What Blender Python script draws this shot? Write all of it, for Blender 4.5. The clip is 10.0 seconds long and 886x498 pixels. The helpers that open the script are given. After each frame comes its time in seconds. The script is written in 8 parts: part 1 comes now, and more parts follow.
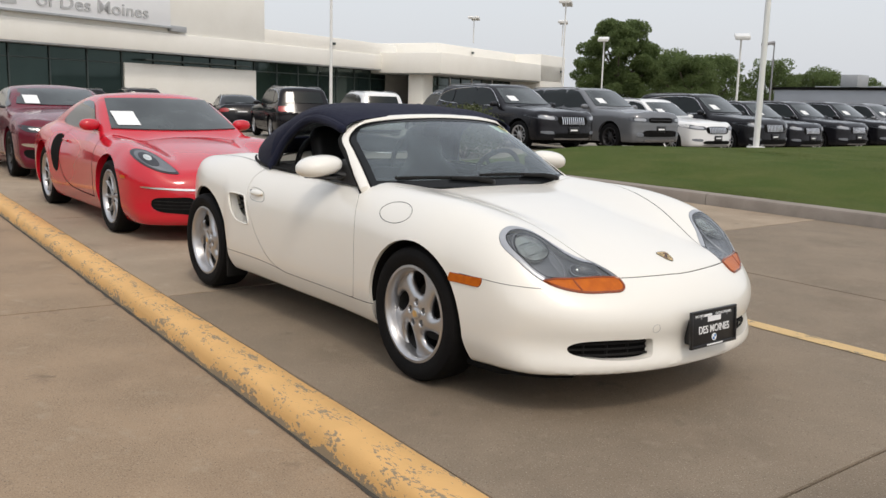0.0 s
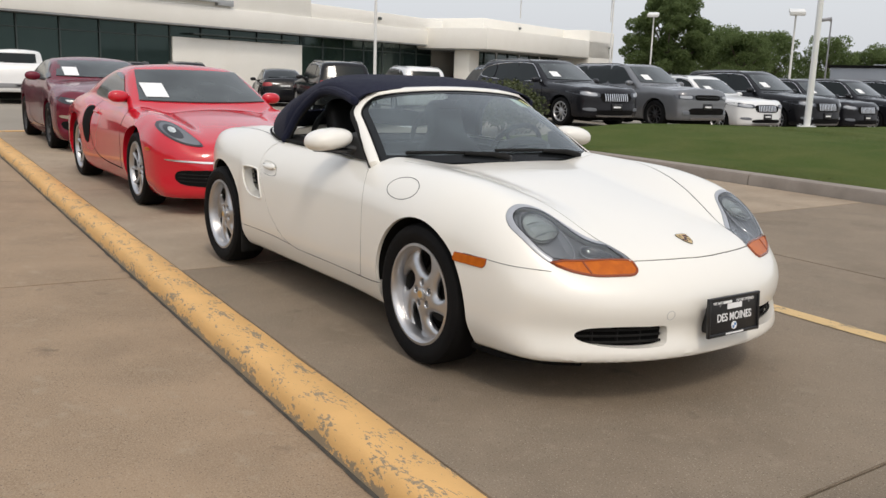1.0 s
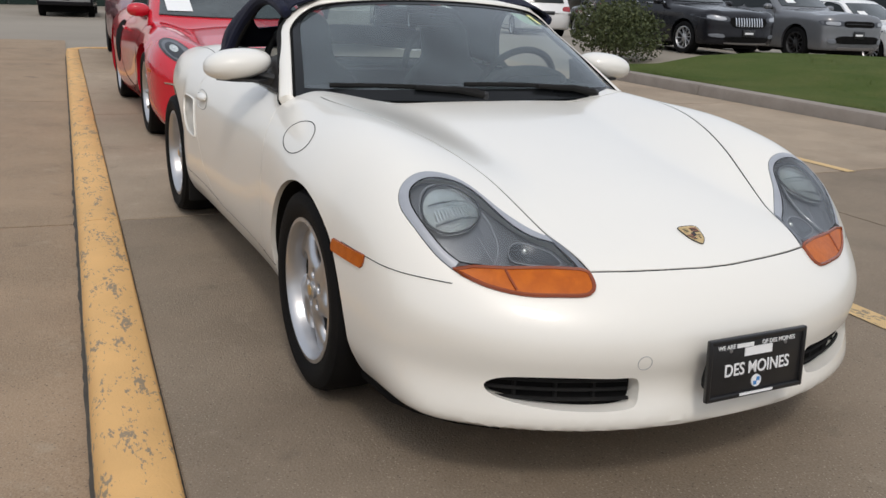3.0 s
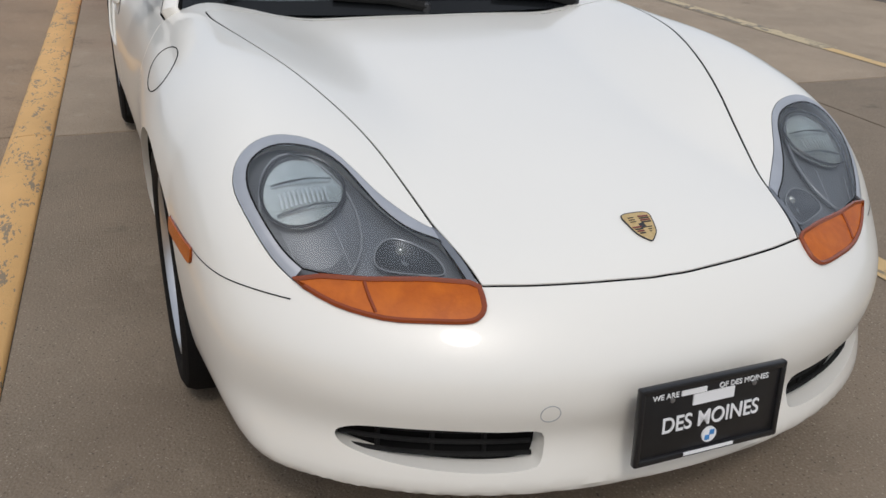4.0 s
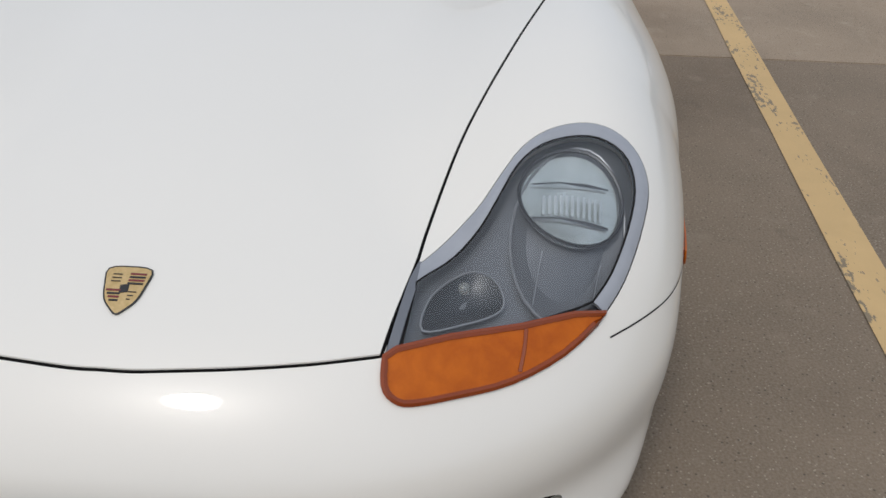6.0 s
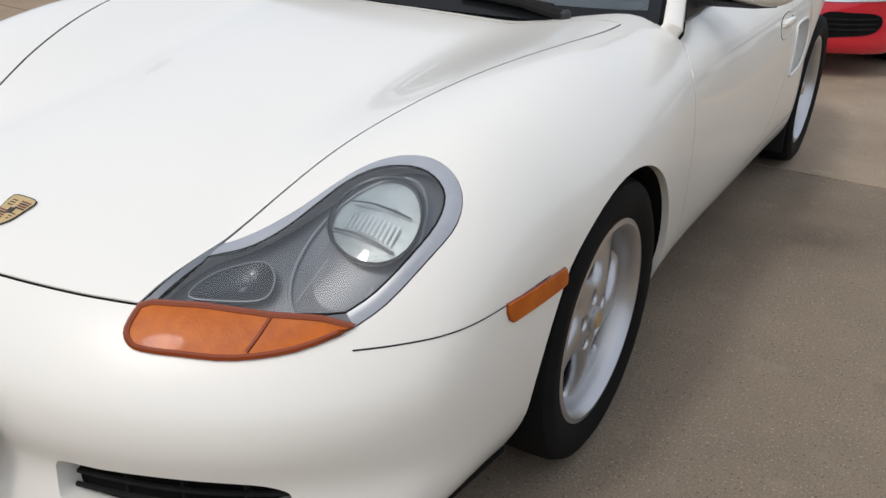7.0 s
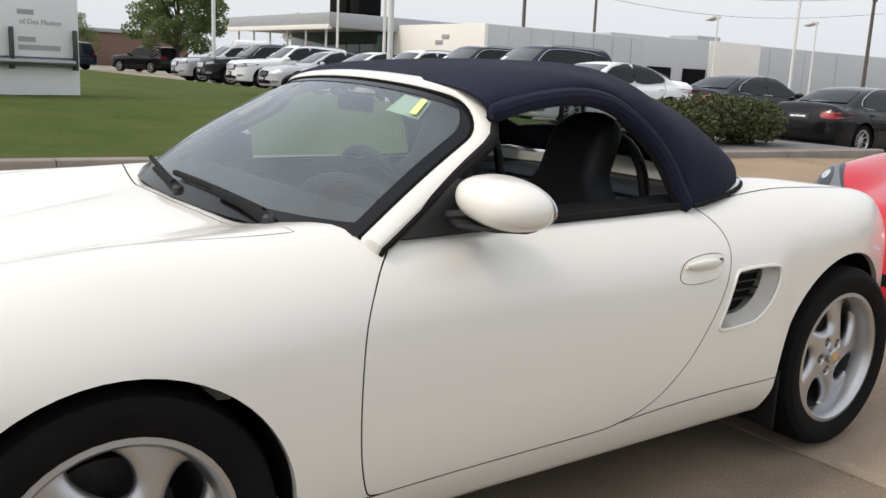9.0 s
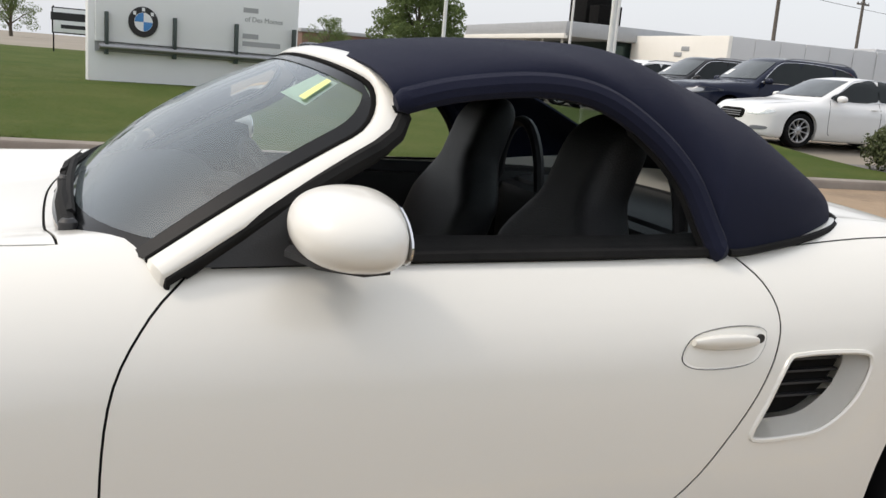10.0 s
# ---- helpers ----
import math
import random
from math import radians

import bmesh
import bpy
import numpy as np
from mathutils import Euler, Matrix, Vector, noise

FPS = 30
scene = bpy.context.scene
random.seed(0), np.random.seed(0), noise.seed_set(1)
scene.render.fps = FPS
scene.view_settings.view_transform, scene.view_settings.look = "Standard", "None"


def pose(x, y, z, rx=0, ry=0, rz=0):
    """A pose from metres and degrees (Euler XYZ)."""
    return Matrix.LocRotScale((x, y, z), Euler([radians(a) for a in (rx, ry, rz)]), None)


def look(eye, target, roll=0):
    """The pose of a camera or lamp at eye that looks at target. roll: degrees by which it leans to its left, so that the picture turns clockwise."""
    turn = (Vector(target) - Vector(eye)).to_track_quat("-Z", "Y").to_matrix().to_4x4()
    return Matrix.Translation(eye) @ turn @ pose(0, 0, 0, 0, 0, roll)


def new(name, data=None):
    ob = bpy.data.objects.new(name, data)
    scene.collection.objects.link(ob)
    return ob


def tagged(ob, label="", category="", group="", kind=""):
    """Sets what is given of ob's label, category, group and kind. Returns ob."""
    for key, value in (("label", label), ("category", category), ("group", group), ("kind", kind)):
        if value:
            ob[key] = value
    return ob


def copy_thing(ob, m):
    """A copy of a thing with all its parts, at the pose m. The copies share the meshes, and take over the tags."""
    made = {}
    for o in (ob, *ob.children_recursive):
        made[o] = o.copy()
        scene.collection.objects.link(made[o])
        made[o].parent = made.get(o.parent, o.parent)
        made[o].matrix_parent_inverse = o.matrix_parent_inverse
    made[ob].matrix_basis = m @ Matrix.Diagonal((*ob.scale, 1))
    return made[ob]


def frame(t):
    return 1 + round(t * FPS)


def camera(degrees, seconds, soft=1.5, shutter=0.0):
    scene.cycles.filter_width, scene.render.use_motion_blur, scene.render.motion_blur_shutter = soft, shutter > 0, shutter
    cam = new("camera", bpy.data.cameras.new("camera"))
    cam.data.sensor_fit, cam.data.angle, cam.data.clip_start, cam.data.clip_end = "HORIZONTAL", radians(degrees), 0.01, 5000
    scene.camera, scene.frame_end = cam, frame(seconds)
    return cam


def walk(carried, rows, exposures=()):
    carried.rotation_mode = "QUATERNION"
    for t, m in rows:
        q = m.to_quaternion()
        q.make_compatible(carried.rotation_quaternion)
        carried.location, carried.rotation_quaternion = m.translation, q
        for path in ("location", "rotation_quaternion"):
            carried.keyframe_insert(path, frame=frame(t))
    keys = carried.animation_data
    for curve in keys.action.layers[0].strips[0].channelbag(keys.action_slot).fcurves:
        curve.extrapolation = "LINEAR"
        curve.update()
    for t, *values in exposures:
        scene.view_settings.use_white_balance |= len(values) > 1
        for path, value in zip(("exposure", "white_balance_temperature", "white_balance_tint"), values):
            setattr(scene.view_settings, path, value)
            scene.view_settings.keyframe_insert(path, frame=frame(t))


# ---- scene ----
cam = camera(54.0, 10.0)
PATH = [
    (0, (3.151, -3.127, 1.287), (1.597, -1.913, 0.951), 1.5),
    (0.5, (3.14, -3.099, 1.285), (1.58, -1.9, 0.929), 1.3),
    (1, (3.115, -2.889, 1.268), (1.509, -1.763, 0.877), 1.9),
    (1.5, (3.025, -2.594, 1.264), (1.378, -1.549, 0.824), 2.4),
    (2, (2.837, -2.296, 1.255), (1.171, -1.291, 0.788), 2.3),
    (2.2, (2.742, -2.122, 1.252), (1.063, -1.152, 0.759), 2.1),
    (3.3, (2.34, -1.391, 1.215), (0.611, -0.594, 0.6), 2.8),
    (3.5, (2.231, -1.242, 1.263), (0.528, -0.457, 0.568), 3.6),
    (4, (2.054, -0.957, 1.281), (0.375, -0.257, 0.448), 2.3),
    (4.5, (1.887, -0.64, 1.278), (0.212, -0.059, 0.353), 0.6),
    (5, (1.81, -0.268, 1.276), (0.127, 0.122, 0.269), 0.4),
    (5.5, (1.671, 0.042, 1.277), (-0.01, 0.259, 0.214), 2.0),
    (6, (1.716, 0.488, 1.308), (0.012, 0.395, 0.266), 1.4),
    (6.2, (1.717, 0.628, 1.328), (0.016, 0.419, 0.296), 1.6),
    (7.3, (1.523, 1.607, 1.215), (0.049, 0.484, 0.463), 1.4),
    (7.5, (1.481, 1.755, 1.223), (0.055, 0.536, 0.532), 0.9),
    (8, (1.176, 2.015, 1.224), (-0.204, 0.668, 0.696), 1.4),
    (8.5, (0.827, 2.275, 1.231), (-0.446, 0.804, 0.767), 1.7),
    (9, (0.4, 2.334, 1.215), (-0.754, 0.751, 0.816), 2.8),
    (9.5, (-0.088, 2.311, 1.207), (-1.042, 0.592, 0.843), 3.6),
    (10, (-0.519, 2.121, 1.187), (-1.219, 0.293, 0.776), 4.8),
]
walk(cam, [(t, look(eye, target, roll)) for t, eye, target, roll in PATH],
     [(0, 0.0, 6650, 10), (1.5, -.05, 6650, 10), (2.5, -.15, 6450, 10), (3.5, -.26, 6250, 10), (4.1, -.37, 6180, 10), (4.8, -.46, 6150, 10), (6.2, -.42, 6200, 10), (7.4, .0, 6350, 10), (8.0, .05, 6550, 10), (8.5, .19, 6600, 10), (9, .20, 6650, 10), (10, .22, 6700, 10)])

# ---- sky and sun ----
world = bpy.data.worlds.new("sky")
scene.world = world
world.use_nodes = True
wn = world.node_tree.nodes
wl = world.node_tree.links
sky = wn.new("ShaderNodeTexSky")
sky.sky_type, sky.sun_disc = "NISHITA", False
SUN_EL, SUN_AZ = radians(52), radians(108)
sky.sun_elevation, sky.sun_rotation = SUN_EL, SUN_AZ
sky.dust_density, sky.air_density, sky.ozone_density = 6.0, 1.2, 1.0
haze = wn.new("ShaderNodeMix")
haze.data_type = "RGBA"
haze.inputs["Factor"].default_value = 0.72
haze.inputs["B"].default_value = (6.3, 6.6, 7.12, 1)
wl.new(sky.outputs["Color"], haze.inputs["A"])
dome = wn.new("ShaderNodeTexCoord")
split = wn.new("ShaderNodeSeparateXYZ")
rise = wn.new("ShaderNodeFloatCurve")
points = rise.mapping.curves[0].points
points[0].location, points[1].location = (0, .66), (1, .76)
points.new(.20, .67)
points.new(.55, .71)
rise.mapping.update()
veil = wn.new("ShaderNodeMix")
veil.data_type, veil.blend_type = "RGBA", "MULTIPLY"
veil.inputs["Factor"].default_value = 1
wl.new(dome.outputs["Generated"], split.inputs["Vector"])
wl.new(split.outputs["Z"], rise.inputs["Value"])
wl.new(haze.outputs["Result"], veil.inputs["A"])
wl.new(rise.outputs["Value"], veil.inputs["B"])
wl.new(veil.outputs["Result"], wn["Background"].inputs["Color"])
wn["Background"].inputs["Strength"].default_value = 0.212
sun_data = bpy.data.lights.new("sun", "SUN")
sun_data.energy, sun_data.angle, sun_data.color = 1.0, radians(8), (1, 0.94, 0.86)
sun = new("sun", sun_data)
# the sky's sun stands at SUN_AZ clockwise from +y
sun.matrix_world = look((math.sin(SUN_AZ) * math.cos(SUN_EL), math.cos(SUN_AZ) * math.cos(SUN_EL), math.sin(SUN_EL)), (0, 0, 0))
scene.view_settings.exposure = 0.0


# ---- materials ----
def material(name, base, rough=0.5, metal=0.0, second=None, scale=8.0, detail=6.0, amount=0.5, bump=0.0, bump_scale=60.0, coat=0.0, random_tint=0.0, sheen=0.0, spec=0.5,
             fine=None, fine_scale=90.0, fine_amount=0.3, rough_var=0.0, warp=1.0):
    """A surface with a base colour, blotches of a second colour, fine speckle, gloss variation and relief, in metres of the world."""
    m = bpy.data.materials.new(name)
    m.use_nodes = True
    n, l = m.node_tree.nodes, m.node_tree.links
    b = n["Principled BSDF"]
    b.inputs["Base Color"].default_value = (*base, 1)
    b.inputs["Roughness"].default_value = rough
    b.inputs["Metallic"].default_value = metal
    b.inputs["Coat Weight"].default_value = coat
    b.inputs["Coat Roughness"].default_value = 0.04
    b.inputs["Sheen Weight"].default_value = sheen
    b.inputs["Specular IOR Level"].default_value = spec
    co = n.new("ShaderNodeTexCoord")
    out = None

    def noisy(sc, det, distortion=0.0):
        t = n.new("ShaderNodeTexNoise")
        t.inputs["Scale"].default_value, t.inputs["Detail"].default_value, t.inputs["Distortion"].default_value = sc, det, distortion
        t.inputs["Roughness"].default_value = 0.6
        l.new(co.outputs["Object"], t.inputs["Vector"])
        return t

    def mixed(fac, a, bcol, strength):
        ramp = n.new("ShaderNodeMapRange")
        ramp.inputs["From Min"].default_value, ramp.inputs["From Max"].default_value = 0.35, 0.68
        ramp.inputs["To Max"].default_value = strength
        l.new(fac, ramp.inputs["Value"])
        mx = n.new("ShaderNodeMix")
        mx.data_type = "RGBA"
        l.new(ramp.outputs["Result"], mx.inputs["Factor"])
        if a is None:
            mx.inputs["A"].default_value = (*base, 1)
        else:
            l.new(a, mx.inputs["A"])
        mx.inputs["B"].default_value = (*bcol, 1)
        return mx.outputs["Result"]
    if second:
        t = noisy(scale, detail, 0.3 * warp)
        out = mixed(t.outputs["Fac"], out, second, amount)
        if rough_var:
            r = n.new("ShaderNodeMapRange")
            r.inputs["To Min"].default_value, r.inputs["To Max"].default_value = rough - rough_var, rough + rough_var
            l.new(t.outputs["Fac"], r.inputs["Value"])
            l.new(r.outputs["Result"], b.inputs["Roughness"])
    if fine:
        out = mixed(noisy(fine_scale, 3).outputs["Fac"], out, fine, fine_amount)
    if random_tint:
        info = n.new("ShaderNodeObjectInfo")
        hsv = n.new("ShaderNodeHueSaturation")
        r = n.new("ShaderNodeMapRange")
        r.inputs["To Min"].default_value, r.inputs["To Max"].default_value = 1 - random_tint, 1 + random_tint
        l.new(info.outputs["Random"], r.inputs["Value"])
        l.new(r.outputs["Result"], hsv.inputs["Value"])
        if out is None:
            hsv.inputs["Color"].default_value = (*base, 1)
        else:
            l.new(out, hsv.inputs["Color"])
        out = hsv.outputs["Color"]
    if out is not None:
        l.new(out, b.inputs["Base Color"])
    if bump:
        bp = n.new("ShaderNodeBump")
        bp.inputs["Strength"].default_value, bp.inputs["Distance"].default_value = bump, 0.01
        l.new(noisy(bump_scale, 4).outputs["Fac"], bp.inputs["Height"])
        l.new(bp.outputs["Normal"], b.inputs["Normal"])
    return m


def glass(name, tint, gloss=0.02, ior=1.45, glare_mix=0.0, glare_tone=(0.44, 0.54, 0.58)):
    """A thin pane: clear through, with a mirror that grows towards the edge of sight."""
    m = bpy.data.materials.new(name)
    m.use_nodes = True
    n, l = m.node_tree.nodes, m.node_tree.links
    n.remove(n["Principled BSDF"])
    tr, gl, mx, fr = n.new("ShaderNodeBsdfTransparent"), n.new("ShaderNodeBsdfGlossy"), n.new("ShaderNodeMixShader"), n.new("ShaderNodeFresnel")
    tr.inputs["Color"].default_value = (*tint, 1)
    gl.inputs["Roughness"].default_value = gloss
    gl.inputs["Color"].default_value = (0.95, 0.97, 1, 1)
    fr.inputs["IOR"].default_value = ior
    l.new(fr.outputs["Fac"], mx.inputs[0])
    l.new(tr.outputs[0], mx.inputs[1])
    l.new(gl.outputs[0], mx.inputs[2])
    last = mx
    # milky sky reflection and glare put in as a pale diffuse share
    if glare_mix:
        df, m2, nz, rg, co = n.new("ShaderNodeBsdfDiffuse"), n.new("ShaderNodeMixShader"), n.new("ShaderNodeTexNoise"), n.new("ShaderNodeMapRange"), n.new("ShaderNodeTexCoord")
        df.inputs["Color"].default_value = (*glare_tone, 1)
        nz.inputs["Scale"].default_value, nz.inputs["Detail"].default_value = 5, 6
        rg.inputs["From Min"].default_value, rg.inputs["From Max"].default_value = 0.3, 0.7
        rg.inputs["To Min"].default_value, rg.inputs["To Max"].default_value = glare_mix * 0.6, glare_mix * 1.4
        l.new(co.outputs["Object"], nz.inputs["Vector"])
        l.new(nz.outputs["Fac"], rg.inputs["Value"])
        l.new(rg.outputs["Result"], m2.inputs[0])
        l.new(mx.outputs[0], m2.inputs[1])
        l.new(df.outputs[0], m2.inputs[2])
        last = m2
    l.new(last.outputs[0], n["Material Output"].inputs["Surface"])
    return m


WHITE = material("ivory_paint", (0.80, 0.775, 0.71), 0.32, 0, second=(0.76, 0.735, 0.67), scale=1.2, amount=0.35, coat=0.7, rough_var=0.05)
WHITE_WALL = material("white_coat", (0.86, 0.84, 0.78), 0.75, 0, second=(0.76, 0.73, 0.66), scale=0.35, amount=0.45, bump=0.15, bump_scale=25, fine=(0.79, 0.765, 0.70), fine_scale=8)
GREY_WALL = material("grey_metal_cladding", (0.56, 0.57, 0.58), 0.7, 0, second=(0.48, 0.49, 0.5), scale=0.2, amount=0.5, bump=0.1, bump_scale=10)
RED = material("red_paint", (0.54, 0.011, 0.027), 0.14, 0, spec=0.4, second=(0.55, 0.012, 0.02), scale=1.5, amount=0.4, coat=0.6)
MAROON = material("maroon_paint", (0.15, 0.010, 0.026), 0.24, 0.1, spec=0.3, second=(0.08, 0.006, 0.015), scale=2, amount=0.4, coat=0.35)
BLACK_PAINT = material("black_paint", (0.008, 0.008, 0.010), 0.13, 0.1, second=(0.02, 0.02, 0.022), scale=2, amount=0.4, coat=0.06, spec=0.28)
CHARCOAL = material("charcoal_paint", (0.012, 0.012, 0.015), 0.16, 0.2, second=(0.024, 0.024, 0.028), scale=2, amount=0.4, coat=0.06, spec=0.28)
GREY_PAINT = material("grey_metallic_paint", (0.19, 0.195, 0.205), 0.22, 0.4, second=(0.16, 0.165, 0.175), scale=2, amount=0.4, coat=0.2, spec=0.35)
SILVER_PAINT = material("silver_paint", (0.5, 0.51, 0.52), 0.33, 0.5, second=(0.44, 0.45, 0.46), scale=2, amount=0.4, coat=0.8)
PEARL = material("white_pearl_paint", (0.78, 0.78, 0.77), 0.3, 0, second=(0.72, 0.72, 0.71), scale=2, amount=0.4, coat=0.7)
NAVY_PAINT = material("dark_blue_paint", (0.010, 0.014, 0.032), 0.16, 0.2, second=(0.01, 0.012, 0.028), scale=2, amount=0.4, coat=0.06, spec=0.28)
CLOTH = material("navy_canvas", (0.0095, 0.0115, 0.026), 0.95, 0, second=(0.016, 0.018, 0.036), scale=5, amount=0.6, bump=0.35, bump_scale=420, sheen=0.06, fine=(0.02, 0.022, 0.04), fine_scale=600, fine_amount=0.5, spec=0.1)
RUBBER = material("black_rubber", (0.010, 0.010, 0.010), 0.8, 0, spec=0.15, second=(0.022, 0.021, 0.02), scale=12, amount=0.6, bump=0.15, bump_scale=200)
TYRE = material("tyre_rubber", (0.006, 0.006, 0.0065), 0.7, 0, spec=0.10, second=(0.011, 0.0105, 0.010), scale=9, amount=0.6, bump=0.2, bump_scale=160)
PLASTIC = material("black_plastic", (0.018, 0.018, 0.019), 0.5, 0, second=(0.028, 0.028, 0.029), scale=14, amount=0.6, bump=0.12, bump_scale=300)
LEATHER = material("black_leather", (0.012, 0.012, 0.013), 0.55, 0, second=(0.02, 0.02, 0.021), scale=18, amount=0.6, bump=0.3, bump_scale=240)
TRIM_GREY = material("dark_grey_vinyl", (0.035, 0.037, 0.04), 0.6, 0, second=(0.045, 0.047, 0.05), scale=18, amount=0.6, bump=0.2, bump_scale=240)
# near-black parts; the shade in gaps and recesses is put into this colour too
VOID = material("matt_near_black", (0.005, 0.005, 0.005), 0.9, 0, spec=0.1, second=(0.012, 0.011, 0.010), scale=6, amount=0.6)
ALLOY = material("silver_alloy", (0.52, 0.52, 0.53), 0.33, 0.88, second=(0.44, 0.435, 0.43), scale=9, amount=0.3)
CHROME = material("chrome", (0.75, 0.75, 0.76), 0.12, 1.0)
STEEL = material("dull_steel", (0.33, 0.33, 0.34), 0.4, 0.9, second=(0.25, 0.24, 0.23), scale=30, amount=0.5)
BEZEL = material("lamp_bezel_grey", (0.37, 0.385, 0.415), 0.3, 0.2, second=(0.29, 0.305, 0.33), scale=20, amount=0.5, coat=0.4)
LAMP_TRAY = material("lamp_tray_grey", (0.18, 0.192, 0.212), 0.4, 0.3, second=(0.145, 0.155, 0.175), scale=30, amount=0.5)
LAMP_DARK = material("lamp_shell_dark", (0.05, 0.055, 0.065), 0.35, 0.2, second=(0.035, 0.04, 0.048), scale=30, amount=0.5)
REFLECTOR = material("lamp_reflector", (0.82, 0.84, 0.80), 0.26, 0.75, second=(0.46, 0.49, 0.47), scale=20, amount=0.8, bump=0.12, bump_scale=22)
AMBER = material("amber_lens", (0.52, 0.125, 0.006), 0.35, 0, second=(0.33, 0.062, 0.003), scale=24, amount=0.7, coat=0.06, bump=0.08, bump_scale=180, spec=0.2)
AMBER_DARK = material("amber_rim", (0.24, 0.045, 0.006), 0.2, 0, second=(0.2, 0.035, 0.006), scale=18, amount=0.6, coat=0.1)
RED_LENS = material("red_lens", (0.35, 0.008, 0.010), 0.15, 0, second=(0.2, 0.004, 0.006), scale=18, amount=0.6, coat=0.8)
GOLD = material("gold_enamel", (0.74, 0.53, 0.26), 0.3, 0.7, second=(0.5, 0.33, 0.1), scale=120, amount=0.5)
CREST_RED = material("crest_red", (0.16, 0.012, 0.016), 0.3, 0, coat=0.6)
PAPER = material("paper", (0.80, 0.81, 0.80), 0.7, 0, second=(0.74, 0.75, 0.75), scale=25, amount=0.4)
GREEN_PAPER = material("green_edged_sticker", (0.74, 0.90, 0.72), 0.6, 0, second=(0.8, 0.9, 0.76), scale=25, amount=0.4)
YELLOW_INK = material("yellow_ink", (0.80, 0.80, 0.30), 0.6)
# inner wheel parts: the shade between the spokes is put into this near-black
BARREL = material("wheel_recess_dark", (0.030, 0.029, 0.028), 0.6, 0.4, second=(0.07, 0.066, 0.062), scale=12, amount=0.6)
LETTER = material("white_lettering", (0.82, 0.82, 0.82), 0.5)
GREY_LETTER = material("grey_lettering", (0.36, 0.365, 0.37), 0.55)
BLUE_ENAMEL = material("blue_enamel", (0.06, 0.24, 0.55), 0.35)
PLATE_BLACK = material("plate_black", (0.010, 0.010, 0.011), 0.32, 0, second=(0.02, 0.02, 0.021), scale=30, amount=0.4)
CLEAR = glass("clear_glass", (0.62, 0.70, 0.70), ior=1.75, glare_mix=0.10)
SCUTTLE = material("dusty_grey_plastic", (0.085, 0.086, 0.090), 0.6, 0, second=(0.055, 0.055, 0.058), scale=16, amount=0.6, bump=0.2, bump_scale=260)
FLUTE = material("bright_flute", (0.80, 0.82, 0.80), 0.2, 0.7, second=(0.6, 0.62, 0.6), scale=40, amount=0.5)
FRIT = material("black_glass_print", (0.009, 0.010, 0.011), 0.16, 0, spec=0.2, second=(0.016, 0.017, 0.018), scale=6, amount=0.5)
LENS_CLEAR = glass("clear_lens", (0.90, 0.92, 0.93), ior=1.5, gloss=0.05, glare_mix=0.035, glare_tone=(0.62, 0.65, 0.66))
TINTED = glass("tinted_glass", (0.10, 0.12, 0.12), ior=1.5)
# opaque pane: sky reflection and cabin glimpses are put into its mottled colour
CAR_GLASS = material("car_glass", (0.060, 0.072, 0.072), 0.05, 0, second=(0.014, 0.018, 0.018), scale=2.0, amount=0.9, detail=3, coat=0.25)
DARK_PANE = material("dark_pane", (0.012, 0.016, 0.017), 0.06, 0, second=(0.022, 0.028, 0.028), scale=0.8, amount=0.5, spec=0.25)


# ---- building helpers ----
def smooth(me, angle=35):
    me.shade_smooth()
    me.set_sharp_from_angle(angle=radians(angle))


def part(name, bm, mat, parent=None, label="", angle=35):
    """Links a bmesh, or a finished mesh, as one object under parent."""
    if isinstance(bm, bmesh.types.BMesh):
        me = bpy.data.meshes.new(name)
        bm.normal_update()
        bm.to_mesh(me)
        bm.free()
    else:
        me = bm
        me.name = name
    me.materials.clear()
    me.materials.append(mat)
    if angle:
        smooth(me, angle)
    ob = new(name, me)
    if parent is not None:
        ob.parent = parent
    if label:
        ob["label"] = label
    return ob


def shared(name, me, parent, m):
    """One more object on a mesh that exists, at the pose m under parent."""
    ob = new(name, me)
    ob.parent = parent
    ob.matrix_basis = m
    return ob


def thing(name, label, category, group="", kind="", at=None):
    ob = new(name)
    ob.empty_display_size = 0.2
    if at is not None:
        ob.matrix_basis = at
    return tagged(ob, label, category, group, kind)


def from_lists(verts, faces):
    me = bpy.data.meshes.new("mesh")
    me.from_pydata([tuple(map(float, v)) for v in verts], [], [tuple(map(int, q)) for q in faces])
    me.update()
    return me


def add_box(bm, lo, hi, bevel=0.0, m=None, segments=2):
    """A box between two corners, its edges rounded by bevel."""
    tmp = bmesh.new()
    bmesh.ops.create_cube(tmp, size=1)
    c = [(a + b) / 2 for a, b in zip(lo, hi)]
    d = [max(abs(b - a), 1e-4) for a, b in zip(lo, hi)]
    bmesh.ops.transform(tmp, matrix=Matrix.Translation(c) @ Matrix.Diagonal((*d, 1)), verts=tmp.verts)
    if bevel:
        bmesh.ops.bevel(tmp, geom=tmp.edges[:], offset=min(bevel, min(d) * 0.48), segments=segments, affect="EDGES", profile=0.5)
    if m is not None:
        bmesh.ops.transform(tmp, matrix=m, verts=tmp.verts)
    me = bpy.data.meshes.new("t")
    tmp.to_mesh(me)
    tmp.free()
    bm.from_mesh(me)
    bpy.data.meshes.remove(me)
    return bm


def box(lo, hi, bevel=0.0, m=None, segments=2):
    return add_box(bmesh.new(), lo, hi, bevel, m, segments)


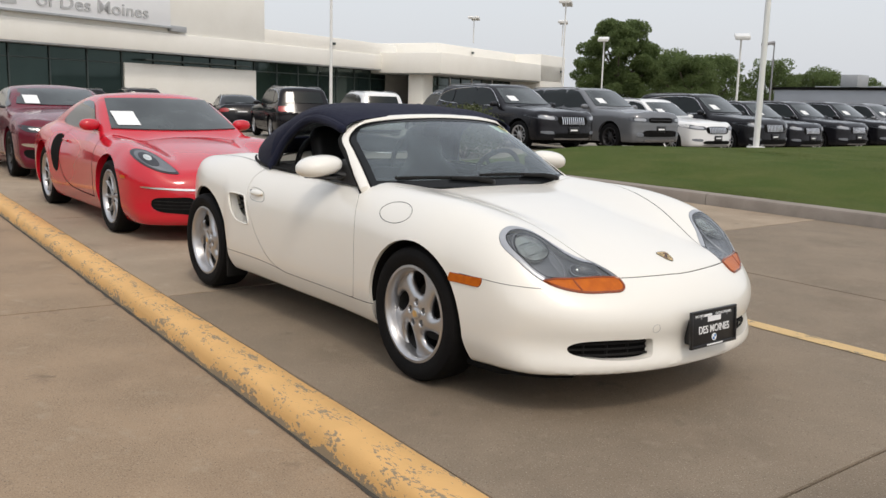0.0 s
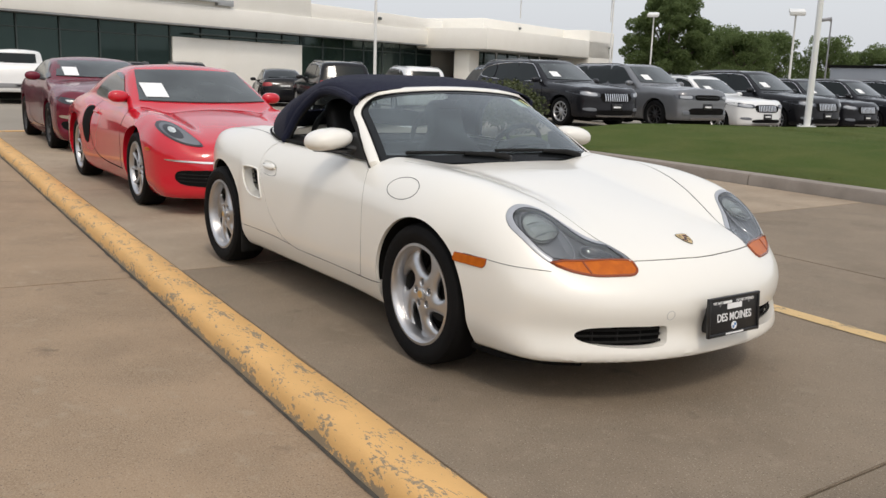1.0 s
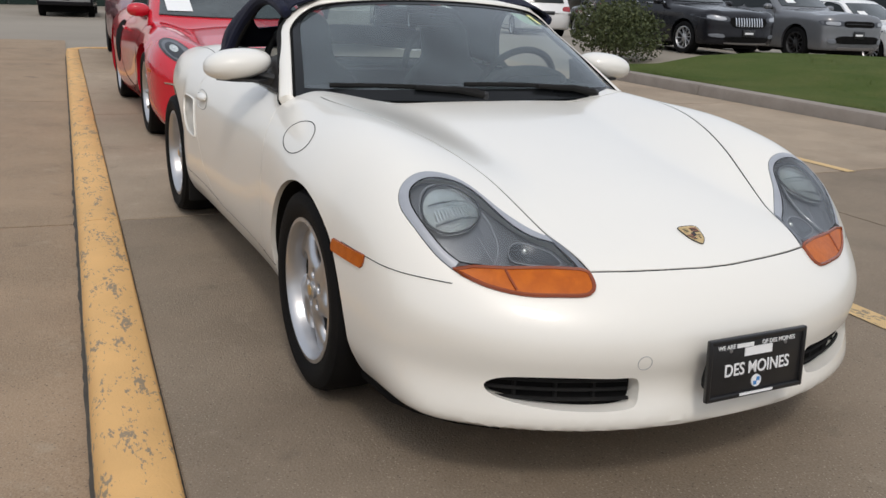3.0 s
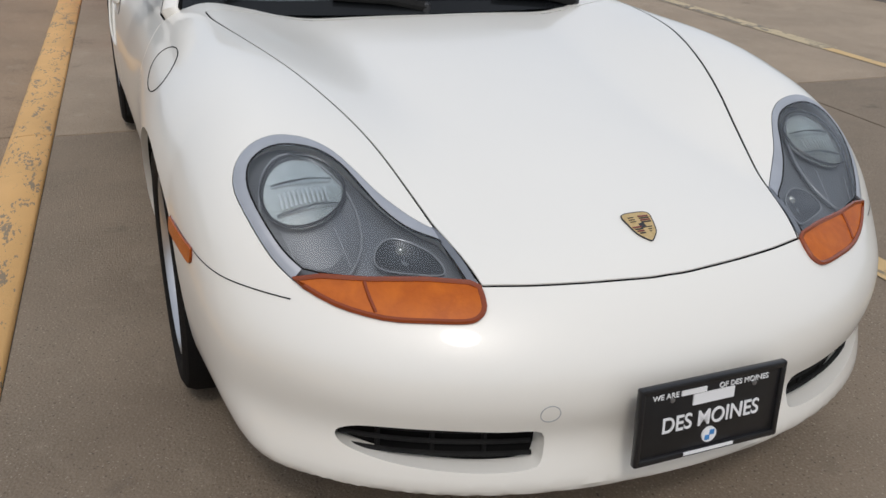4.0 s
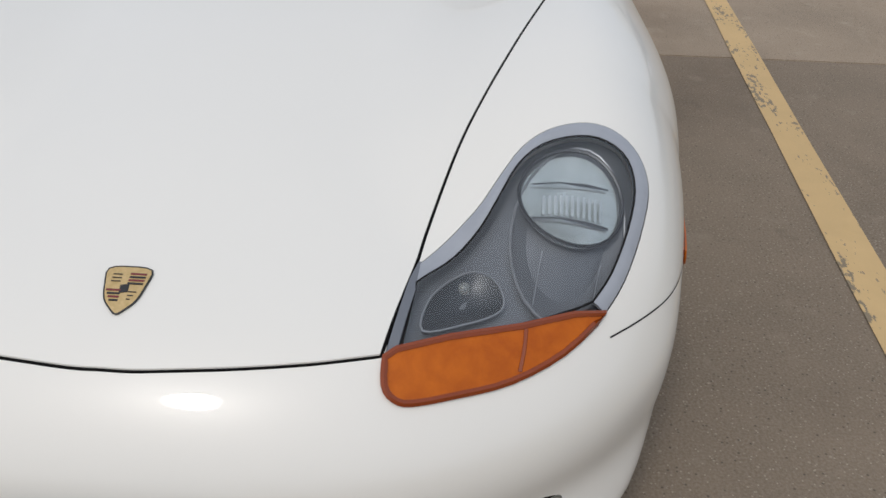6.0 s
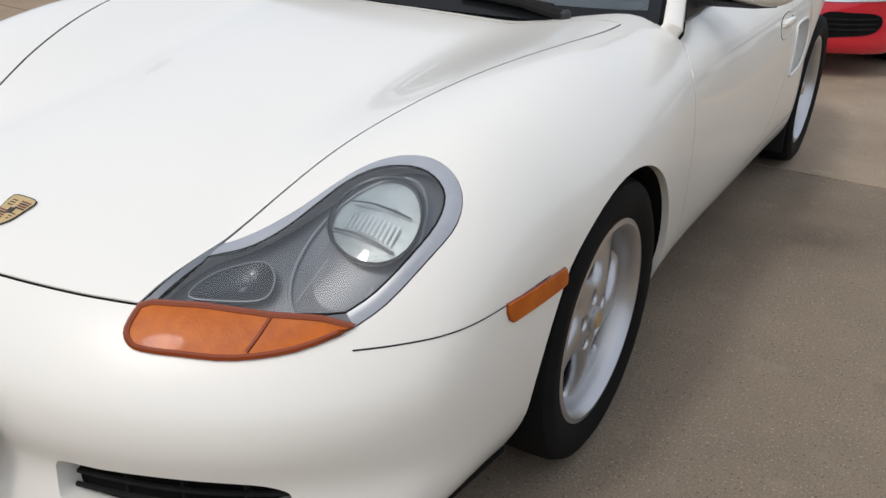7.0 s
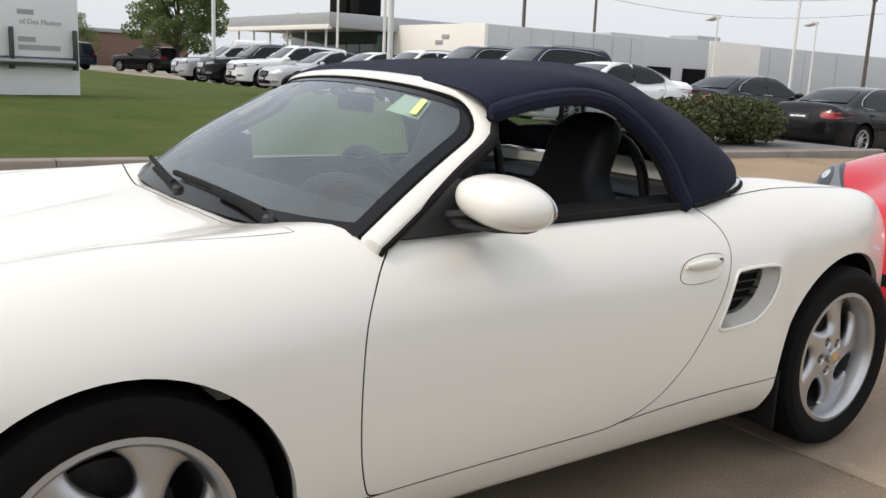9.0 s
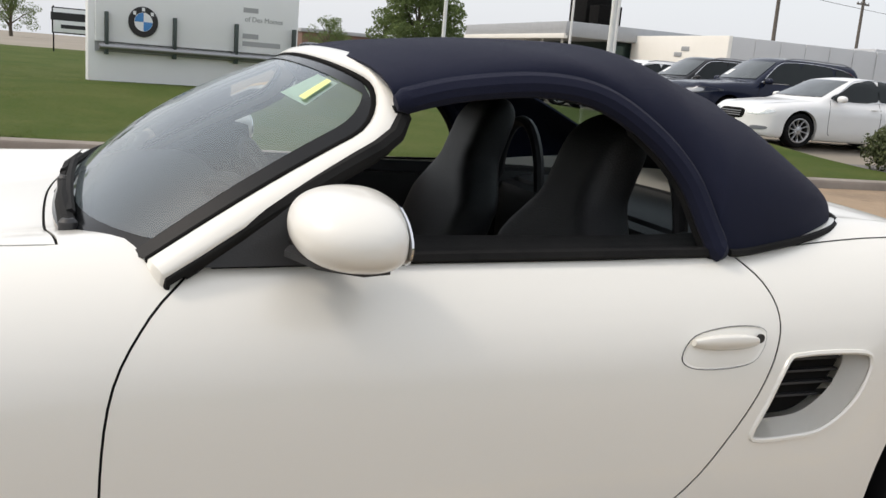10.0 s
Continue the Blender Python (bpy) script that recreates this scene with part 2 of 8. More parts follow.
def spline(pts, n=8, closed=False):
    """Catmull-Rom points through a few control points of any dimension."""
    p = [np.array(q, float) for q in pts]
    k = len(p)
    out = []
    for i in range(k if closed else k - 1):
        if closed:
            a, b, c, d = p[(i - 1) % k], p[i], p[(i + 1) % k], p[(i + 2) % k]
        else:
            a, b, c, d = p[max(i - 1, 0)], p[i], p[i + 1], p[min(i + 2, k - 1)]
        for j in range(n):
            t = j / n
            out.append(0.5 * (2 * b + (c - a) * t + (2 * a - 5 * b + 4 * c - d) * t * t + (3 * b - a - 3 * c + d) * t ** 3))
    if not closed:
        out.append(p[-1])
    return out


def add_tube(bm, pts, radius, sides=8, closed=False, caps=True, flat=1.0):
    """A round bar along points; radius may be a list."""
    pts = [Vector(p) for p in pts]
    k = len(pts)
    radii = radius if isinstance(radius, (list, tuple)) else [radius] * k
    rings = []
    side = None
    for i, p in enumerate(pts):
        a = pts[(i - 1) % k] if closed or i else p
        b = pts[(i + 1) % k] if closed or i < k - 1 else p
        d = (b - a)
        d = d.normalized() if d.length > 1e-9 else Vector((0, 0, 1))
        if side is None:
            side = d.orthogonal().normalized()
        side = (side - d * side.dot(d))
        side = side.normalized() if side.length > 1e-6 else d.orthogonal().normalized()
        up = d.cross(side)
        rings.append([bm.verts.new(p + radii[i] * (math.cos(6.28318 * j / sides) * side + flat * math.sin(6.28318 * j / sides) * up)) for j in range(sides)])
    for i in range(k if closed else k - 1):
        r, s = rings[i], rings[(i + 1) % k]
        for j in range(sides):
            bm.faces.new((r[j], r[(j + 1) % sides], s[(j + 1) % sides], s[j]))
    if caps and not closed:
        bm.faces.new(rings[0][::-1])
        bm.faces.new(rings[-1])
    return bm


def tube(pts, radius, sides=8, closed=False, flat=1.0):
    return add_tube(bmesh.new(), pts, radius, sides, closed, flat=flat)


def add_lathe(bm, profile, n=32, axis="y", m=None, close=False):
    """Turns (r, h) pairs round an axis."""
    rings = []
    for r, h in profile:
        ring = []
        for j in range(n):
            a = 2 * math.pi * j / n
            c, s = r * math.cos(a), r * math.sin(a)
            v = Vector((c, h, s)) if axis == "y" else Vector((c, s, h))
            ring.append(bm.verts.new(m @ v if m is not None else v))
        rings.append(ring)
    for a, b in zip(rings, rings[1:] + (rings[:1] if close else [])):
        for j in range(n):
            bm.faces.new((a[j], a[(j + 1) % n], b[(j + 1) % n], b[j]))
    if not close:
        if profile[0][0] > 1e-4:
            bm.faces.new(rings[0][::-1])
        if profile[-1][0] > 1e-4:
            bm.faces.new(rings[-1])
    bmesh.ops.recalc_face_normals(bm, faces=bm.faces[:])
    return bm


def lathe(profile, n=32, axis="y", m=None, close=False):
    return add_lathe(bmesh.new(), profile, n, axis, m, close)


def add_prism(bm, poly, axis, lo, hi):
    """A closed bar over a 2D outline: axis z takes (x, y), y takes (x, z), x takes (y, z)."""
    def at(q, h):
        return {"z": (q[0], q[1], h), "y": (q[0], h, q[1]), "x": (h, q[0], q[1])}[axis]
    a = [bm.verts.new(at(q, lo)) for q in poly]
    b = [bm.verts.new(at(q, hi)) for q in poly]
    fs = [bm.faces.new(a), bm.faces.new(b)]
    for i in range(len(poly)):
        j = (i + 1) % len(poly)
        fs.append(bm.faces.new((a[i], a[j], b[j], b[i])))
    bmesh.ops.recalc_face_normals(bm, faces=fs)
    return bm


def prism(poly, axis, lo, hi):
    return add_prism(bmesh.new(), poly, axis, lo, hi)


def grown(poly, d):
    """A closed 2D outline moved outwards by d."""
    p = [np.array(q[:2], float) for q in poly]
    area = sum(a[0] * b[1] - a[1] * b[0] for a, b in zip(p, p[1:] + p[:1]))
    s = 1 if area > 0 else -1
    out = []
    for i in range(len(p)):
        t = p[(i + 1) % len(p)] - p[i - 1]
        t /= max(np.linalg.norm(t), 1e-9)
        out.append(p[i] + s * d * np.array((t[1], -t[0])))
    return out


def cut(me, cutters, operation="DIFFERENCE"):
    """me minus, or within, closed cutters; returns a new mesh."""
    for c in cutters:
        cm = bpy.data.meshes.new("cutter")
        bmesh.ops.triangulate(c, faces=[q for q in c.faces if len(q.verts) > 4])
        c.to_mesh(cm)
        c.free()
        a, b = bpy.data.objects.new("a", me), bpy.data.objects.new("b", cm)
        scene.collection.objects.link(a)
        scene.collection.objects.link(b)
        best = None
        for solver in ("MANIFOLD", "EXACT"):
            mod = a.modifiers.new("cut", "BOOLEAN")
            mod.operation, mod.object, mod.solver = operation, b, solver
            bpy.context.view_layer.update()
            best = bpy.data.meshes.new_from_object(a.evaluated_get(bpy.context.evaluated_depsgraph_get()))
            a.modifiers.remove(mod)
            if len(best.polygons) > 8 and (operation == "INTERSECT" or len(best.polygons) != len(me.polygons)):
                break
        bpy.data.objects.remove(a)
        bpy.data.objects.remove(b)
        bpy.data.meshes.remove(cm)
        me = best
    return me


def shell(f, lo, hi, h):
    """The surface f = 0 as a mesh: one vertex a cell, drawn on to the surface."""
    ax = [np.arange(a, b + h, h) for a, b in zip(lo, hi)]
    gx, gy, gz = np.meshgrid(*ax, indexing="ij")
    v = np.broadcast_to(f(ax[0][:, None, None], ax[1][None, :, None], ax[2][None, None, :]), gx.shape)
    inside = v < 0
    n = [len(a) - 1 for a in ax]
    acc, cnt = np.zeros((*n, 3)), np.zeros(n)
    span = [slice(None, -1), slice(1, None)]
    grid = np.stack((gx, gy, gz), -1)
    for d in range(3):
        o = [k for k in range(3) if k != d]
        for i in (0, 1):
            for j in (0, 1):
                s0, s1 = [None] * 3, [None] * 3
                s0[d], s1[d] = span[0], span[1]
                s0[o[0]] = s1[o[0]] = span[i]
                s0[o[1]] = s1[o[1]] = span[j]
                a, b = v[tuple(s0)], v[tuple(s1)]
                m = (a < 0) != (b < 0)
                t = np.where(m, a / np.where(m, a - b, 1), 0)[..., None]
                p = grid[tuple(s0)] * (1 - t) + grid[tuple(s1)] * t
                acc += np.where(m[..., None], p, 0)
                cnt += m
    used = cnt > 0
    ids = -np.ones(n, int)
    ids[used] = np.arange(used.sum())
    pts = acc[used] / cnt[used][:, None]
    e = 1e-4
    for _ in range(4):
        x, y, z = pts.T
        w = f(x, y, z)
        g = np.stack((f(x + e, y, z) - f(x - e, y, z), f(x, y + e, z) - f(x, y - e, z), f(x, y, z + e) - f(x, y, z - e)), -1) / (2 * e)
        step = (w / np.maximum((g * g).sum(1), 0.05))[:, None] * g
        pts = pts - np.clip(step, -h / 2, h / 2)
    quads = []
    for d in range(3):
        o = [(d + 1) % 3, (d + 2) % 3]
        s0, s1 = [slice(None)] * 3, [slice(None)] * 3
        s0[d], s1[d] = slice(None, -1), slice(1, None)
        m = inside[tuple(s0)] != inside[tuple(s1)]
        idx = np.argwhere(m)
        ok = np.all([(idx[:, k] > 0) & (idx[:, k] < n[k]) for k in o], axis=0)
        idx = idx[ok]
        c = []
        for da, db in ((-1, -1), (0, -1), (0, 0), (-1, 0)):
            q = idx.copy()
            q[:, o[0]] += da
            q[:, o[1]] += db
            c.append(ids[q[:, 0], q[:, 1], q[:, 2]])
        c = np.stack(c, 1)
        flip = ~inside[tuple(idx.T)]
        c[flip] = c[flip][:, ::-1]
        quads.append(c)
    quads = np.concatenate(quads)
    return from_lists(pts, quads)


def on_surface(f, p, way, reach=0.6, back=0.3):
    """Points p moved along way until they meet f = 0 from outside; their normals too."""
    p, way = np.asarray(p, float), np.asarray(way, float)
    way = way / np.linalg.norm(way)
    lo = np.full(len(p), -float(back))
    found = np.zeros(len(p), bool)
    step = 0.012 if reach + back < 1 else 0.024
    for k in range(int((reach + back) / step)):
        if found.all():
            break
        s = -back + k * step
        q = p + s * way
        ins = (f(*q.T) < 0) & ~found
        lo[ins] = s - step
        found |= ins
    hi = lo + step
    for _ in range(13):
        mid = (lo + hi) / 2
        ins = f(*(p + mid[:, None] * way).T) < 0
        hi = np.where(ins, mid, hi)
        lo = np.where(ins, lo, mid)
    q = p + hi[:, None] * way
    e = 1e-4
    x, y, z = q.T
    g = np.stack((f(x + e, y, z) - f(x - e, y, z), f(x, y + e, z) - f(x, y - e, z), f(x, y, z + e) - f(x, y, z - e)), -1)
    return q, g / np.maximum(np.linalg.norm(g, axis=1), 1e-9)[:, None]


def patch(f, outline, axis, sign, lift=0.002, skirt=0.01, rings=6, inner=0.0, sag=0.0, start=1.0, reach=1.5):
    """A piece of the surface f = 0 within a closed 2D outline, seen along an axis from its sign side, lifted by lift, with an edge skirt deep.
    inner > 0 leaves a ring: the outline shrunk by that share stays open. sag: how far the middle sinks."""
    o = np.array([q[:2] for q in outline], float)
    c = o.mean(0)
    k = len(o)
    shares = [1 - (1 - inner) * i / rings for i in range(rings + (1 if inner else 0))]
    flat = np.concatenate([c + (o - c) * s for s in shares] + ([] if inner else [c[None]]))

    def to3(q):
        z = np.full(len(q), start * sign)
        return {"z": np.stack((q[:, 0], q[:, 1], z), 1), "y": np.stack((q[:, 0], z, q[:, 1]), 1), "x": np.stack((z, q[:, 0], q[:, 1]), 1)}[axis]
    way = {"z": (0, 0, -sign), "y": (0, -sign, 0), "x": (-sign, 0, 0)}[axis]
    p, nrm = on_surface(f, to3(flat), way, reach=reach, back=0.0)
    drop = np.concatenate([np.full(k, sag * (1 - s * s)) for s in shares] + ([] if inner else [np.array([sag])]))
    q = p + nrm * (lift - drop)[:, None]
    verts = list(q) + list(q[:k] - nrm[:k] * skirt)
    faces = []
    nr = len(shares)
    for i in range(nr - 1):
        for j in range(k):
            faces.append((i * k + j, i * k + (j + 1) % k, (i + 1) * k + (j + 1) % k, (i + 1) * k + j))
    base = len(q)
    if not inner:
        for j in range(k):
            faces.append(((nr - 1) * k + j, (nr - 1) * k + (j + 1) % k, nr * k))
    for j in range(k):
        faces.append((j, base + j, base + (j + 1) % k, (j + 1) % k))
    me = from_lists(verts, faces)
    bm = bmesh.new()
    bm.from_mesh(me)
    bpy.data.meshes.remove(me)
    bmesh.ops.recalc_face_normals(bm, faces=bm.faces[:])
    if len(bm.faces) and Vector(bm.faces[0].normal).dot(Vector(nrm[0])) < 0:
        bmesh.ops.reverse_faces(bm, faces=bm.faces[:])
    return bm


def strip(f, line, axis, sign, width, lift=0.001, start=1.0):
    """A narrow band along an open 2D line, laid on the surface f = 0."""
    o = np.array([q[:2] for q in line], float)
    t = np.gradient(o, axis=0)
    t /= np.linalg.norm(t, axis=1)[:, None]
    nrm2 = np.stack((-t[:, 1], t[:, 0]), 1)
    flat = np.concatenate((o - nrm2 * width / 2, o + nrm2 * width / 2))
    z = np.full(len(flat), start * sign)
    p3 = {"z": np.stack((flat[:, 0], flat[:, 1], z), 1), "y": np.stack((flat[:, 0], z, flat[:, 1]), 1), "x": np.stack((z, flat[:, 0], flat[:, 1]), 1)}[axis]
    way = {"z": (0, 0, -sign), "y": (0, -sign, 0), "x": (-sign, 0, 0)}[axis]
    q, nn = on_surface(f, p3, way, reach=start + 0.5, back=0.0)
    q = q + nn * lift
    k = len(o)
    bm = bmesh.new()
    v = [bm.verts.new(a) for a in q]
    for i in range(k - 1):
        bm.faces.new((v[i], v[i + 1], v[k + i + 1], v[k + i]))
    bm.normal_update()
    if bm.faces[:] and Vector(bm.faces[0].normal if hasattr(bm.faces, "ensure_lookup_table") and not bm.faces.ensure_lookup_table() else (0, 0, 1)).dot(Vector(nn[0])) < 0:
        bmesh.ops.reverse_faces(bm, faces=bm.faces[:])
    return bm


def mirrored(poly):
    return [(q[0], -q[1]) for q in poly]


def flipped(bm):
    """The same piece on the car's other side."""
    c = bm.copy()
    bmesh.ops.scale(c, vec=(1, -1, 1), verts=c.verts)
    bmesh.ops.reverse_faces(c, faces=c.faces[:])
    return c


def words(text, size, mat, parent, m, depth=0.001, align="CENTER", name="lettering", bold=0.0):
    cu = bpy.data.curves.new(name, "FONT")
    cu.body, cu.size, cu.extrude, cu.align_x, cu.align_y, cu.offset = text, size, depth, align, "CENTER", bold
    tmp = new("tmp", cu)
    bpy.context.view_layer.update()
    me = bpy.data.meshes.new_from_object(tmp.evaluated_get(bpy.context.evaluated_depsgraph_get()))
    bpy.data.objects.remove(tmp)
    ob = part(name, me, mat, parent, angle=0)
    ob.matrix_basis = m
    return ob
# ---- implicit car bodies: forward is +x, the front axle stands at x = 0 ----
def curve(pts):
    """A natural cubic spline through a few (u, v) pairs, held level outside them."""
    pts = sorted(pts)
    u = np.array([p[0] for p in pts], float)
    v = np.array([p[1] for p in pts], float)
    n, h = len(u), np.diff(u)
    a, b = np.eye(n), np.zeros(n)
    for i in range(1, n - 1):
        a[i, i - 1:i + 2] = h[i - 1], 2 * (h[i - 1] + h[i]), h[i]
        b[i] = 6 * ((v[i + 1] - v[i]) / h[i] - (v[i] - v[i - 1]) / h[i - 1])
    m = np.linalg.solve(a, b)

    q = np.linspace(u[0], u[-1], 6000)
    i = np.clip(np.searchsorted(u, q) - 1, 0, n - 2)
    s, t = u[i + 1] - q, q - u[i]
    dense = (m[i] * s ** 3 + m[i + 1] * t ** 3) / (6 * h[i]) + (v[i] / h[i] - m[i] * h[i] / 6) * s + (v[i + 1] / h[i] - m[i + 1] * h[i] / 6) * t

    def at(x):
        return np.interp(x, q, dense)
    return at


def smax(a, b, k):
    h = np.maximum(k - np.abs(a - b), 0) / k
    return np.maximum(a, b) + h * h * k * 0.25


def body_form(p):
    """f(x, y, z) < 0 inside a car's lower body. p: curves of its crown, wings, width, side and nose."""
    crown, wing, wing_y, width, tuck = (curve(p[k]) for k in ("crown", "wing", "wing_y", "width", "tuck"))
    nose_z, tail_z, floor = curve(p["nose_z"]), curve(p["tail_z"]), curve(p["floor"])
    camber = curve(p["camber"]) if isinstance(p["camber"], list) else (lambda x: p["camber"])
    n0, na, nb, ne = p["nose"]
    t0, ta, tb, te = p["tail"]

    def f(x, y, z):
        y = np.abs(y)
        hood = crown(x) - camber(x) * y * y
        top = smax(hood, wing(x) - p["wing_k"] * (y - wing_y(x)) ** 2, p.get("fold", 0.05))
        g_top = (z - top) * p.get("top_w", 0.9)
        g_side = y - (width(x) - tuck(z))
        nz = nose_z(z)
        fx = np.maximum(x - n0, 0) / (na + nz)
        g_nose = ((fx ** ne + (y / (nb + 0.3 * nz + 0.3 * np.maximum(n0 - x, 0))) ** ne + 1e-9) ** (1 / ne) - 1) * na
        tz = tail_z(z)
        rx = np.maximum(t0 - x, 0) / (ta + tz)
        g_tail = ((rx ** te + (y / (tb + 0.3 * np.maximum(x - t0, 0))) ** te + 1e-9) ** (1 / te) - 1) * ta
        g = smax(g_side, g_nose, 0.06)
        g = smax(g, g_tail, 0.06)
        g = smax(g, g_top, p["round"])
        return smax(g, floor(x) - z, 0.03)
    return f


BOXSTER = dict(
    crown=[(1.02, .42), (.985, .49), (.95, .532), (.90, .566), (.85, .590), (.765, .628), (.66, .664), (.5, .708), (.3, .748), (.1, .782), (-.1, .81), (-.3, .832), (-.45, .848),
           (-.6, .86), (-1.2, .87), (-1.7, .90), (-2.1, .935), (-2.4, .905), (-2.7, .85), (-3.0, .77), (-3.2, .69), (-3.4, .55)],
    wing=[(1.0, .35), (.8, .49), (.69, .575), (.6, .665), (.5, .735), (.42, .772), (.3, .806), (.1, .838), (-.1, .850), (-.3, .850), (-.5, .852), (-.8, .862), (-1.2, .875), (-1.7, .893), (-2.1, .925), (-2.4, .898), (-2.7, .865),
          (-3.0, .78), (-3.3, .6)],
    wing_y=[(.9, .66), (.69, .655), (.42, .635), (0, .65), (-.4, .66), (-1.2, .68), (-2.3, .70), (-3.2, .62)],
    width=[(1.0, .82), (.6, .832), (.46, .836), (.27, .853), (0, .868), (-.3, .858), (-.6, .842), (-1.1, .842), (-1.6, .852), (-2.0, .864), (-2.4, .882), (-2.8, .87), (-3.3, .80)],
    tuck=[(.1, .10), (.15, .085), (.19, .066), (.24, .04), (.29, .02), (.36, .006), (.45, 0), (.54, 0), (.62, .005), (.7, .02), (.78, .05), (.84, .085), (.9, .135), (1.0, .24)],
    nose=(.25, .735, .872, 2.25), nose_z=[(.1, -.10), (.155, -.045), (.185, -.012), (.22, 0), (.27, -.012), (.32, -.022), (.37, -.010), (.42, 0), (.47, 0), (.52, -.015), (.6, -.04), (.75, -.1)],
    tail=(-2.055, 1.225, .85, 2.4), tail_z=[(.1, -.12), (.2, -.06), (.35, -.01), (.5, 0), (.65, -.02), (.8, -.08)],
    floor=[(1.0, .20), (.7, .19), (.4, .172), (0, .165), (-.4, .172), (-1.2, .18), (-2.0, .19), (-2.6, .19), (-3.3, .22)], camber=[(.6, .20), (.3, .19), (0, .155), (-.2, .115), (-.38, .075), (-.6, .07), (-1.2, .14), (-2.0, .20)], wing_k=1.3, fold=.12, round=.15)


# ---- wheels ----
def spoke_outline(r0, r1, w0, w1, twist):
    """A spoke seen from the side, from the hub to the rim, leaning by twist, widening at both ends."""
    left, right = [], []
    for i in range(9):
        t = i / 8
        r = r0 + (r1 - r0) * t
        w = w0 + (w1 - w0) * t - 0.30 * w0 * math.sin(math.pi * t) ** 1.5 + 3.6 * w1 * max(0, t - 0.66) ** 1.5
        a = twist * t * t
        for side, s in ((left, 1), (right, -1)):
            side.append((r * math.cos(a) - s * w / 2 * math.sin(a), r * math.sin(a) + s * w / 2 * math.cos(a)))
    return left + right[::-1]


def wheel_face(rim_r, face):
    """Five broad leaning spokes round a hub with bolt wells: a dished disc less five egg-shaped openings."""
    def f(x, y, z):
        r, a = np.hypot(x, z) + 1e-6, np.arctan2(z, x)
        dish = face + .006 - .024 * np.clip((r - .05) / (rim_r - .05), 0, 1) ** 1.5
        slab = np.abs(y - dish + .022) - .022
        step = 2 * math.pi / 5
        ang = (a - .3 + 3.2 * (r - .145) + step) % step - step / 2
        u, v = r - .146, r * ang
        hole = (np.sqrt((u / .053) ** 2 + (v / (.048 * (1 + 3.5 * u))) ** 2) - 1) * .048
        g = smax(slab, -hole, .034)
        bolt = (a - .3 + step) % step - step / 2
        well = np.maximum(np.hypot(r * np.cos(bolt) - .053, r * np.sin(bolt)) - .0145, face - .012 - y)
        return np.maximum(smax(g, -well, .006), r - (rim_r - .014))
    return shell(f, (-rim_r, face - .06, -rim_r), (rim_r, face + .018, rim_r), .0055)


FACES = {}


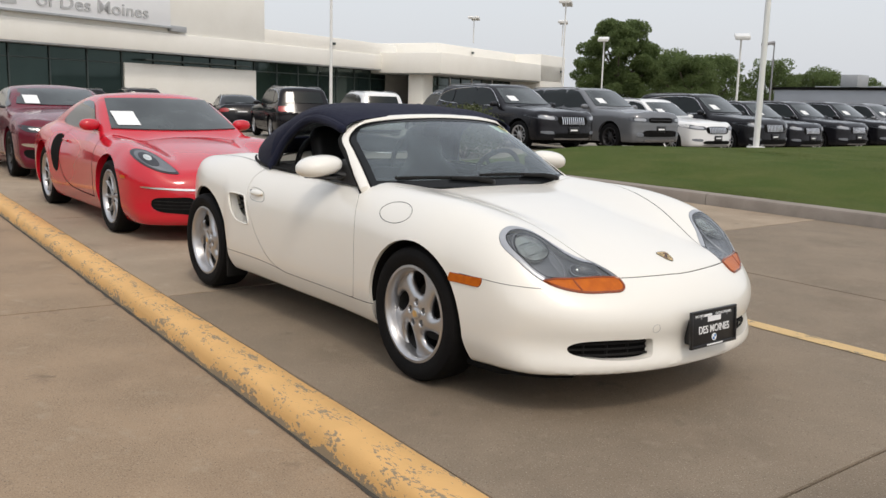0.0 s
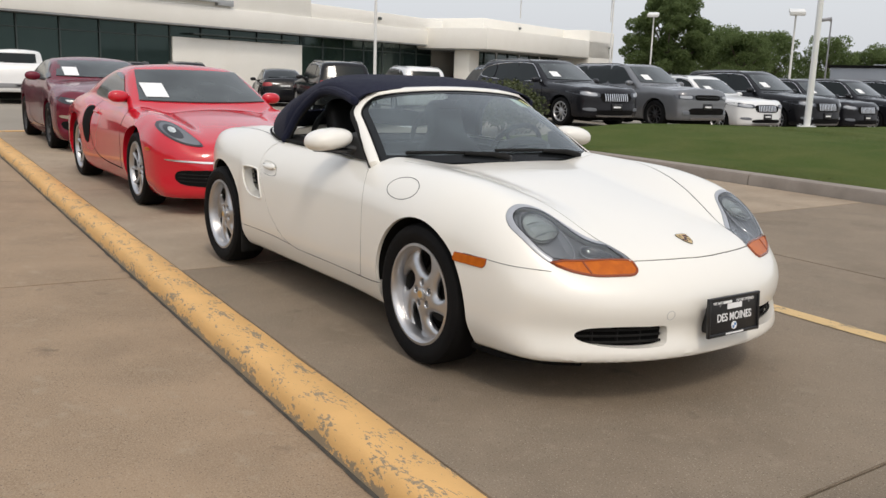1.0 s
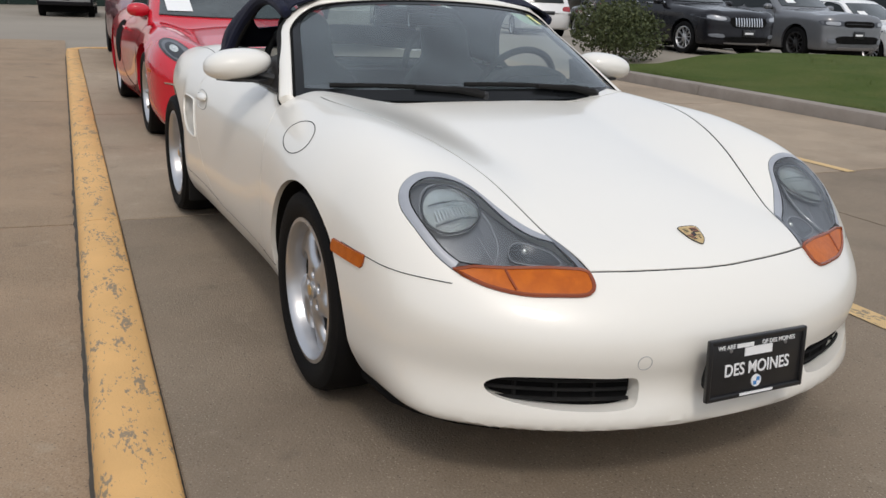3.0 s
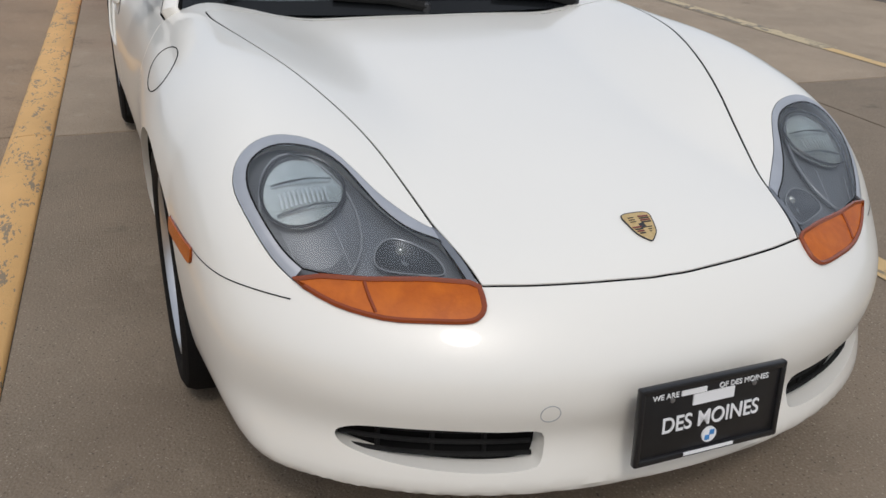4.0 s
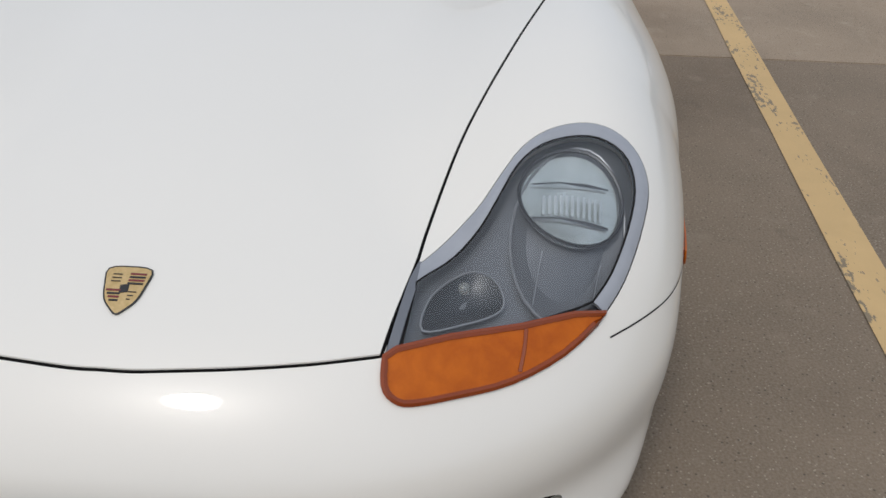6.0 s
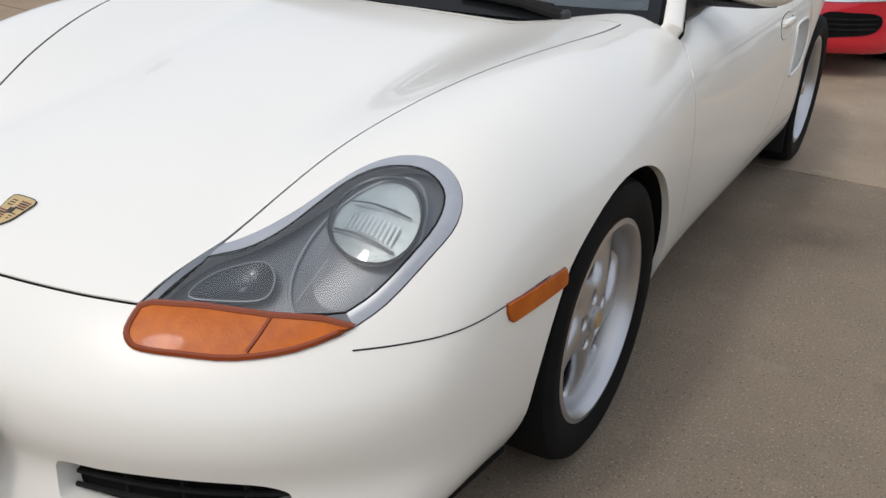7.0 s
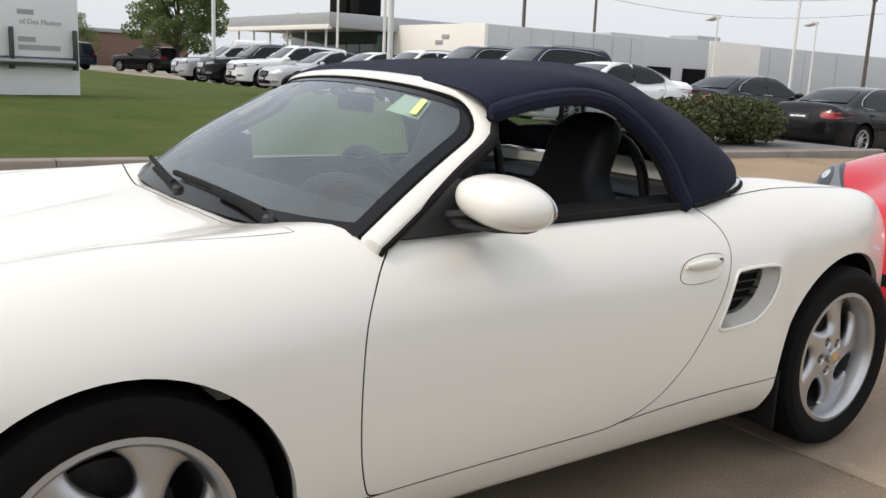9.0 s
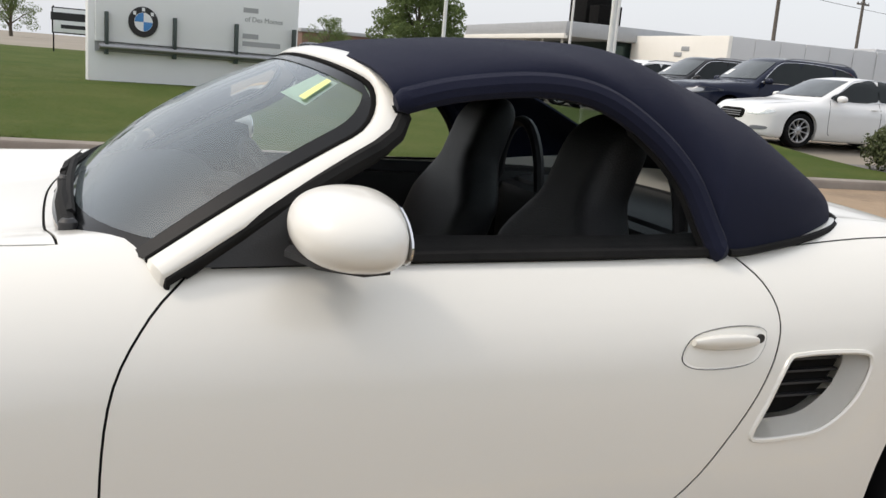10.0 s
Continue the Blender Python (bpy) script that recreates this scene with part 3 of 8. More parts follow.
def wheel(parent, x, y, z, side, tyre_r, tyre_w, rim_r, spokes, style, rim_mat, cap_mat=None, fancy=True, turn=0.0):
    """A wheel with tyre, rim, spokes, bolts and cap; side +1 faces the car's left."""
    w = new("wheel")
    w.parent = parent
    w.matrix_basis = pose(x, y, z) @ pose(0, 0, 0, 0, turn, 0 if side > 0 else 180)
    h, n = tyre_w / 2, 48 if fancy else 28
    prof = [(rim_r - .004, -h * .82), (rim_r + .02, -h * .96), (tyre_r * .9, -h), (tyre_r * .965, -h * .9), (tyre_r * .995, -h * .7), (tyre_r, -h * .3), (tyre_r, h * .3), (tyre_r * .995, h * .7), (tyre_r * .965, h * .9),
            (tyre_r * .9, h), ((rim_r + tyre_r) / 2, h * 1.0), (rim_r + .02, h * .96), (rim_r - .004, h * .82)]
    part("tyre", lathe(prof, n, close=True), TYRE, w, angle=28)
    lip = h * .86
    rim = [(rim_r + .006, lip - .004), (rim_r + .006, lip + .004), (rim_r - .006, lip + .006), (rim_r - .014, lip - .002), (rim_r - .020, lip - .022), (rim_r - .022, lip - .034), (rim_r - .012, lip - .034), (rim_r - .002, lip - .02)]
    if style == "twist":
        rim = rim[:4] + [(rim_r - .020, lip - .022), (rim_r - .027, lip - .062), (rim_r - .014, lip - .062), (rim_r - .003, lip - .02)]
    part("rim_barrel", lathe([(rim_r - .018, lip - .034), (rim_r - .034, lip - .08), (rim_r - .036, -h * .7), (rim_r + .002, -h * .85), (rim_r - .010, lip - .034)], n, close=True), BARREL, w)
    part("rim", lathe(rim, n, close=True), rim_mat, w)
    face = h * .62 if style != "fine" else h * .7
    bm = bmesh.new()
    for k in range(0 if style == "twist" else spokes):
        a0 = 2 * math.pi * k / spokes + 0.3
        if style == "pair":
            line = spoke_outline(.04, rim_r - .012, .04, .022, .10)
        else:
            line = spoke_outline(.04, rim_r - .012, .045, .03, 0)
        m = len(line)
        top, low = [], []
        for px, pz in line:
            r = math.hypot(px, pz)
            dish = face - .018 * math.sin(min(1, max(0, (r - .05) / (rim_r - .05))) * math.pi) + .012 * (r / rim_r)
            c, s = math.cos(a0), math.sin(a0)
            q = (px * c - pz * s, px * s + pz * c)
            top.append(bm.verts.new((q[0], dish, q[1])))
            low.append(bm.verts.new((q[0] * 1.0, dish - .035, q[1] * 1.0)))
        # a raised ridge along the middle of the spoke
        ridge = []
        half = m // 2
        for i in range(half):
            a, b = top[i].co, top[m - 1 - i].co
            mid = (a + b) / 2
            crest_h = .009
            ridge.append([bm.verts.new(a.lerp(b, t) + Vector((0, crest_h * math.sin(math.pi * t) ** .7, 0))) for t in (.16, .34, .5, .66, .84)])
        for i in range(half - 1):
            r0, r1 = [top[i]] + ridge[i] + [top[m - 1 - i]], [top[i + 1]] + ridge[i + 1] + [top[m - 2 - i]]
            for k_ in range(6):
                bm.faces.new((r0[k_], r1[k_], r1[k_ + 1], r0[k_ + 1]))
        for i in range(m - 1):
            if i != half - 1:
                bm.faces.new((top[i], low[i], low[i + 1], top[i + 1]))
        bm.faces.new((low[:half] + low[half:])[::-1])
    bmesh.ops.recalc_face_normals(bm, faces=bm.faces[:])
    hub_r = .06
    if style == "twist":
        bm.free()
        if rim_r not in FACES:
            FACES[rim_r] = wheel_face(rim_r, face)
        part("spokes", FACES[rim_r], rim_mat, w, angle=0)
        FACES[rim_r].shade_smooth()
    else:
        part("spokes", bm, rim_mat, w, angle=50)
        part("hub", lathe([(hub_r, face - .04), (hub_r, face - .004), (hub_r - .012, face + .006), (.03, face + .010), (.0, face + .010)], 28), rim_mat, w)
    part("cap", lathe([(.0275, face), (.0275, face + .012), (.021, face + .016), (.012, face + .017), (0, face + .017)], 20), rim_mat, w, "round centre cap")
    if cap_mat:
        part("cap_crest", lathe([(.017, face + .014), (.017, face + .0182), (0, face + .019)], 14), cap_mat, w, "small gold crest on the cap")
    if fancy:
        for k in range(5):
            a = 2 * math.pi * (k + .5) / 5 + .3 if style == "twist" else 2 * math.pi * k / 5
            px, pz = .052 * math.cos(a), .052 * math.sin(a)
            deep = face - .012 if style == "twist" else face + .006
            part("bolt_well", lathe([(.0125, -.004), (.0125, .0028), (.010, .0028), (.010, -.002), (0, -.002)], 14, m=Matrix.Translation((px, deep, pz))), BARREL, w)
            part("bolt", lathe([(.0080, -.004), (.0080, .0080), (.005, .0092), (0, .0092)], 6, m=Matrix.Translation((px, deep, pz))), STEEL, w)
        part("brake_disc", lathe([(.14, -.01), (.14, .012), (.07, .012), (.07, .02), (0, .02)], 28, m=Matrix.Translation((0, -.045, 0))), BARREL, w, "worn steel brake disc in the near-black recess colour")
    # added near-black disc, stands for the shade behind the spokes
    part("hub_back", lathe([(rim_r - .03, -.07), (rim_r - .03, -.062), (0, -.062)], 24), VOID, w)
    return w


# ---- the white roadster ----
roadster = thing("roadster", "ivory white roadster with navy cloth top and lowered side windows", "car")
form = body_form(BOXSTER)
hull = shell(form, (-3.45, -1.0, .1), (1.1, 1.0, 1.02), .019)

# outlines in plan (x, y) and from the side (x, z); the car is the same on both sides
LID_FRONT = [(.861, 0), (.8598, .055), (.8475, .165), (.828, .268), (.803, .357)]
LID_SIDE = [(.803, .357), (.740, .3715), (.657, .390), (.593, .402), (.453, .437), (.324, .478), (.173, .526), (-.062, .594), (-.30, .640), (-.425, .648)]
LID_REAR = [(-.425, .648), (-.400, .5), (-.380, .3), (-.370, .12), (-.367, 0)]
half = spline(LID_FRONT, 5) + spline(LID_SIDE, 5)[1:] + spline(LID_REAR, 4)[1:]
LID = [tuple(q) for q in half] + [(q[0], -q[1]) for q in half[-2:0:-1]]
LAMP_KEYS = [(.657, .398), (.632, .420), (.596, .452), (.560, .482), (.515, .510), (.472, .540), (.444, .578), (.431, .624), (.430, .668), (.441, .706), (.466, .730), (.508, .737), (.573, .721), (.629, .697), (.672, .668)]
AMBER_KEYS = [(.672, .668), (.735, .607), (.786, .536), (.822, .462), (.845, .404), (.847, .380), (.836, .366), (.806, .364)]
LAMP = [tuple(q) for q in spline(LAMP_KEYS, 3)] + [tuple(q) for q in spline(AMBER_KEYS, 3)][1:] + [(.74, .376), (.69, .386)]
DOOR_KEYS = [(-.66, .90), (-.635, .84), (-.567, .775), (-.515, .683), (-.497, .55), (-.50, .406), (-.522, .31), (-.55, .291), (-.62, .289), (-.9, .291), (-1.18, .294), (-1.3, .302), (-1.427, .343), (-1.545, .433), (-1.621, .525), (-1.684, .618), (-1.723, .697),
             (-1.738, .762), (-1.722, .818), (-1.68, .87), (-1.66, .95)]
DOOR = [tuple(q) for q in spline(DOOR_KEYS, 4)] + [(-1.64, 1.3), (-.64, 1.3)]
VENT = [tuple(q) for q in spline([(-1.752, .676), (-1.79, .689), (-1.88, .692), (-1.948, .688), (-1.962, .668), (-1.95, .63), (-1.915, .58), (-1.847, .533), (-1.77, .522), (-1.695, .521), (-1.678, .536), (-1.705, .59)], 4, True)]
GRILLE = [tuple(q) for q in spline([(.285, .335), (.36, .341), (.47, .344), (.575, .338), (.618, .322), (.625, .302), (.60, .283), (.52, .266), (.40, .258), (.31, .262), (.283, .28)], 4, True)]
MARKER = [(.462 - .184 * i / 8, .563 - .003 * i / 8) for i in range(9)] + [(.274, .552), (.270, .540), (.272, .528)] + [(.28 + .165 * i / 8, .526) for i in range(9)] + [(.456, .534), (.462, .548)]


def arch(cx, rx, rz, foot):
    p = [(cx + rx * math.cos(a), .315 + rz * math.sin(a)) for a in [math.radians(v) for v in range(-5, 186, 6)]]
    return [(cx + foot, .02), (cx + foot * .985, .16)] + p + [(cx - foot * .985, .16), (cx - foot, .02)]


both = (1, -1)
lid_me = cut(hull, [prism(LID, "z", .50, 1.3)], "INTERSECT")
door_me = {s: cut(hull, [prism(DOOR, "y", min(s * .655, s * 1.2), max(s * .655, s * 1.2))], "INTERSECT") for s in both}
cuts = [prism(grown(LID, .0052), "z", .48, 1.3)]
for s in both:
    lamp = LAMP if s > 0 else mirrored(LAMP)
    cuts.append(prism(grown(lamp, .0015), "z", .40, 1.2))
    cuts.append(prism(grown(DOOR, .0042), "y", min(s * .64, s * 1.2), max(s * .64, s * 1.2)))
    cuts.append(prism(VENT, "y", min(s * .70, s * 1.2), max(s * .70, s * 1.2)))
    cuts.append(prism(arch(0, .347, .346, .362), "y", min(s * .52, s * 1.2), max(s * .52, s * 1.2)))
    cuts.append(prism(arch(-2.392, .385, .372, .43), "y", min(s * .52, s * 1.2), max(s * .52, s * 1.2)))
    cuts.append(prism(GRILLE if s > 0 else mirrored([(a, b) for a, b in GRILLE]) and [(-a, b) for a, b in GRILLE], "x", .55, 1.3))
COCKPIT = [tuple(q) for q in spline([(-.383, 0), (-.415, .4), (-.50, .60), (-.60, .655), (-.8, .652), (-1.65, .652), (-1.85, .62), (-2.0, .53), (-2.08, .3), (-2.1, 0)], 4)]
COCKPIT = COCKPIT + [(q[0], -q[1]) for q in COCKPIT[-2:0:-1]]
cuts.append(prism(COCKPIT, "z", .24, 1.3))
shell_me = cut(hull, cuts)
part("body", shell_me, WHITE, roadster, "ivory white painted body shell", angle=32)
lid = part("front_lid", lid_me, WHITE, roadster, angle=32)
# added dark tube inside the lid gap, stands for the shade in it
gap = on_surface(form, [(*q, 1.1) for q in grown(LID, .0025)], (0, 0, -1), reach=.9, back=0.0)
part("lid_gasket", tube([Vector(q - n_ * .005) for q, n_ in zip(*gap)], .0040, 5, True), VOID, lid)
for s in both:
    door = part("door", door_me[s], WHITE, roadster, angle=32)
    # added dark tube along the door gap, its shade as a solid line
    edge_line = [q for q in grown(DOOR, .0020) if q[1] < .86]
    gap = on_surface(form, [(q[0], s * 1.1, q[1]) for q in edge_line], (0, -s, 0), reach=.9, back=0.0)
    part("door_gasket", tube([Vector(q - n_ * .004) for q, n_ in zip(*gap)], .0036, 5), VOID, door)
    HANDLE = [tuple(q) for q in spline([(-1.508, .692), (-1.54, .728), (-1.62, .743), (-1.69, .741), (-1.70, .72), (-1.67, .68), (-1.6, .668), (-1.53, .672)], 4, True)]
    part("handle_recess", patch(form, HANDLE, "y", s, lift=.0015, skirt=.004, sag=.012), WHITE, door)
    part("handle_rim", tube([Vector((*map(float, q),)) for q in on_surface(form, [(a, s * 1.0, b) for a, b in HANDLE], (0, -s, 0))[0]], .0016, 5, True), PLASTIC, door)
    grip = bmesh.new()
    p0 = on_surface(form, [(x, s * 1.0, .717) for x in np.linspace(-1.53, -1.672, 9)], (0, -s, 0))[0]
    add_tube(grip, [Vector(q) + Vector((0, s * .008, .002)) for q in p0], [.008, .014, .018, .020, .020, .020, .019, .016, .010], 12, flat=.7)
    part("door_handle", grip, WHITE, door)
    kp = on_surface(form, [(-1.686, s * 1.0, .722)], (0, -s, 0))[0][0]
    part("keyhole", lathe([(.009, 0), (.009, .004), (0, .004)], 14, m=Matrix.Translation(kp) @ pose(0, 0, 0, 0, 0, 0 if s > 0 else 180)), PLASTIC, door)
    # bumper seam and sill seam
    part("bumper_seam", strip(form, spline([(.690, .545), (.672, .547), (.619, .552), (.546, .557), (.451, .563), (.33, .566)], 5), "y", s, .0022, .0008), RUBBER, roadster)
    part("sill_seam", strip(form, spline([(-.318, .302), (-.40, .293), (-.56, .288)], 4), "y", s, .004, .0008), RUBBER, roadster)
    part("sill_seam", strip(form, spline([(-1.30, .303), (-1.5, .318), (-1.75, .324), (-2.02, .322)], 4), "y", s, .003, .0008), RUBBER, roadster)
    part("deck_seam", strip(form, spline([(-1.69, .712), (-1.85, .698), (-2.05, .69), (-2.3, .685), (-2.6, .66)], 4), "z", 1, .003, .0008) if s > 0 else flipped(strip(form, spline([(-1.69, .712), (-1.85, .698), (-2.05, .69), (-2.3, .685), (-2.6, .66)], 4), "z", 1, .003, .0008)), RUBBER, roadster)
    marker = part("side_marker", patch(form, MARKER, "y", s, lift=.005, skirt=.012, rings=3), AMBER, roadster, "amber side marker lamp")
    part("marker_rim", tube([Vector(q) for q in on_surface(form, [(a, s * 1.0, b) for a, b in MARKER], (0, -s, 0))[0]], .0028, 5, True), AMBER_DARK, marker)
    # air intake behind the door: painted rim and dark slats
    rim_pts = on_surface(form, [(a, s * 1.0, b) for a, b in VENT], (0, -s, 0))[0]
    part("intake_rim", tube([Vector(q) for q in rim_pts], .0055, 6, True), WHITE, roadster)
    duct = bmesh.new()
    cx, cz = -1.86, .640
    ringa = [Vector(q) - Vector((0, s * .004, 0)) for q in rim_pts]
    ringb = [Vector((cx + (q[0] - cx) * .86 + .022, q[1] - s * .042, cz + (q[2] - cz) * .88 + .012)) for q in rim_pts]
    va, vb = [duct.verts.new(q) for q in ringa], [duct.verts.new(q) for q in ringb]
    for i in range(len(va)):
        j = (i + 1) % len(va)
        duct.faces.new((va[i], va[j], vb[j], vb[i]))
    bmesh.ops.solidify(duct, geom=duct.faces[:], thickness=.004)
    part("intake_duct", duct, WHITE, roadster)
    part("intake_back", prism([(q.x, q.z) for q in ringb], "y", min(s * .765, s * .796), max(s * .765, s * .796)), VOID, roadster)
    for k in range(4):
        part("intake_slat", box((-1.92, min(s * .785, s * .806), .586 + .026 * k), (-1.73, max(s * .785, s * .806), .591 + .026 * k), .001), PLASTIC, roadster)
    # lower front intake with dark bars
    back = patch(form, [(s * a, b) for a, b in grown(GRILLE, .004)], "x", 1, lift=-.040, skirt=.006, rings=4, start=1.3)
    part("grille_back", back, VOID, roadster)
    for k, z in enumerate((.277, .300, .323)):
        line = [on_surface(form, [(1.3, s * yy, z)], (-1, 0, 0), reach=1.0)[0][0] - np.array((.028, 0, 0)) for yy in np.linspace(.29, .615, 9)]
        part("grille_bar", tube([Vector(q) for q in line], .0050, 6), RUBBER, roadster)
    for yy in (.37, .46, .55):
        q = on_surface(form, [(1.3, s * yy, .30)], (-1, 0, 0), reach=1.0)[0][0]
        part("grille_upright", box((q[0] - .045, q[1] - .004, .262), (q[0] - .032, q[1] + .004, .341), .002), RUBBER, roadster)
    # lip under the bumper
    lip = [on_surface(form, [(xx, s * 1.2, .215)], (0, -s, 0), reach=1.2)[0][0] for xx in (.375, .45, .55, .65, .75, .82)]
    part("spoiler_lip", tube([Vector((q[0] - .05, q[1] - s * .035 * min(1, abs(q[1]) * 3), .166 + .012 * (q[0] > .6))) for q in lip], [.018, .018, .016, .014, .011, .007], 6), VOID, roadster)
    # head lamp
    lamp_line = LAMP if s > 0 else mirrored(LAMP)
    unit = new("headlamp")
    unit.parent = roadster
    tagged(unit, "clear-covered headlamp with an amber turn lamp below")
    inner_keys = [(.690, .396), (.672, .412), (.641, .446), (.597, .482), (.550, .508), (.502, .534), (.470, .571), (.456, .626), (.458, .672), (.476, .704), (.517, .714), (.573, .702), (.628, .678), (.667, .650)]
    amber_top = [(.667, .655), (.722, .547), (.758, .45), (.790, .384)]
    clear_line = [tuple(q) for q in spline(inner_keys, 3)] + [tuple(q) for q in spline(amber_top, 3)][1:]
    amber_line = [tuple(q) for q in spline(AMBER_KEYS, 3)] + [(.794, .378), (.762, .448), (.724, .547), (.69, .622)]
    split = [(.724, .556), (.776, .548), (.735, .604), (.683, .655), (.69, .622)]
    ax = (lambda p: p) if s > 0 else mirrored
    tray = patch(form, ax([tuple(q) for q in grown(LAMP, -.004)]), "z", 1, lift=-.030, skirt=.05, rings=8)
    part("lamp_tray", tray, LAMP_TRAY, unit)
    # the bezel: a band between the outline and the clear cover
    band = bmesh.new()
    outer = np.array([tuple(q) for q in spline(LAMP_KEYS, 3)])
    inner = np.array([tuple(q) for q in spline(inner_keys, 3)])
    idx = np.linspace(0, len(inner) - 1, len(outer))
    inn = np.stack([np.interp(idx, np.arange(len(inner)), inner[:, c]) for c in (0, 1)], 1)
    rows = []
    for w_ in (0, .33, .66, 1.0):
        fl = outer * (1 - w_) + inn * w_
        q, nn = on_surface(form, np.stack((fl[:, 0], s * fl[:, 1], np.full(len(fl), 1.1)), 1), (0, 0, -1), reach=.8, back=0)
        rows.append([band.verts.new(v) for v in q + nn * (.0005 if w_ in (0, 1.0) else .0025)])
    for r0, r1 in zip(rows, rows[1:]):
        for i in range(len(r0) - 1):
            band.faces.new((r0[i], r0[i + 1], r1[i + 1], r1[i]))
    bmesh.ops.recalc_face_normals(band, faces=band.faces[:])
    bmesh.ops.solidify(band, geom=band.faces[:], thickness=.006)
    part("bezel", band, BEZEL, unit, "pale grey lamp bezel")
    seal = on_surface(form, [(a, s * b, 1.1) for a, b in clear_line], (0, 0, -1), reach=.8, back=0)[0]
    part("lens_seal", tube([Vector(q) for q in seal], .0020, 5, True), RUBBER, unit)
    lip_line = strip(form, spline([(.806, .370), (.74, .3825), (.69, .3915), (.655, .402)], 5), "z", 1, .013, .0006)
    part("inner_lip", lip_line if s > 0 else flipped(lip_line), LAMP_TRAY, unit)
    cover = part("lens", patch(form, ax(clear_line), "z", 1, lift=.001, skirt=.006, rings=6), LENS_CLEAR, unit, "clear plastic lamp cover")
    cover.visible_shadow = False
    turn_lamp = part("turn_lens", patch(form, ax([tuple(q) for q in amber_line]), "z", 1, lift=.003, skirt=.012, rings=5), AMBER, unit, "ribbed amber turn lens")
    rim_am = on_surface(form, [(a, s * b, 1.1) for a, b in amber_line], (0, 0, -1), reach=.8, back=0)
    part("turn_rim", tube([Vector(a + n_ * .002) for a, n_ in zip(*rim_am)], .0055, 6, True), AMBER_DARK, turn_lamp)
    sp = on_surface(form, [(a, s * b, 1.1) for a, b in spline([(.726, .553), (.75, .551), (.774, .546)], 4)], (0, 0, -1), reach=.8, back=0)
    part("turn_divider", tube([Vector(a + n_ * .002) for a, n_ in zip(*sp)], .004, 5), AMBER_DARK, turn_lamp)
    # main lamp: bowl, reflector and dome; small lamp in front
    def disc(cx_, cy_, rx_, ry_, ang, lift, sag, mat_, nm, lab=""):
        pts = []
        for k in range(28):
            a = 2 * math.pi * k / 28
            ex, ey = rx_ * math.cos(a), ry_ * math.sin(a)
            pts.append((cx_ + ex * math.cos(ang) - ey * math.sin(ang), s * (cy_ + ex * math.sin(ang) + ey * math.cos(ang))))
        return pts, part(nm, patch(form, pts, "z", 1, lift=lift, skirt=.004, rings=5, sag=sag), mat_, unit, lab)
    bowl_pts, _ = disc(.588, .616, .122, .088, -.25, -.020, .022, LAMP_TRAY, "lamp_bowl")
    ring_pts, ring_n = on_surface(form, [(a, b, 1.1) for a, b in bowl_pts], (0, 0, -1), reach=.8, back=0)
    part("bowl_ring", tube([Vector(a - n_ * .015) for a, n_ in zip(ring_pts, ring_n)], .0022, 6, True), BEZEL, unit)
    disc(.548, .617, .066, .079, -.1, -.016, .006, REFLECTOR, "main_reflector", "bright fluted main reflector")
    for k in range(11):
        yy = .572 + .009 * k
        part("reflector_flute", patch(form, ax([(.548, yy), (.548, yy + .0042), (.576, yy + .0042), (.576, yy)]), "z", 1, lift=-.0125, skirt=.001, rings=2), FLUTE, unit)
    for x0_, x1_ in ((.579, .582), (.528, .530)):
        part("reflector_step", patch(form, ax([(x0_, .556), (x0_, .60), (x0_, .676), (x1_, .676), (x1_, .60), (x1_, .556)]), "z", 1, lift=-.0118, skirt=.001, rings=2), LAMP_DARK, unit)
    for yy in (.575, .668):
        part("bowl_crease", patch(form, ax([(.622, yy), (.622, yy + .0016), (.69 - .25 * (yy - .57), yy - .008), (.69 - .25 * (yy - .57), yy - .0096)]), "z", 1, lift=-.018, skirt=.001, rings=2), BEZEL, unit)
    dome_pts, _ = disc(.545, .617, .068, .081, -.1, -.010, -.004, LENS_CLEAR, "dome")
    rp, rn = on_surface(form, [(a, b, 1.1) for a, b in dome_pts], (0, 0, -1), reach=.8, back=0)
    part("dome_ring", tube([Vector(a - n_ * .008) for a, n_ in zip(rp, rn)], .0032, 6, True), LAMP_DARK, unit)
    fog = [tuple(q) for q in spline([(.757, .412), (.709, .416), (.672, .442), (.655, .478), (.672, .512), (.705, .520), (.735, .468)], 4, True)]
    part("fog_reflector", patch(form, ax(fog), "z", 1, lift=-.014, skirt=.004, rings=4, sag=.016), LAMP_DARK, unit)
    fp, fn = on_surface(form, [(a, s * b, 1.1) for a, b in fog], (0, 0, -1), reach=.8, back=0)
    part("fog_ring", tube([Vector(a - n_ * .012) for a, n_ in zip(fp, fn)], .0016, 5, True), BEZEL, unit)
    part("bulb", lathe([(.012, 0), (.012, .014), (.008, .02), (0, .022)], 12, axis="z", m=Matrix.Translation((.66, s * .462, .585))), REFLECTOR, unit)

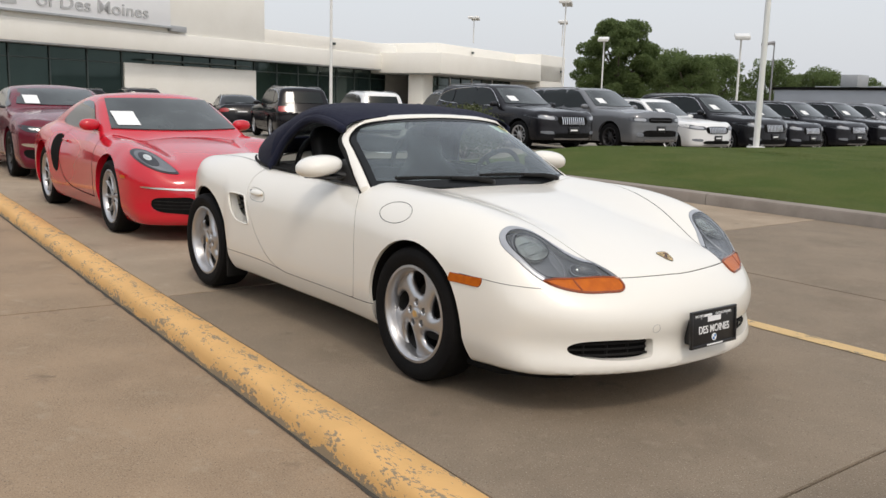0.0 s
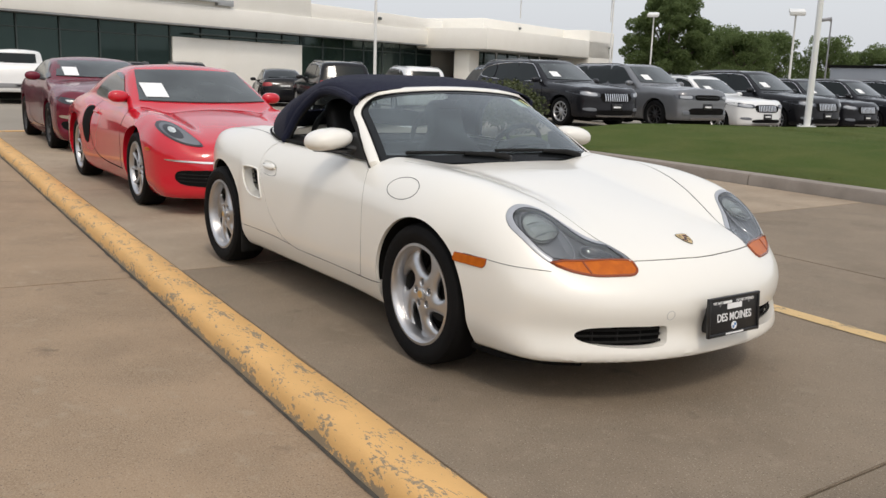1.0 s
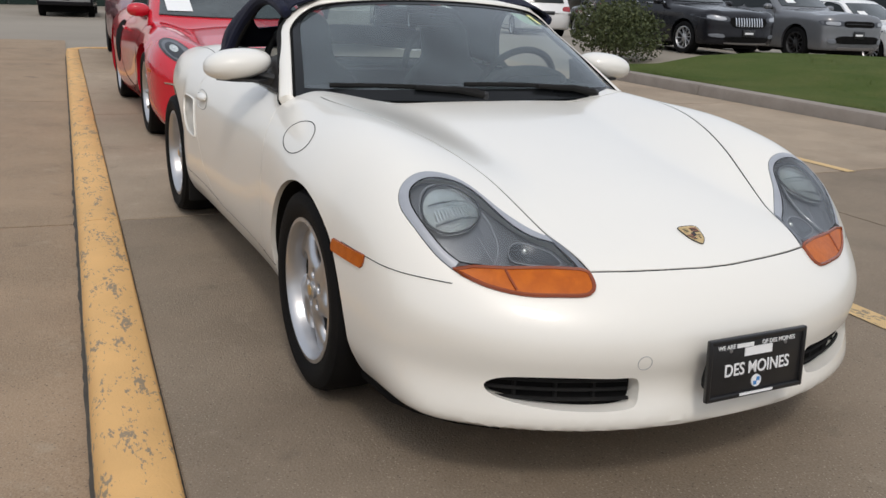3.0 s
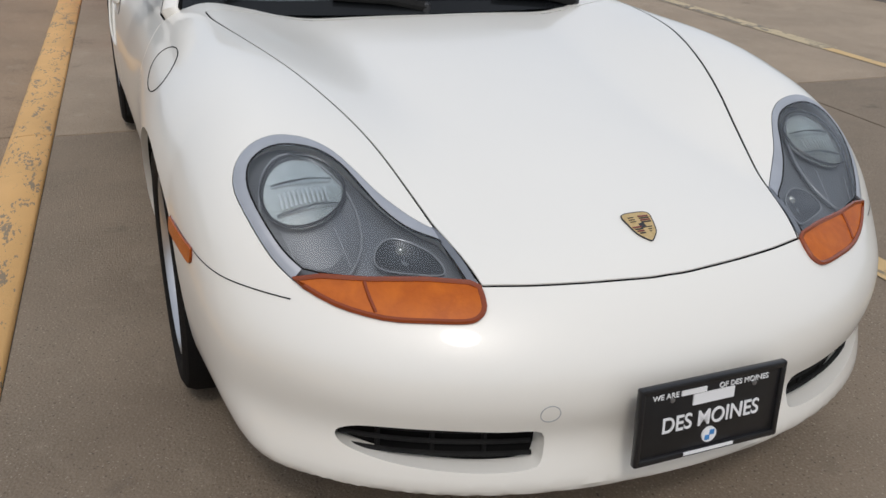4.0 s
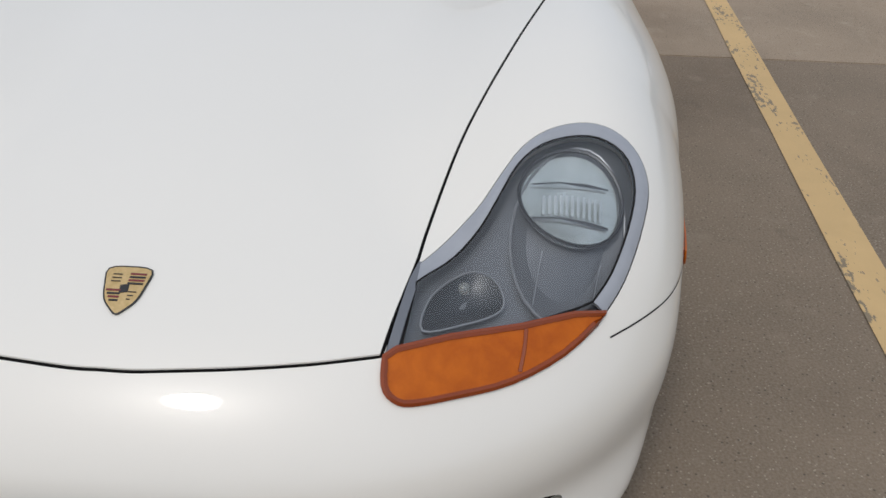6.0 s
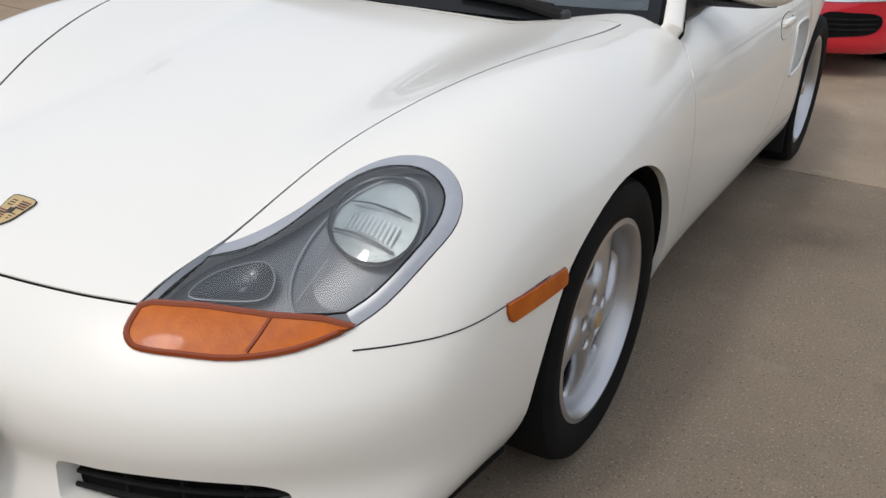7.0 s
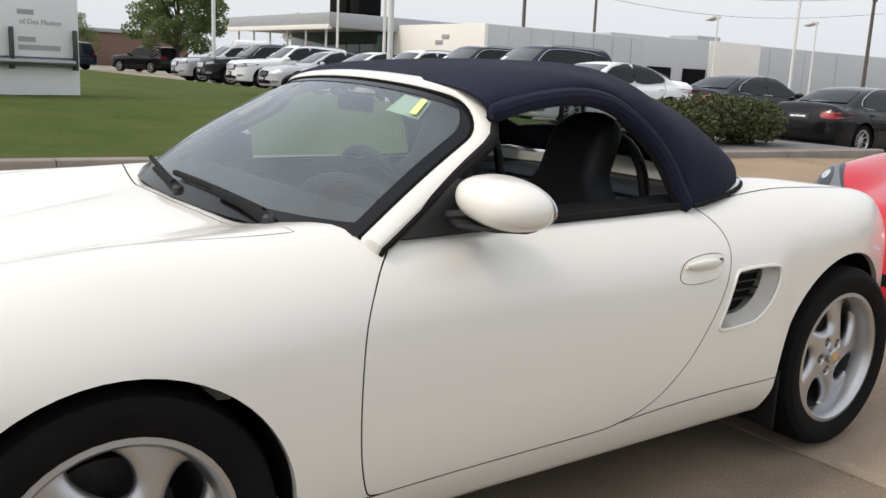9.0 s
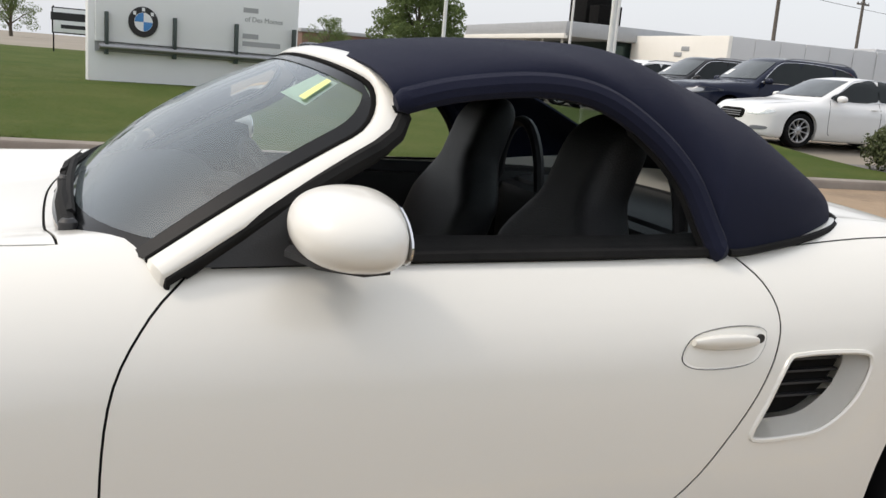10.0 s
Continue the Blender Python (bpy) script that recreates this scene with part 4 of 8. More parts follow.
# wheels
for s in both:
    wheel(roadster, 0, s * .742, .316, s, .316, .205, .222, 5, "twist", ALLOY, GOLD, turn=41 if s > 0 else 40)
    wheel(roadster, -2.388, s * .735, .322, s, .316, .225, .222, 5, "twist", ALLOY, GOLD, turn=60 if s > 0 else 0)
    for line in (arch(0, .347, .346, .362), arch(-2.392, .385, .372, .43)):
        liner = bmesh.new()
        pts = [(a_ + (0 - a_) * .0, b_) for a_, b_ in grown(line, -.003)][2:-2]
        va, vb = [liner.verts.new((a_, s * .525, b_)) for a_, b_ in pts], [liner.verts.new(Vector(q) - Vector((0, s * .016, 0))) for q in on_surface(form, [(a_, s * 1.2, b_) for a_, b_ in pts], (0, -s, 0), reach=1.0, back=0)[0]]
        for i in range(len(pts) - 1):
            liner.faces.new((va[i], va[i + 1], vb[i + 1], vb[i]))
        liner.faces.new(va)
        part("wheel_arch_liner", liner, VOID, roadster)
    part("mud_flap", box((-2.06, min(s * .70, s * .83), .13), (-2.045, max(s * .70, s * .83), .33), .004), RUBBER, roadster)
part("underbody", box((-2.8, -.60, .16), (.45, .60, .24), .03), VOID, roadster)

# crest on the lid
crest_line = [tuple(q) for q in spline([(.728, -.030), (.724, 0), (.728, .030), (.752, .0285), (.775, .022), (.789, .010), (.796, 0), (.789, -.010), (.775, -.022), (.752, -.0285)], 3, True)]
crest = part("crest", patch(form, crest_line, "z", 1, lift=.003, skirt=.003, rings=3), GOLD, roadster, "small gold shield emblem with dark red bars")
part("crest_edge", tube([Vector(a + n_ * .002) for a, n_ in zip(*on_surface(form, [(*q, 1.1) for q in crest_line], (0, 0, -1), reach=.8, back=0))], .0016, 5, True), PLASTIC, crest)
for k in range(4):
    for y0, y1, x0 in ((.003, .0255 - .0004 * k, .7345 + .0050 * k), (-.0235 + .0028 * k, -.003, .7605 + .0050 * k)):
        part("crest_bar", patch(form, [(x0, y0), (x0, y1), (x0 + .0026, y1), (x0 + .0026, y0)], "z", 1, lift=.004, skirt=.001, rings=2), CREST_RED if k % 2 == 0 else PLASTIC, crest)
for k in range(3):
    for y0, y1, x0 in ((-.021, -.008, .7365 + .0055 * k), (.008, .019 - .003 * k, .7630 + .0055 * k)):
        part("crest_line", patch(form, [(x0, y0), (x0, y1), (x0 + .0012, y1), (x0 + .0012, y0)], "z", 1, lift=.004, skirt=.001, rings=2), PLASTIC, crest)
part("crest_mark", patch(form, [(.754, -.006), (.752, .006), (.764, .007), (.766, -.005)], "z", 1, lift=.004, skirt=.001, rings=2), PLASTIC, crest)

# round cap over the towing eye, fuel flap
for nm, pts, ax_, sg in (("tow_cap", [(-.278 + .018 * math.cos(a), .382 + .018 * math.sin(a)) for a in np.linspace(0, 6.28, 21)[:-1]], "x", 1),):
    q, n_ = on_surface(form, [(1.2, a, b) for a, b in pts], (-1, 0, 0), reach=1.0, back=0)
    part(nm, tube([Vector(v) for v in q], .0011, 4, True), GREY_LETTER, roadster)
flap = [(-.20 + .125 * math.cos(a), .762 + .046 * math.sin(a)) for a in np.linspace(0, 6.283, 29)[:-1]]
q, n_ = on_surface(form, [(a, -1.2, b) for a, b in flap], (0, 1, 0), reach=1.0, back=0)
part("fuel_flap_seam", tube([Vector(v) for v in q], .0018, 4, True), RUBBER, roadster)

# number plate frame with the dealer's words
PLATE = pose(1.017, .015, .366, 90, 0, 90) @ pose(0, 0, 0, -4, 0, 0)
plate = part("dealer_plate", box((-.158, -.078, -.006), (.158, .078, .006), .008), PLATE_BLACK, roadster, "black dealer plate with white lettering in a black frame")
plate.matrix_basis = PLATE
fr = bmesh.new()
for lo, hi in (((-.158, .066, -.004), (.158, .080, .011)), ((-.158, -.080, -.004), (.158, -.066, .011)), ((-.160, -.08, -.004), (-.148, .08, .011)), ((.148, -.08, -.004), (.160, .08, .011))):
    add_box(fr, lo, hi, .004)
part("plate_frame", fr, PLATE_BLACK, plate)
T = lambda x, y, z=.0075: Matrix.Translation((x, y, z))
words("DES MOINES", .045, LETTER, plate, T(0, -.006) @ Matrix.Diagonal((.86, 1, 1, 1)), bold=.0004)
words("WE ARE", .0155, LETTER, plate, T(-.105, .056))
words("OF DES MOINES", .0155, LETTER, plate, T(.065, .056))
for x0, x1, y0, y1 in ((-.072, -.018, .051, .061), (-.045, .045, .027, .049), (-.055, .055, -.0745, -.0685)):
    part("plate_bar", box((x0, y0, .006), (x1, y1, .0085 if y0 > -.06 else .0125)), LETTER, plate)
badge = part("plate_roundel", lathe([(.016, 0), (.016, .003), (0, .003)], 20, axis="z"), LETTER, plate)
badge.matrix_basis = T(0, -.043, .006)
for qx, qy in ((1, 1), (-1, -1)):
    part("roundel_quarter", box((0 if qx > 0 else -.010, 0 if qy > 0 else -.010, .003), (.010 if qx > 0 else 0, .010 if qy > 0 else 0, .0042)), BLUE_ENAMEL, badge)
for x in (-.09, .09):
    b_ = part("plate_screw", lathe([(.005, 0), (.005, .002), (0, .003)], 10, axis="z"), STEEL, plate)
    b_.matrix_basis = T(x, .046, .006)
part("plate_bracket", box((.95, -.10, .29), (1.008, .13, .40), .01), PLASTIC, roadster)

# ---- windscreen, cloth top, mirrors and cabin of the roadster ----
def glass_base(v):
    """The lower edge of the windscreen, v from -1 to 1 across the car."""
    a = abs(v)
    return Vector((-.388 - .062 * a ** 2 - .112 * a ** 6, .700 * v, .842 + .006 * a ** 2))


def glass_top(v):
    a = abs(v)
    return Vector((-.905 - .05 * a ** 2 - .055 * a ** 8, .585 * v, 1.182 - .040 * a ** 2 - .038 * a ** 8))


def screen_at(u, v):
    """u up the glass, v across it; the upper corners are round."""
    t = max(0.0, (u - .77) / .23)
    v = v * (1 - .17 * (1 - math.sqrt(max(0.0, 1 - min(t, 1.0) ** 2))))
    p = glass_base(v).lerp(glass_top(v), u)
    p += Vector((.030, 0, .030)) * math.sin(math.pi * min(u, 1)) * (1 - .8 * v * v)
    return p


pane = bmesh.new()
nu, nv = 22, 28
rise_u = [i / 14 * .77 for i in range(14)] + [.77 + .23 * math.sin(math.pi / 2 * i / 8) for i in range(9)]
grid = [[pane.verts.new(screen_at(u, 2 * j / nv - 1)) for j in range(nv + 1)] for u in rise_u]
for i in range(nu):
    for j in range(nv):
        pane.faces.new((grid[i][j], grid[i + 1][j], grid[i + 1][j + 1], grid[i][j + 1]))
bmesh.ops.recalc_face_normals(pane, faces=pane.faces[:])
wind = part("windscreen", pane, CLEAR, roadster, "clear windscreen with a small sales sticker")
wind.visible_shadow = False


def frame_line():
    """Round the glass: up one side, over the corner, across the top and down, with the glass's normal."""
    uv = [(-.08, 1), (-.04, 1)] + [(u, 1) for u in rise_u] + [(1, 1 - 2 * j / 40) for j in range(1, 40)] + [(u, -1) for u in rise_u[::-1]] + [(-.04, -1), (-.08, -1)]
    out = []
    for u, v in uv:
        p = screen_at(max(u, 0), v) + Vector((-.15 * min(u, 0), .55 * v * min(u, 0), min(u, 0)))
        u = max(u, 0)
        du = screen_at(min(u + .01, 1), v * .98) - screen_at(min(u + .01, 1) - .02, v * .98)
        dv = screen_at(u, v * .98 + .01) - screen_at(u, v * .98 - .01)
        out.append((p, dv.cross(du).normalized() * (1 if dv.cross(du).x > 0 else -1)))
    return out


def rail(parent, name, mat, off, wide, thick, lift, label=""):
    """A flattened bar round the glass; off: how far outside its edge the middle runs."""
    bm = bmesh.new()
    rings = []
    line = frame_line()
    k = len(line)
    for i, (p, n_) in enumerate(line):
        i_ = min(max(i, 3), k - 4)
        d = (line[i_ + 1][0] - line[i_ - 1][0]).normalized()
        o = d.cross(n_).normalized()
        if o.dot(p - Vector((-.72, 0, 1.0))) < 0:
            o = -o
        c = p + o * off + n_ * lift
        rings.append([bm.verts.new(c + o * wide * .5 * a + n_ * thick * .5 * b) for a, b in ((-1, -.6), (-1, .55), (-.75, .9), (0, 1.0), (.75, .75), (1, .3), (1, -.6))])
    m = len(rings[0])
    for r, q in zip(rings, rings[1:]):
        for j in range(m):
            bm.faces.new((r[j], r[(j + 1) % m], q[(j + 1) % m], q[j]))
    bm.faces.new(rings[0])
    bm.faces.new(rings[-1])
    bmesh.ops.recalc_face_normals(bm, faces=bm.faces[:])
    return part(name, bm, mat, parent, label, angle=60)


rail(roadster, "screen_frame", WHITE, .034, .053, .028, -.003, "white painted windscreen frame")
rail(roadster, "screen_seal", VOID, .003, .011, .010, .001)
rail(roadster, "frame_gasket", RUBBER, .063, .009, .016, -.010)
# dark printed border of the glass, and the scuttle panel with its grille and wipers
edge = bmesh.new()
for i in range(nv):
    for u0, u1 in ((0, .085), (.955, 1.0)):
        v0, v1 = 2 * i / nv - 1, 2 * (i + 1) / nv - 1
        edge.faces.new([edge.verts.new(screen_at(u, v) + Vector((.0015, 0, .0015))) for u, v in ((u0, v0), (u0, v1), (u1, v1), (u1, v0))])
for i in range(nu):
    for v0, v1 in ((.962, 1.0), (-1.0, -.962)):
        u0, u1 = i / nu, (i + 1) / nu
        edge.faces.new([edge.verts.new(screen_at(u, v) + Vector((.0015, 0, .0015))) for u, v in ((u0, v0), (u0, v1), (u1, v1), (u1, v0))])
bmesh.ops.remove_doubles(edge, verts=edge.verts[:], dist=.0005)
part("screen_border", edge, FRIT, wind, "black printed edge of the glass")
scut = bmesh.new()
rows = []
for i in range(5):
    t = i / 4
    row = []
    for j in range(25):
        v = 2 * j / 24 - 1
        a = abs(v)
        front = Vector((-.360 - .040 * a ** 2, .640 * v, .815 - .002 * a))
        b = glass_base(v) + Vector((-.05, 0, -.016))
        p = front.lerp(b, t)
        p.z += .004 * math.sin(math.pi * t)
        row.append(scut.verts.new(p))
    rows.append(row)
for a, b in zip(rows, rows[1:]):
    for j in range(24):
        scut.faces.new((a[j], a[j + 1], b[j + 1], b[j]))
bmesh.ops.recalc_face_normals(scut, faces=scut.faces[:])
bmesh.ops.solidify(scut, geom=scut.faces[:], thickness=.02)
scuttle = part("scuttle_panel", scut, SCUTTLE, roadster, "dusty dark grey plastic scuttle panel")
for y0, y1, u1 in ((.50, -.02, .085), (-.02, -.52, .075)):
    w = new("wiper")
    w.parent = roadster
    tagged(w, "black wiper with arm and blade")
    piv = Vector((-.404 - .13 * y0 * y0, y0, .860))
    tip = screen_at(u1, y1 / .7) + Vector((.016, 0, .016))
    mid = piv.lerp(tip, .55) + Vector((.008, 0, .012))
    part("wiper_arm", tube([piv, piv.lerp(mid, .4) + Vector((.006, 0, .010)), mid], [.016, .013, .008], 8), RUBBER, w)
    part("wiper_spindle", lathe([(.016, -.015), (.016, .008), (.010, .014), (0, .015)], 14, axis="z", m=Matrix.Translation(piv)), PLASTIC, w)
    b0 = screen_at(.055, (y0 - .03) / .7) + Vector((.012, 0, .012))
    b1 = screen_at(u1 + .02, (y1 - .08) / .7) + Vector((.012, 0, .012))
    bm = bmesh.new()
    line = [b0.lerp(b1, k / 8) + Vector((.012, 0, .012)) * math.sin(math.pi * k / 8) * .5 for k in range(9)]
    add_tube(bm, line, .0085, 6)
    part("wiper_blade", bm, RUBBER, w)
st = part("sticker", from_lists([screen_at(u, v) + Vector((-.003, 0, -.003)) for u, v in ((.80, .81), (.80, .63), (.945, .63), (.945, .81))], [(0, 1, 2, 3)]), GREEN_PAPER, wind, "pale green price sticker inside the glass", angle=0)
part("sticker_mark", from_lists([screen_at(u, v) + Vector((.003, 0, .003)) for u, v in ((.815, .80), (.815, .765), (.935, .765), (.935, .80))], [(0, 1, 2, 3)]), YELLOW_INK, st, angle=0)

# cloth top: a loft between the crown line and the side edge
TOP_EDGE = [(-.985, .600, 1.118), (-1.10, .600, 1.150), (-1.27, .596, 1.170), (-1.40, .603, 1.155), (-1.51, .628, 1.092), (-1.587, .66, 1.01), (-1.635, .695, .905), (-1.66, .712, .872), (-1.79, .700, .886), (-1.92, .665, .902), (-2.03, .60, .914),
            (-2.11, .48, .92), (-2.155, .30, .922)]
TOP_CROWN = [(-.945, 0, 1.196), (-1.08, 0, 1.228), (-1.23, 0, 1.252), (-1.36, 0, 1.262), (-1.47, 0, 1.262), (-1.57, 0, 1.252), (-1.66, 0, 1.234), (-1.74, 0, 1.205), (-1.82, 0, 1.160), (-1.90, 0, 1.105), (-1.99, 0, 1.04), (-2.08, 0, .972), (-2.165, 0, .925)]
e_pts, c_pts = spline(TOP_EDGE, 5), spline(TOP_CROWN, 5)
NA = 22


def top_at(i, t, side, puff=0.0):
    """t from 0 at the crown to 1 at the side edge."""
    e, c = e_pts[i], c_pts[i]
    a = t * math.pi / 2
    q = .60
    sy = math.sin(a) ** q if t else 0
    sz = 1 - math.cos(a) ** .72 if t < 1 else 1
    x = c[0] + (e[0] - c[0]) * (t ** 1.6)
    sway = .006 * math.sin(t * 5) * math.sin(i * .35)
    return Vector((x, side * e[1] * sy, c[2] + (e[2] - c[2]) * sz + sway * puff))


top = bmesh.new()
win = bmesh.new()
made, made_w = {}, {}
for i in range(len(e_pts)):
    for j in range(-NA, NA + 1):
        made[i, j] = top.verts.new(top_at(i, abs(j) / NA, 1 if j >= 0 else -1, 1))
WI, WJ = (37, 50), 10
for i in range(len(e_pts) - 1):
    for j in range(-NA, NA):
        if WI[0] <= i < WI[1] and -WJ <= j < WJ:
            continue
        top.faces.new((made[i, j], made[i + 1, j], made[i + 1, j + 1], made[i, j + 1]))
for i in range(WI[0], WI[1] + 1):
    for j in range(-WJ, WJ + 1):
        made_w[i, j] = win.verts.new(top_at(i, abs(j) / NA, 1 if j >= 0 else -1) + Vector((.004, 0, -.004)))
for i in range(WI[0], WI[1]):
    for j in range(-WJ, WJ):
        win.faces.new((made_w[i, j], made_w[i + 1, j], made_w[i + 1, j + 1], made_w[i, j + 1]))
bmesh.ops.recalc_face_normals(top, faces=top.faces[:])
bmesh.ops.solidify(top, geom=top.faces[:], thickness=.006)
hood_top = part("cloth_top", top, CLOTH, roadster, "dark navy canvas folding top", angle=60)
rear_pane = part("rear_window", win, CLEAR, hood_top, "clear rear window in the cloth top")
rear_pane.visible_shadow = False
for s in both:
    arch_line = [Vector((q[0], s * (q[1] + .006), q[2] - .004)) for q in e_pts[:36]]
    part("top_seal", tube(arch_line, [.014] + [.025] * 34 + [.014], 10), CLOTH, hood_top)
    part("window_seal", tube([p + Vector((.018 if k > 18 else 0, -s * .010, -.014)) for k, p in enumerate(arch_line)], .010, 6), RUBBER, hood_top)
    base_line = [Vector((q[0] - .008, s * (q[1] + .012), q[2] - .004)) for q in e_pts[35:]]
    part("base_seal", tube(base_line, .008, 6), RUBBER, hood_top)
part("base_seal", tube([Vector((-2.165, y, .921)) for y in np.linspace(-.31, .31, 9)], .011, 6), RUBBER, hood_top)

for s in both:
    # pillar seal, mirror foot and belt trim of the lowered side window
    p_line = [screen_at(u, s) + Vector((-.050, s * .030, -.012)) for u in np.linspace(.0, .93, 12)]
    part("pillar_seal", tube(p_line, .017, 8), RUBBER, roadster)
    sail = bmesh.new()
    tri = [Vector((-.645, s * .732, .842)), Vector((-.92, s * .722, .846)), Vector((-.90, s * .694, .955)), Vector((-.83, s * .690, .970))]
    a_, b_ = [sail.verts.new(v) for v in tri], [sail.verts.new(v + Vector((0, -s * .02, 0))) for v in tri]
    sail.faces.new(a_)
    sail.faces.new(b_[::-1])
    for i in range(4):
        sail.faces.new((a_[i], b_[i], b_[(i + 1) % 4], a_[(i + 1) % 4]))
    bmesh.ops.recalc_face_normals(sail, faces=sail.faces[:])
    part("mirror_foot", sail, PLASTIC, roadster, "black mirror foot in the window corner")
    belt = [Vector((x, s * (.712 - .004 * math.sin((x + 1.66) * 3)), .846 + (-.66 - x) * .021)) for x in np.linspace(-.66, -1.66, 14)]
    part("belt_trim", tube(belt, .011, 6), RUBBER, roadster)
    for yy in (.640, .662, .684, .700):
        part("window_slot_trim", strip(form, [(x, s * yy) for x in np.linspace(-.70, -1.655, 20)], "z", 1, .024, .004, start=1.1), RUBBER, roadster)
    mir = new("door_mirror")
    mir.parent = roadster
    tagged(mir, "ivory door mirror on a black foot")
    mirror_form = lambda x, y, z, s=s: (((np.abs((x + .865) / np.where(x > -.865, .105, .080))) ** 2.3 + (np.abs((s * y - .842) / np.where(s * y > .842, .118, .134))) ** 2.3 + (np.abs((z - .930 + .10 * (s * y - .842)) / np.where(z > .930 - .10 * (s * y - .842), .058, .055))) ** 2.3) ** (1 / 2.3) - 1) * .08
    mirror_form_cut = lambda x, y, z, g=mirror_form: np.maximum(g(x, y, z), -.922 - x)
    m_me = shell(mirror_form_cut, (-.96, min(s * .68, s * 1.0), .84), (-.70, max(s * .70, s * 1.02), 1.03), .009)
    part("mirror_shell", m_me, WHITE, mir, angle=40)
    gl = [(s * .842 + s * .098 * math.cos(a), .928 + .046 * math.sin(a) - .010 * math.cos(a)) for a in np.linspace(0, 6.283, 25)[:-1]]
    part("mirror_glass", prism(gl, "x", -.9265, -.923), CHROME, mir, "mirror glass")
    part("mirror_arm", tube([Vector((-.80, s * .700, .874)), Vector((-.825, s * .745, .882)), Vector((-.85, s * .80, .892))], [.030, .030, .034], 10, flat=.55), PLASTIC, mir)
    under = [(a, b) for a, b in [(-.765, .78), (-.78, .74), (-.905, .74), (-.905, .90), (-.86, .915), (-.80, .87)]]
    part("mirror_underside", prism([(a, s * b) for a, b in under], "z", .872, .882), PLASTIC, mir)

# cabin
tub = bmesh.new()
inner = [(q[0], q[1]) for q in [(a * 1.0, b) for a, b in COCKPIT]]
va = [tub.verts.new((a, b * .995, .245)) for a, b in inner]
vb = [tub.verts.new((a, b * .985, .868 if a < -.62 else .80)) for a, b in inner]
tub.faces.new(va)
for i in range(len(va)):
    j = (i + 1) % len(va)
    tub.faces.new((va[i], va[j], vb[j], vb[i]))
bmesh.ops.recalc_face_normals(tub, faces=tub.faces[:])
part("cabin_tub", tub, TRIM_GREY, roadster, "black carpeted cabin", angle=30)
for s in both:
    part("door_card", box((-1.64, min(s * .615, s * .65), .36), (-.64, max(s * .615, s * .65), .835), .02), LEATHER, roadster, "black door lining")
    part("door_pull", tube([Vector((-.86, s * .60, .62)), Vector((-.95, s * .575, .66)), Vector((-1.2, s * .575, .67)), Vector((-1.32, s * .60, .65))], .016, 8), TRIM_GREY, roadster)
part("rear_bulkhead", box((-1.80, -.62, .30), (-1.70, .62, .84), .03), LEATHER, roadster, "black carpeted bulkhead behind the seats")
for s in both:
    part("quarter_trim", box((-2.02, min(s * .50, s * .655), .60), (-1.66, max(s * .50, s * .655), .872), .03), LEATHER, roadster)
part("rear_shelf", box((-2.12, -.50, .80), (-1.74, .50, .86), .03), TRIM_GREY, roadster)
dash = bmesh.new()
prof = [(-.46, .845), (-.55, .868), (-.66, .876), (-.74, .862), (-.79, .82), (-.80, .74), (-.77, .66), (-.70, .60), (-.52, .58)]
add_prism(dash, prof, "y", -.64, .64)
bmesh.ops.bevel(dash, geom=dash.edges[:], offset=.012, segments=2, affect="EDGES")
dashboard = part("dashboard", dash, TRIM_GREY, roadster, "dark grey dashboard")
bino = bmesh.new()
add_tube(bino, [Vector((-.74 + .03 * math.cos(a), .36 + .20 * math.cos(math.pi - a), .866 + .055 * math.sin(a))) for a in np.linspace(.05, 3.09, 14)], .022, 8)
part("instrument_hood", bino, TRIM_GREY, dashboard)
part("instruments", box((-.735, .20, .80), (-.72, .52, .90), .02), VOID, dashboard)
part("console", box((-1.45, -.11, .25), (-.72, .11, .60), .04), LEATHER, roadster)
part("gear_lever", tube([Vector((-1.0, 0, .58)), Vector((-1.01, 0, .70))], [.012, .022], 10), LEATHER, roadster)
WHEEL_M = pose(-.835, .365, .845) @ pose(0, 0, 0, 0, -64, 0)
ringpts = [Vector((.178 * math.cos(a), .178 * math.sin(a), 0)) for a in np.linspace(0, 6.2832, 37)[:-1]]
sw = part("steering_wheel", tube(ringpts, .015, 8, True), LEATHER, roadster, "black three-spoke steering wheel")
sw.matrix_basis = WHEEL_M
part("wheel_boss", lathe([(.065, -.03), (.065, .01), (.04, .025), (0, .028)], 20, axis="z"), TRIM_GREY, sw)
for a in (0.0, 2.3, 3.98):
    part("wheel_spoke", tube([Vector((0, 0, .0)), Vector((.17 * math.sin(a), .17 * math.cos(a), 0)) if a else Vector((-.17, 0, 0))], .017, 6, flat=.5), TRIM_GREY, sw)
part("rear_view_mirror", box((-.955, -.10, 1.085), (-.935, .10, 1.135), .012), PLASTIC, roadster)
part("mirror_stalk", tube([Vector((-.935, 0, 1.12)), Vector((-.89, 0, 1.165))], .008, 6), PLASTIC, roadster)
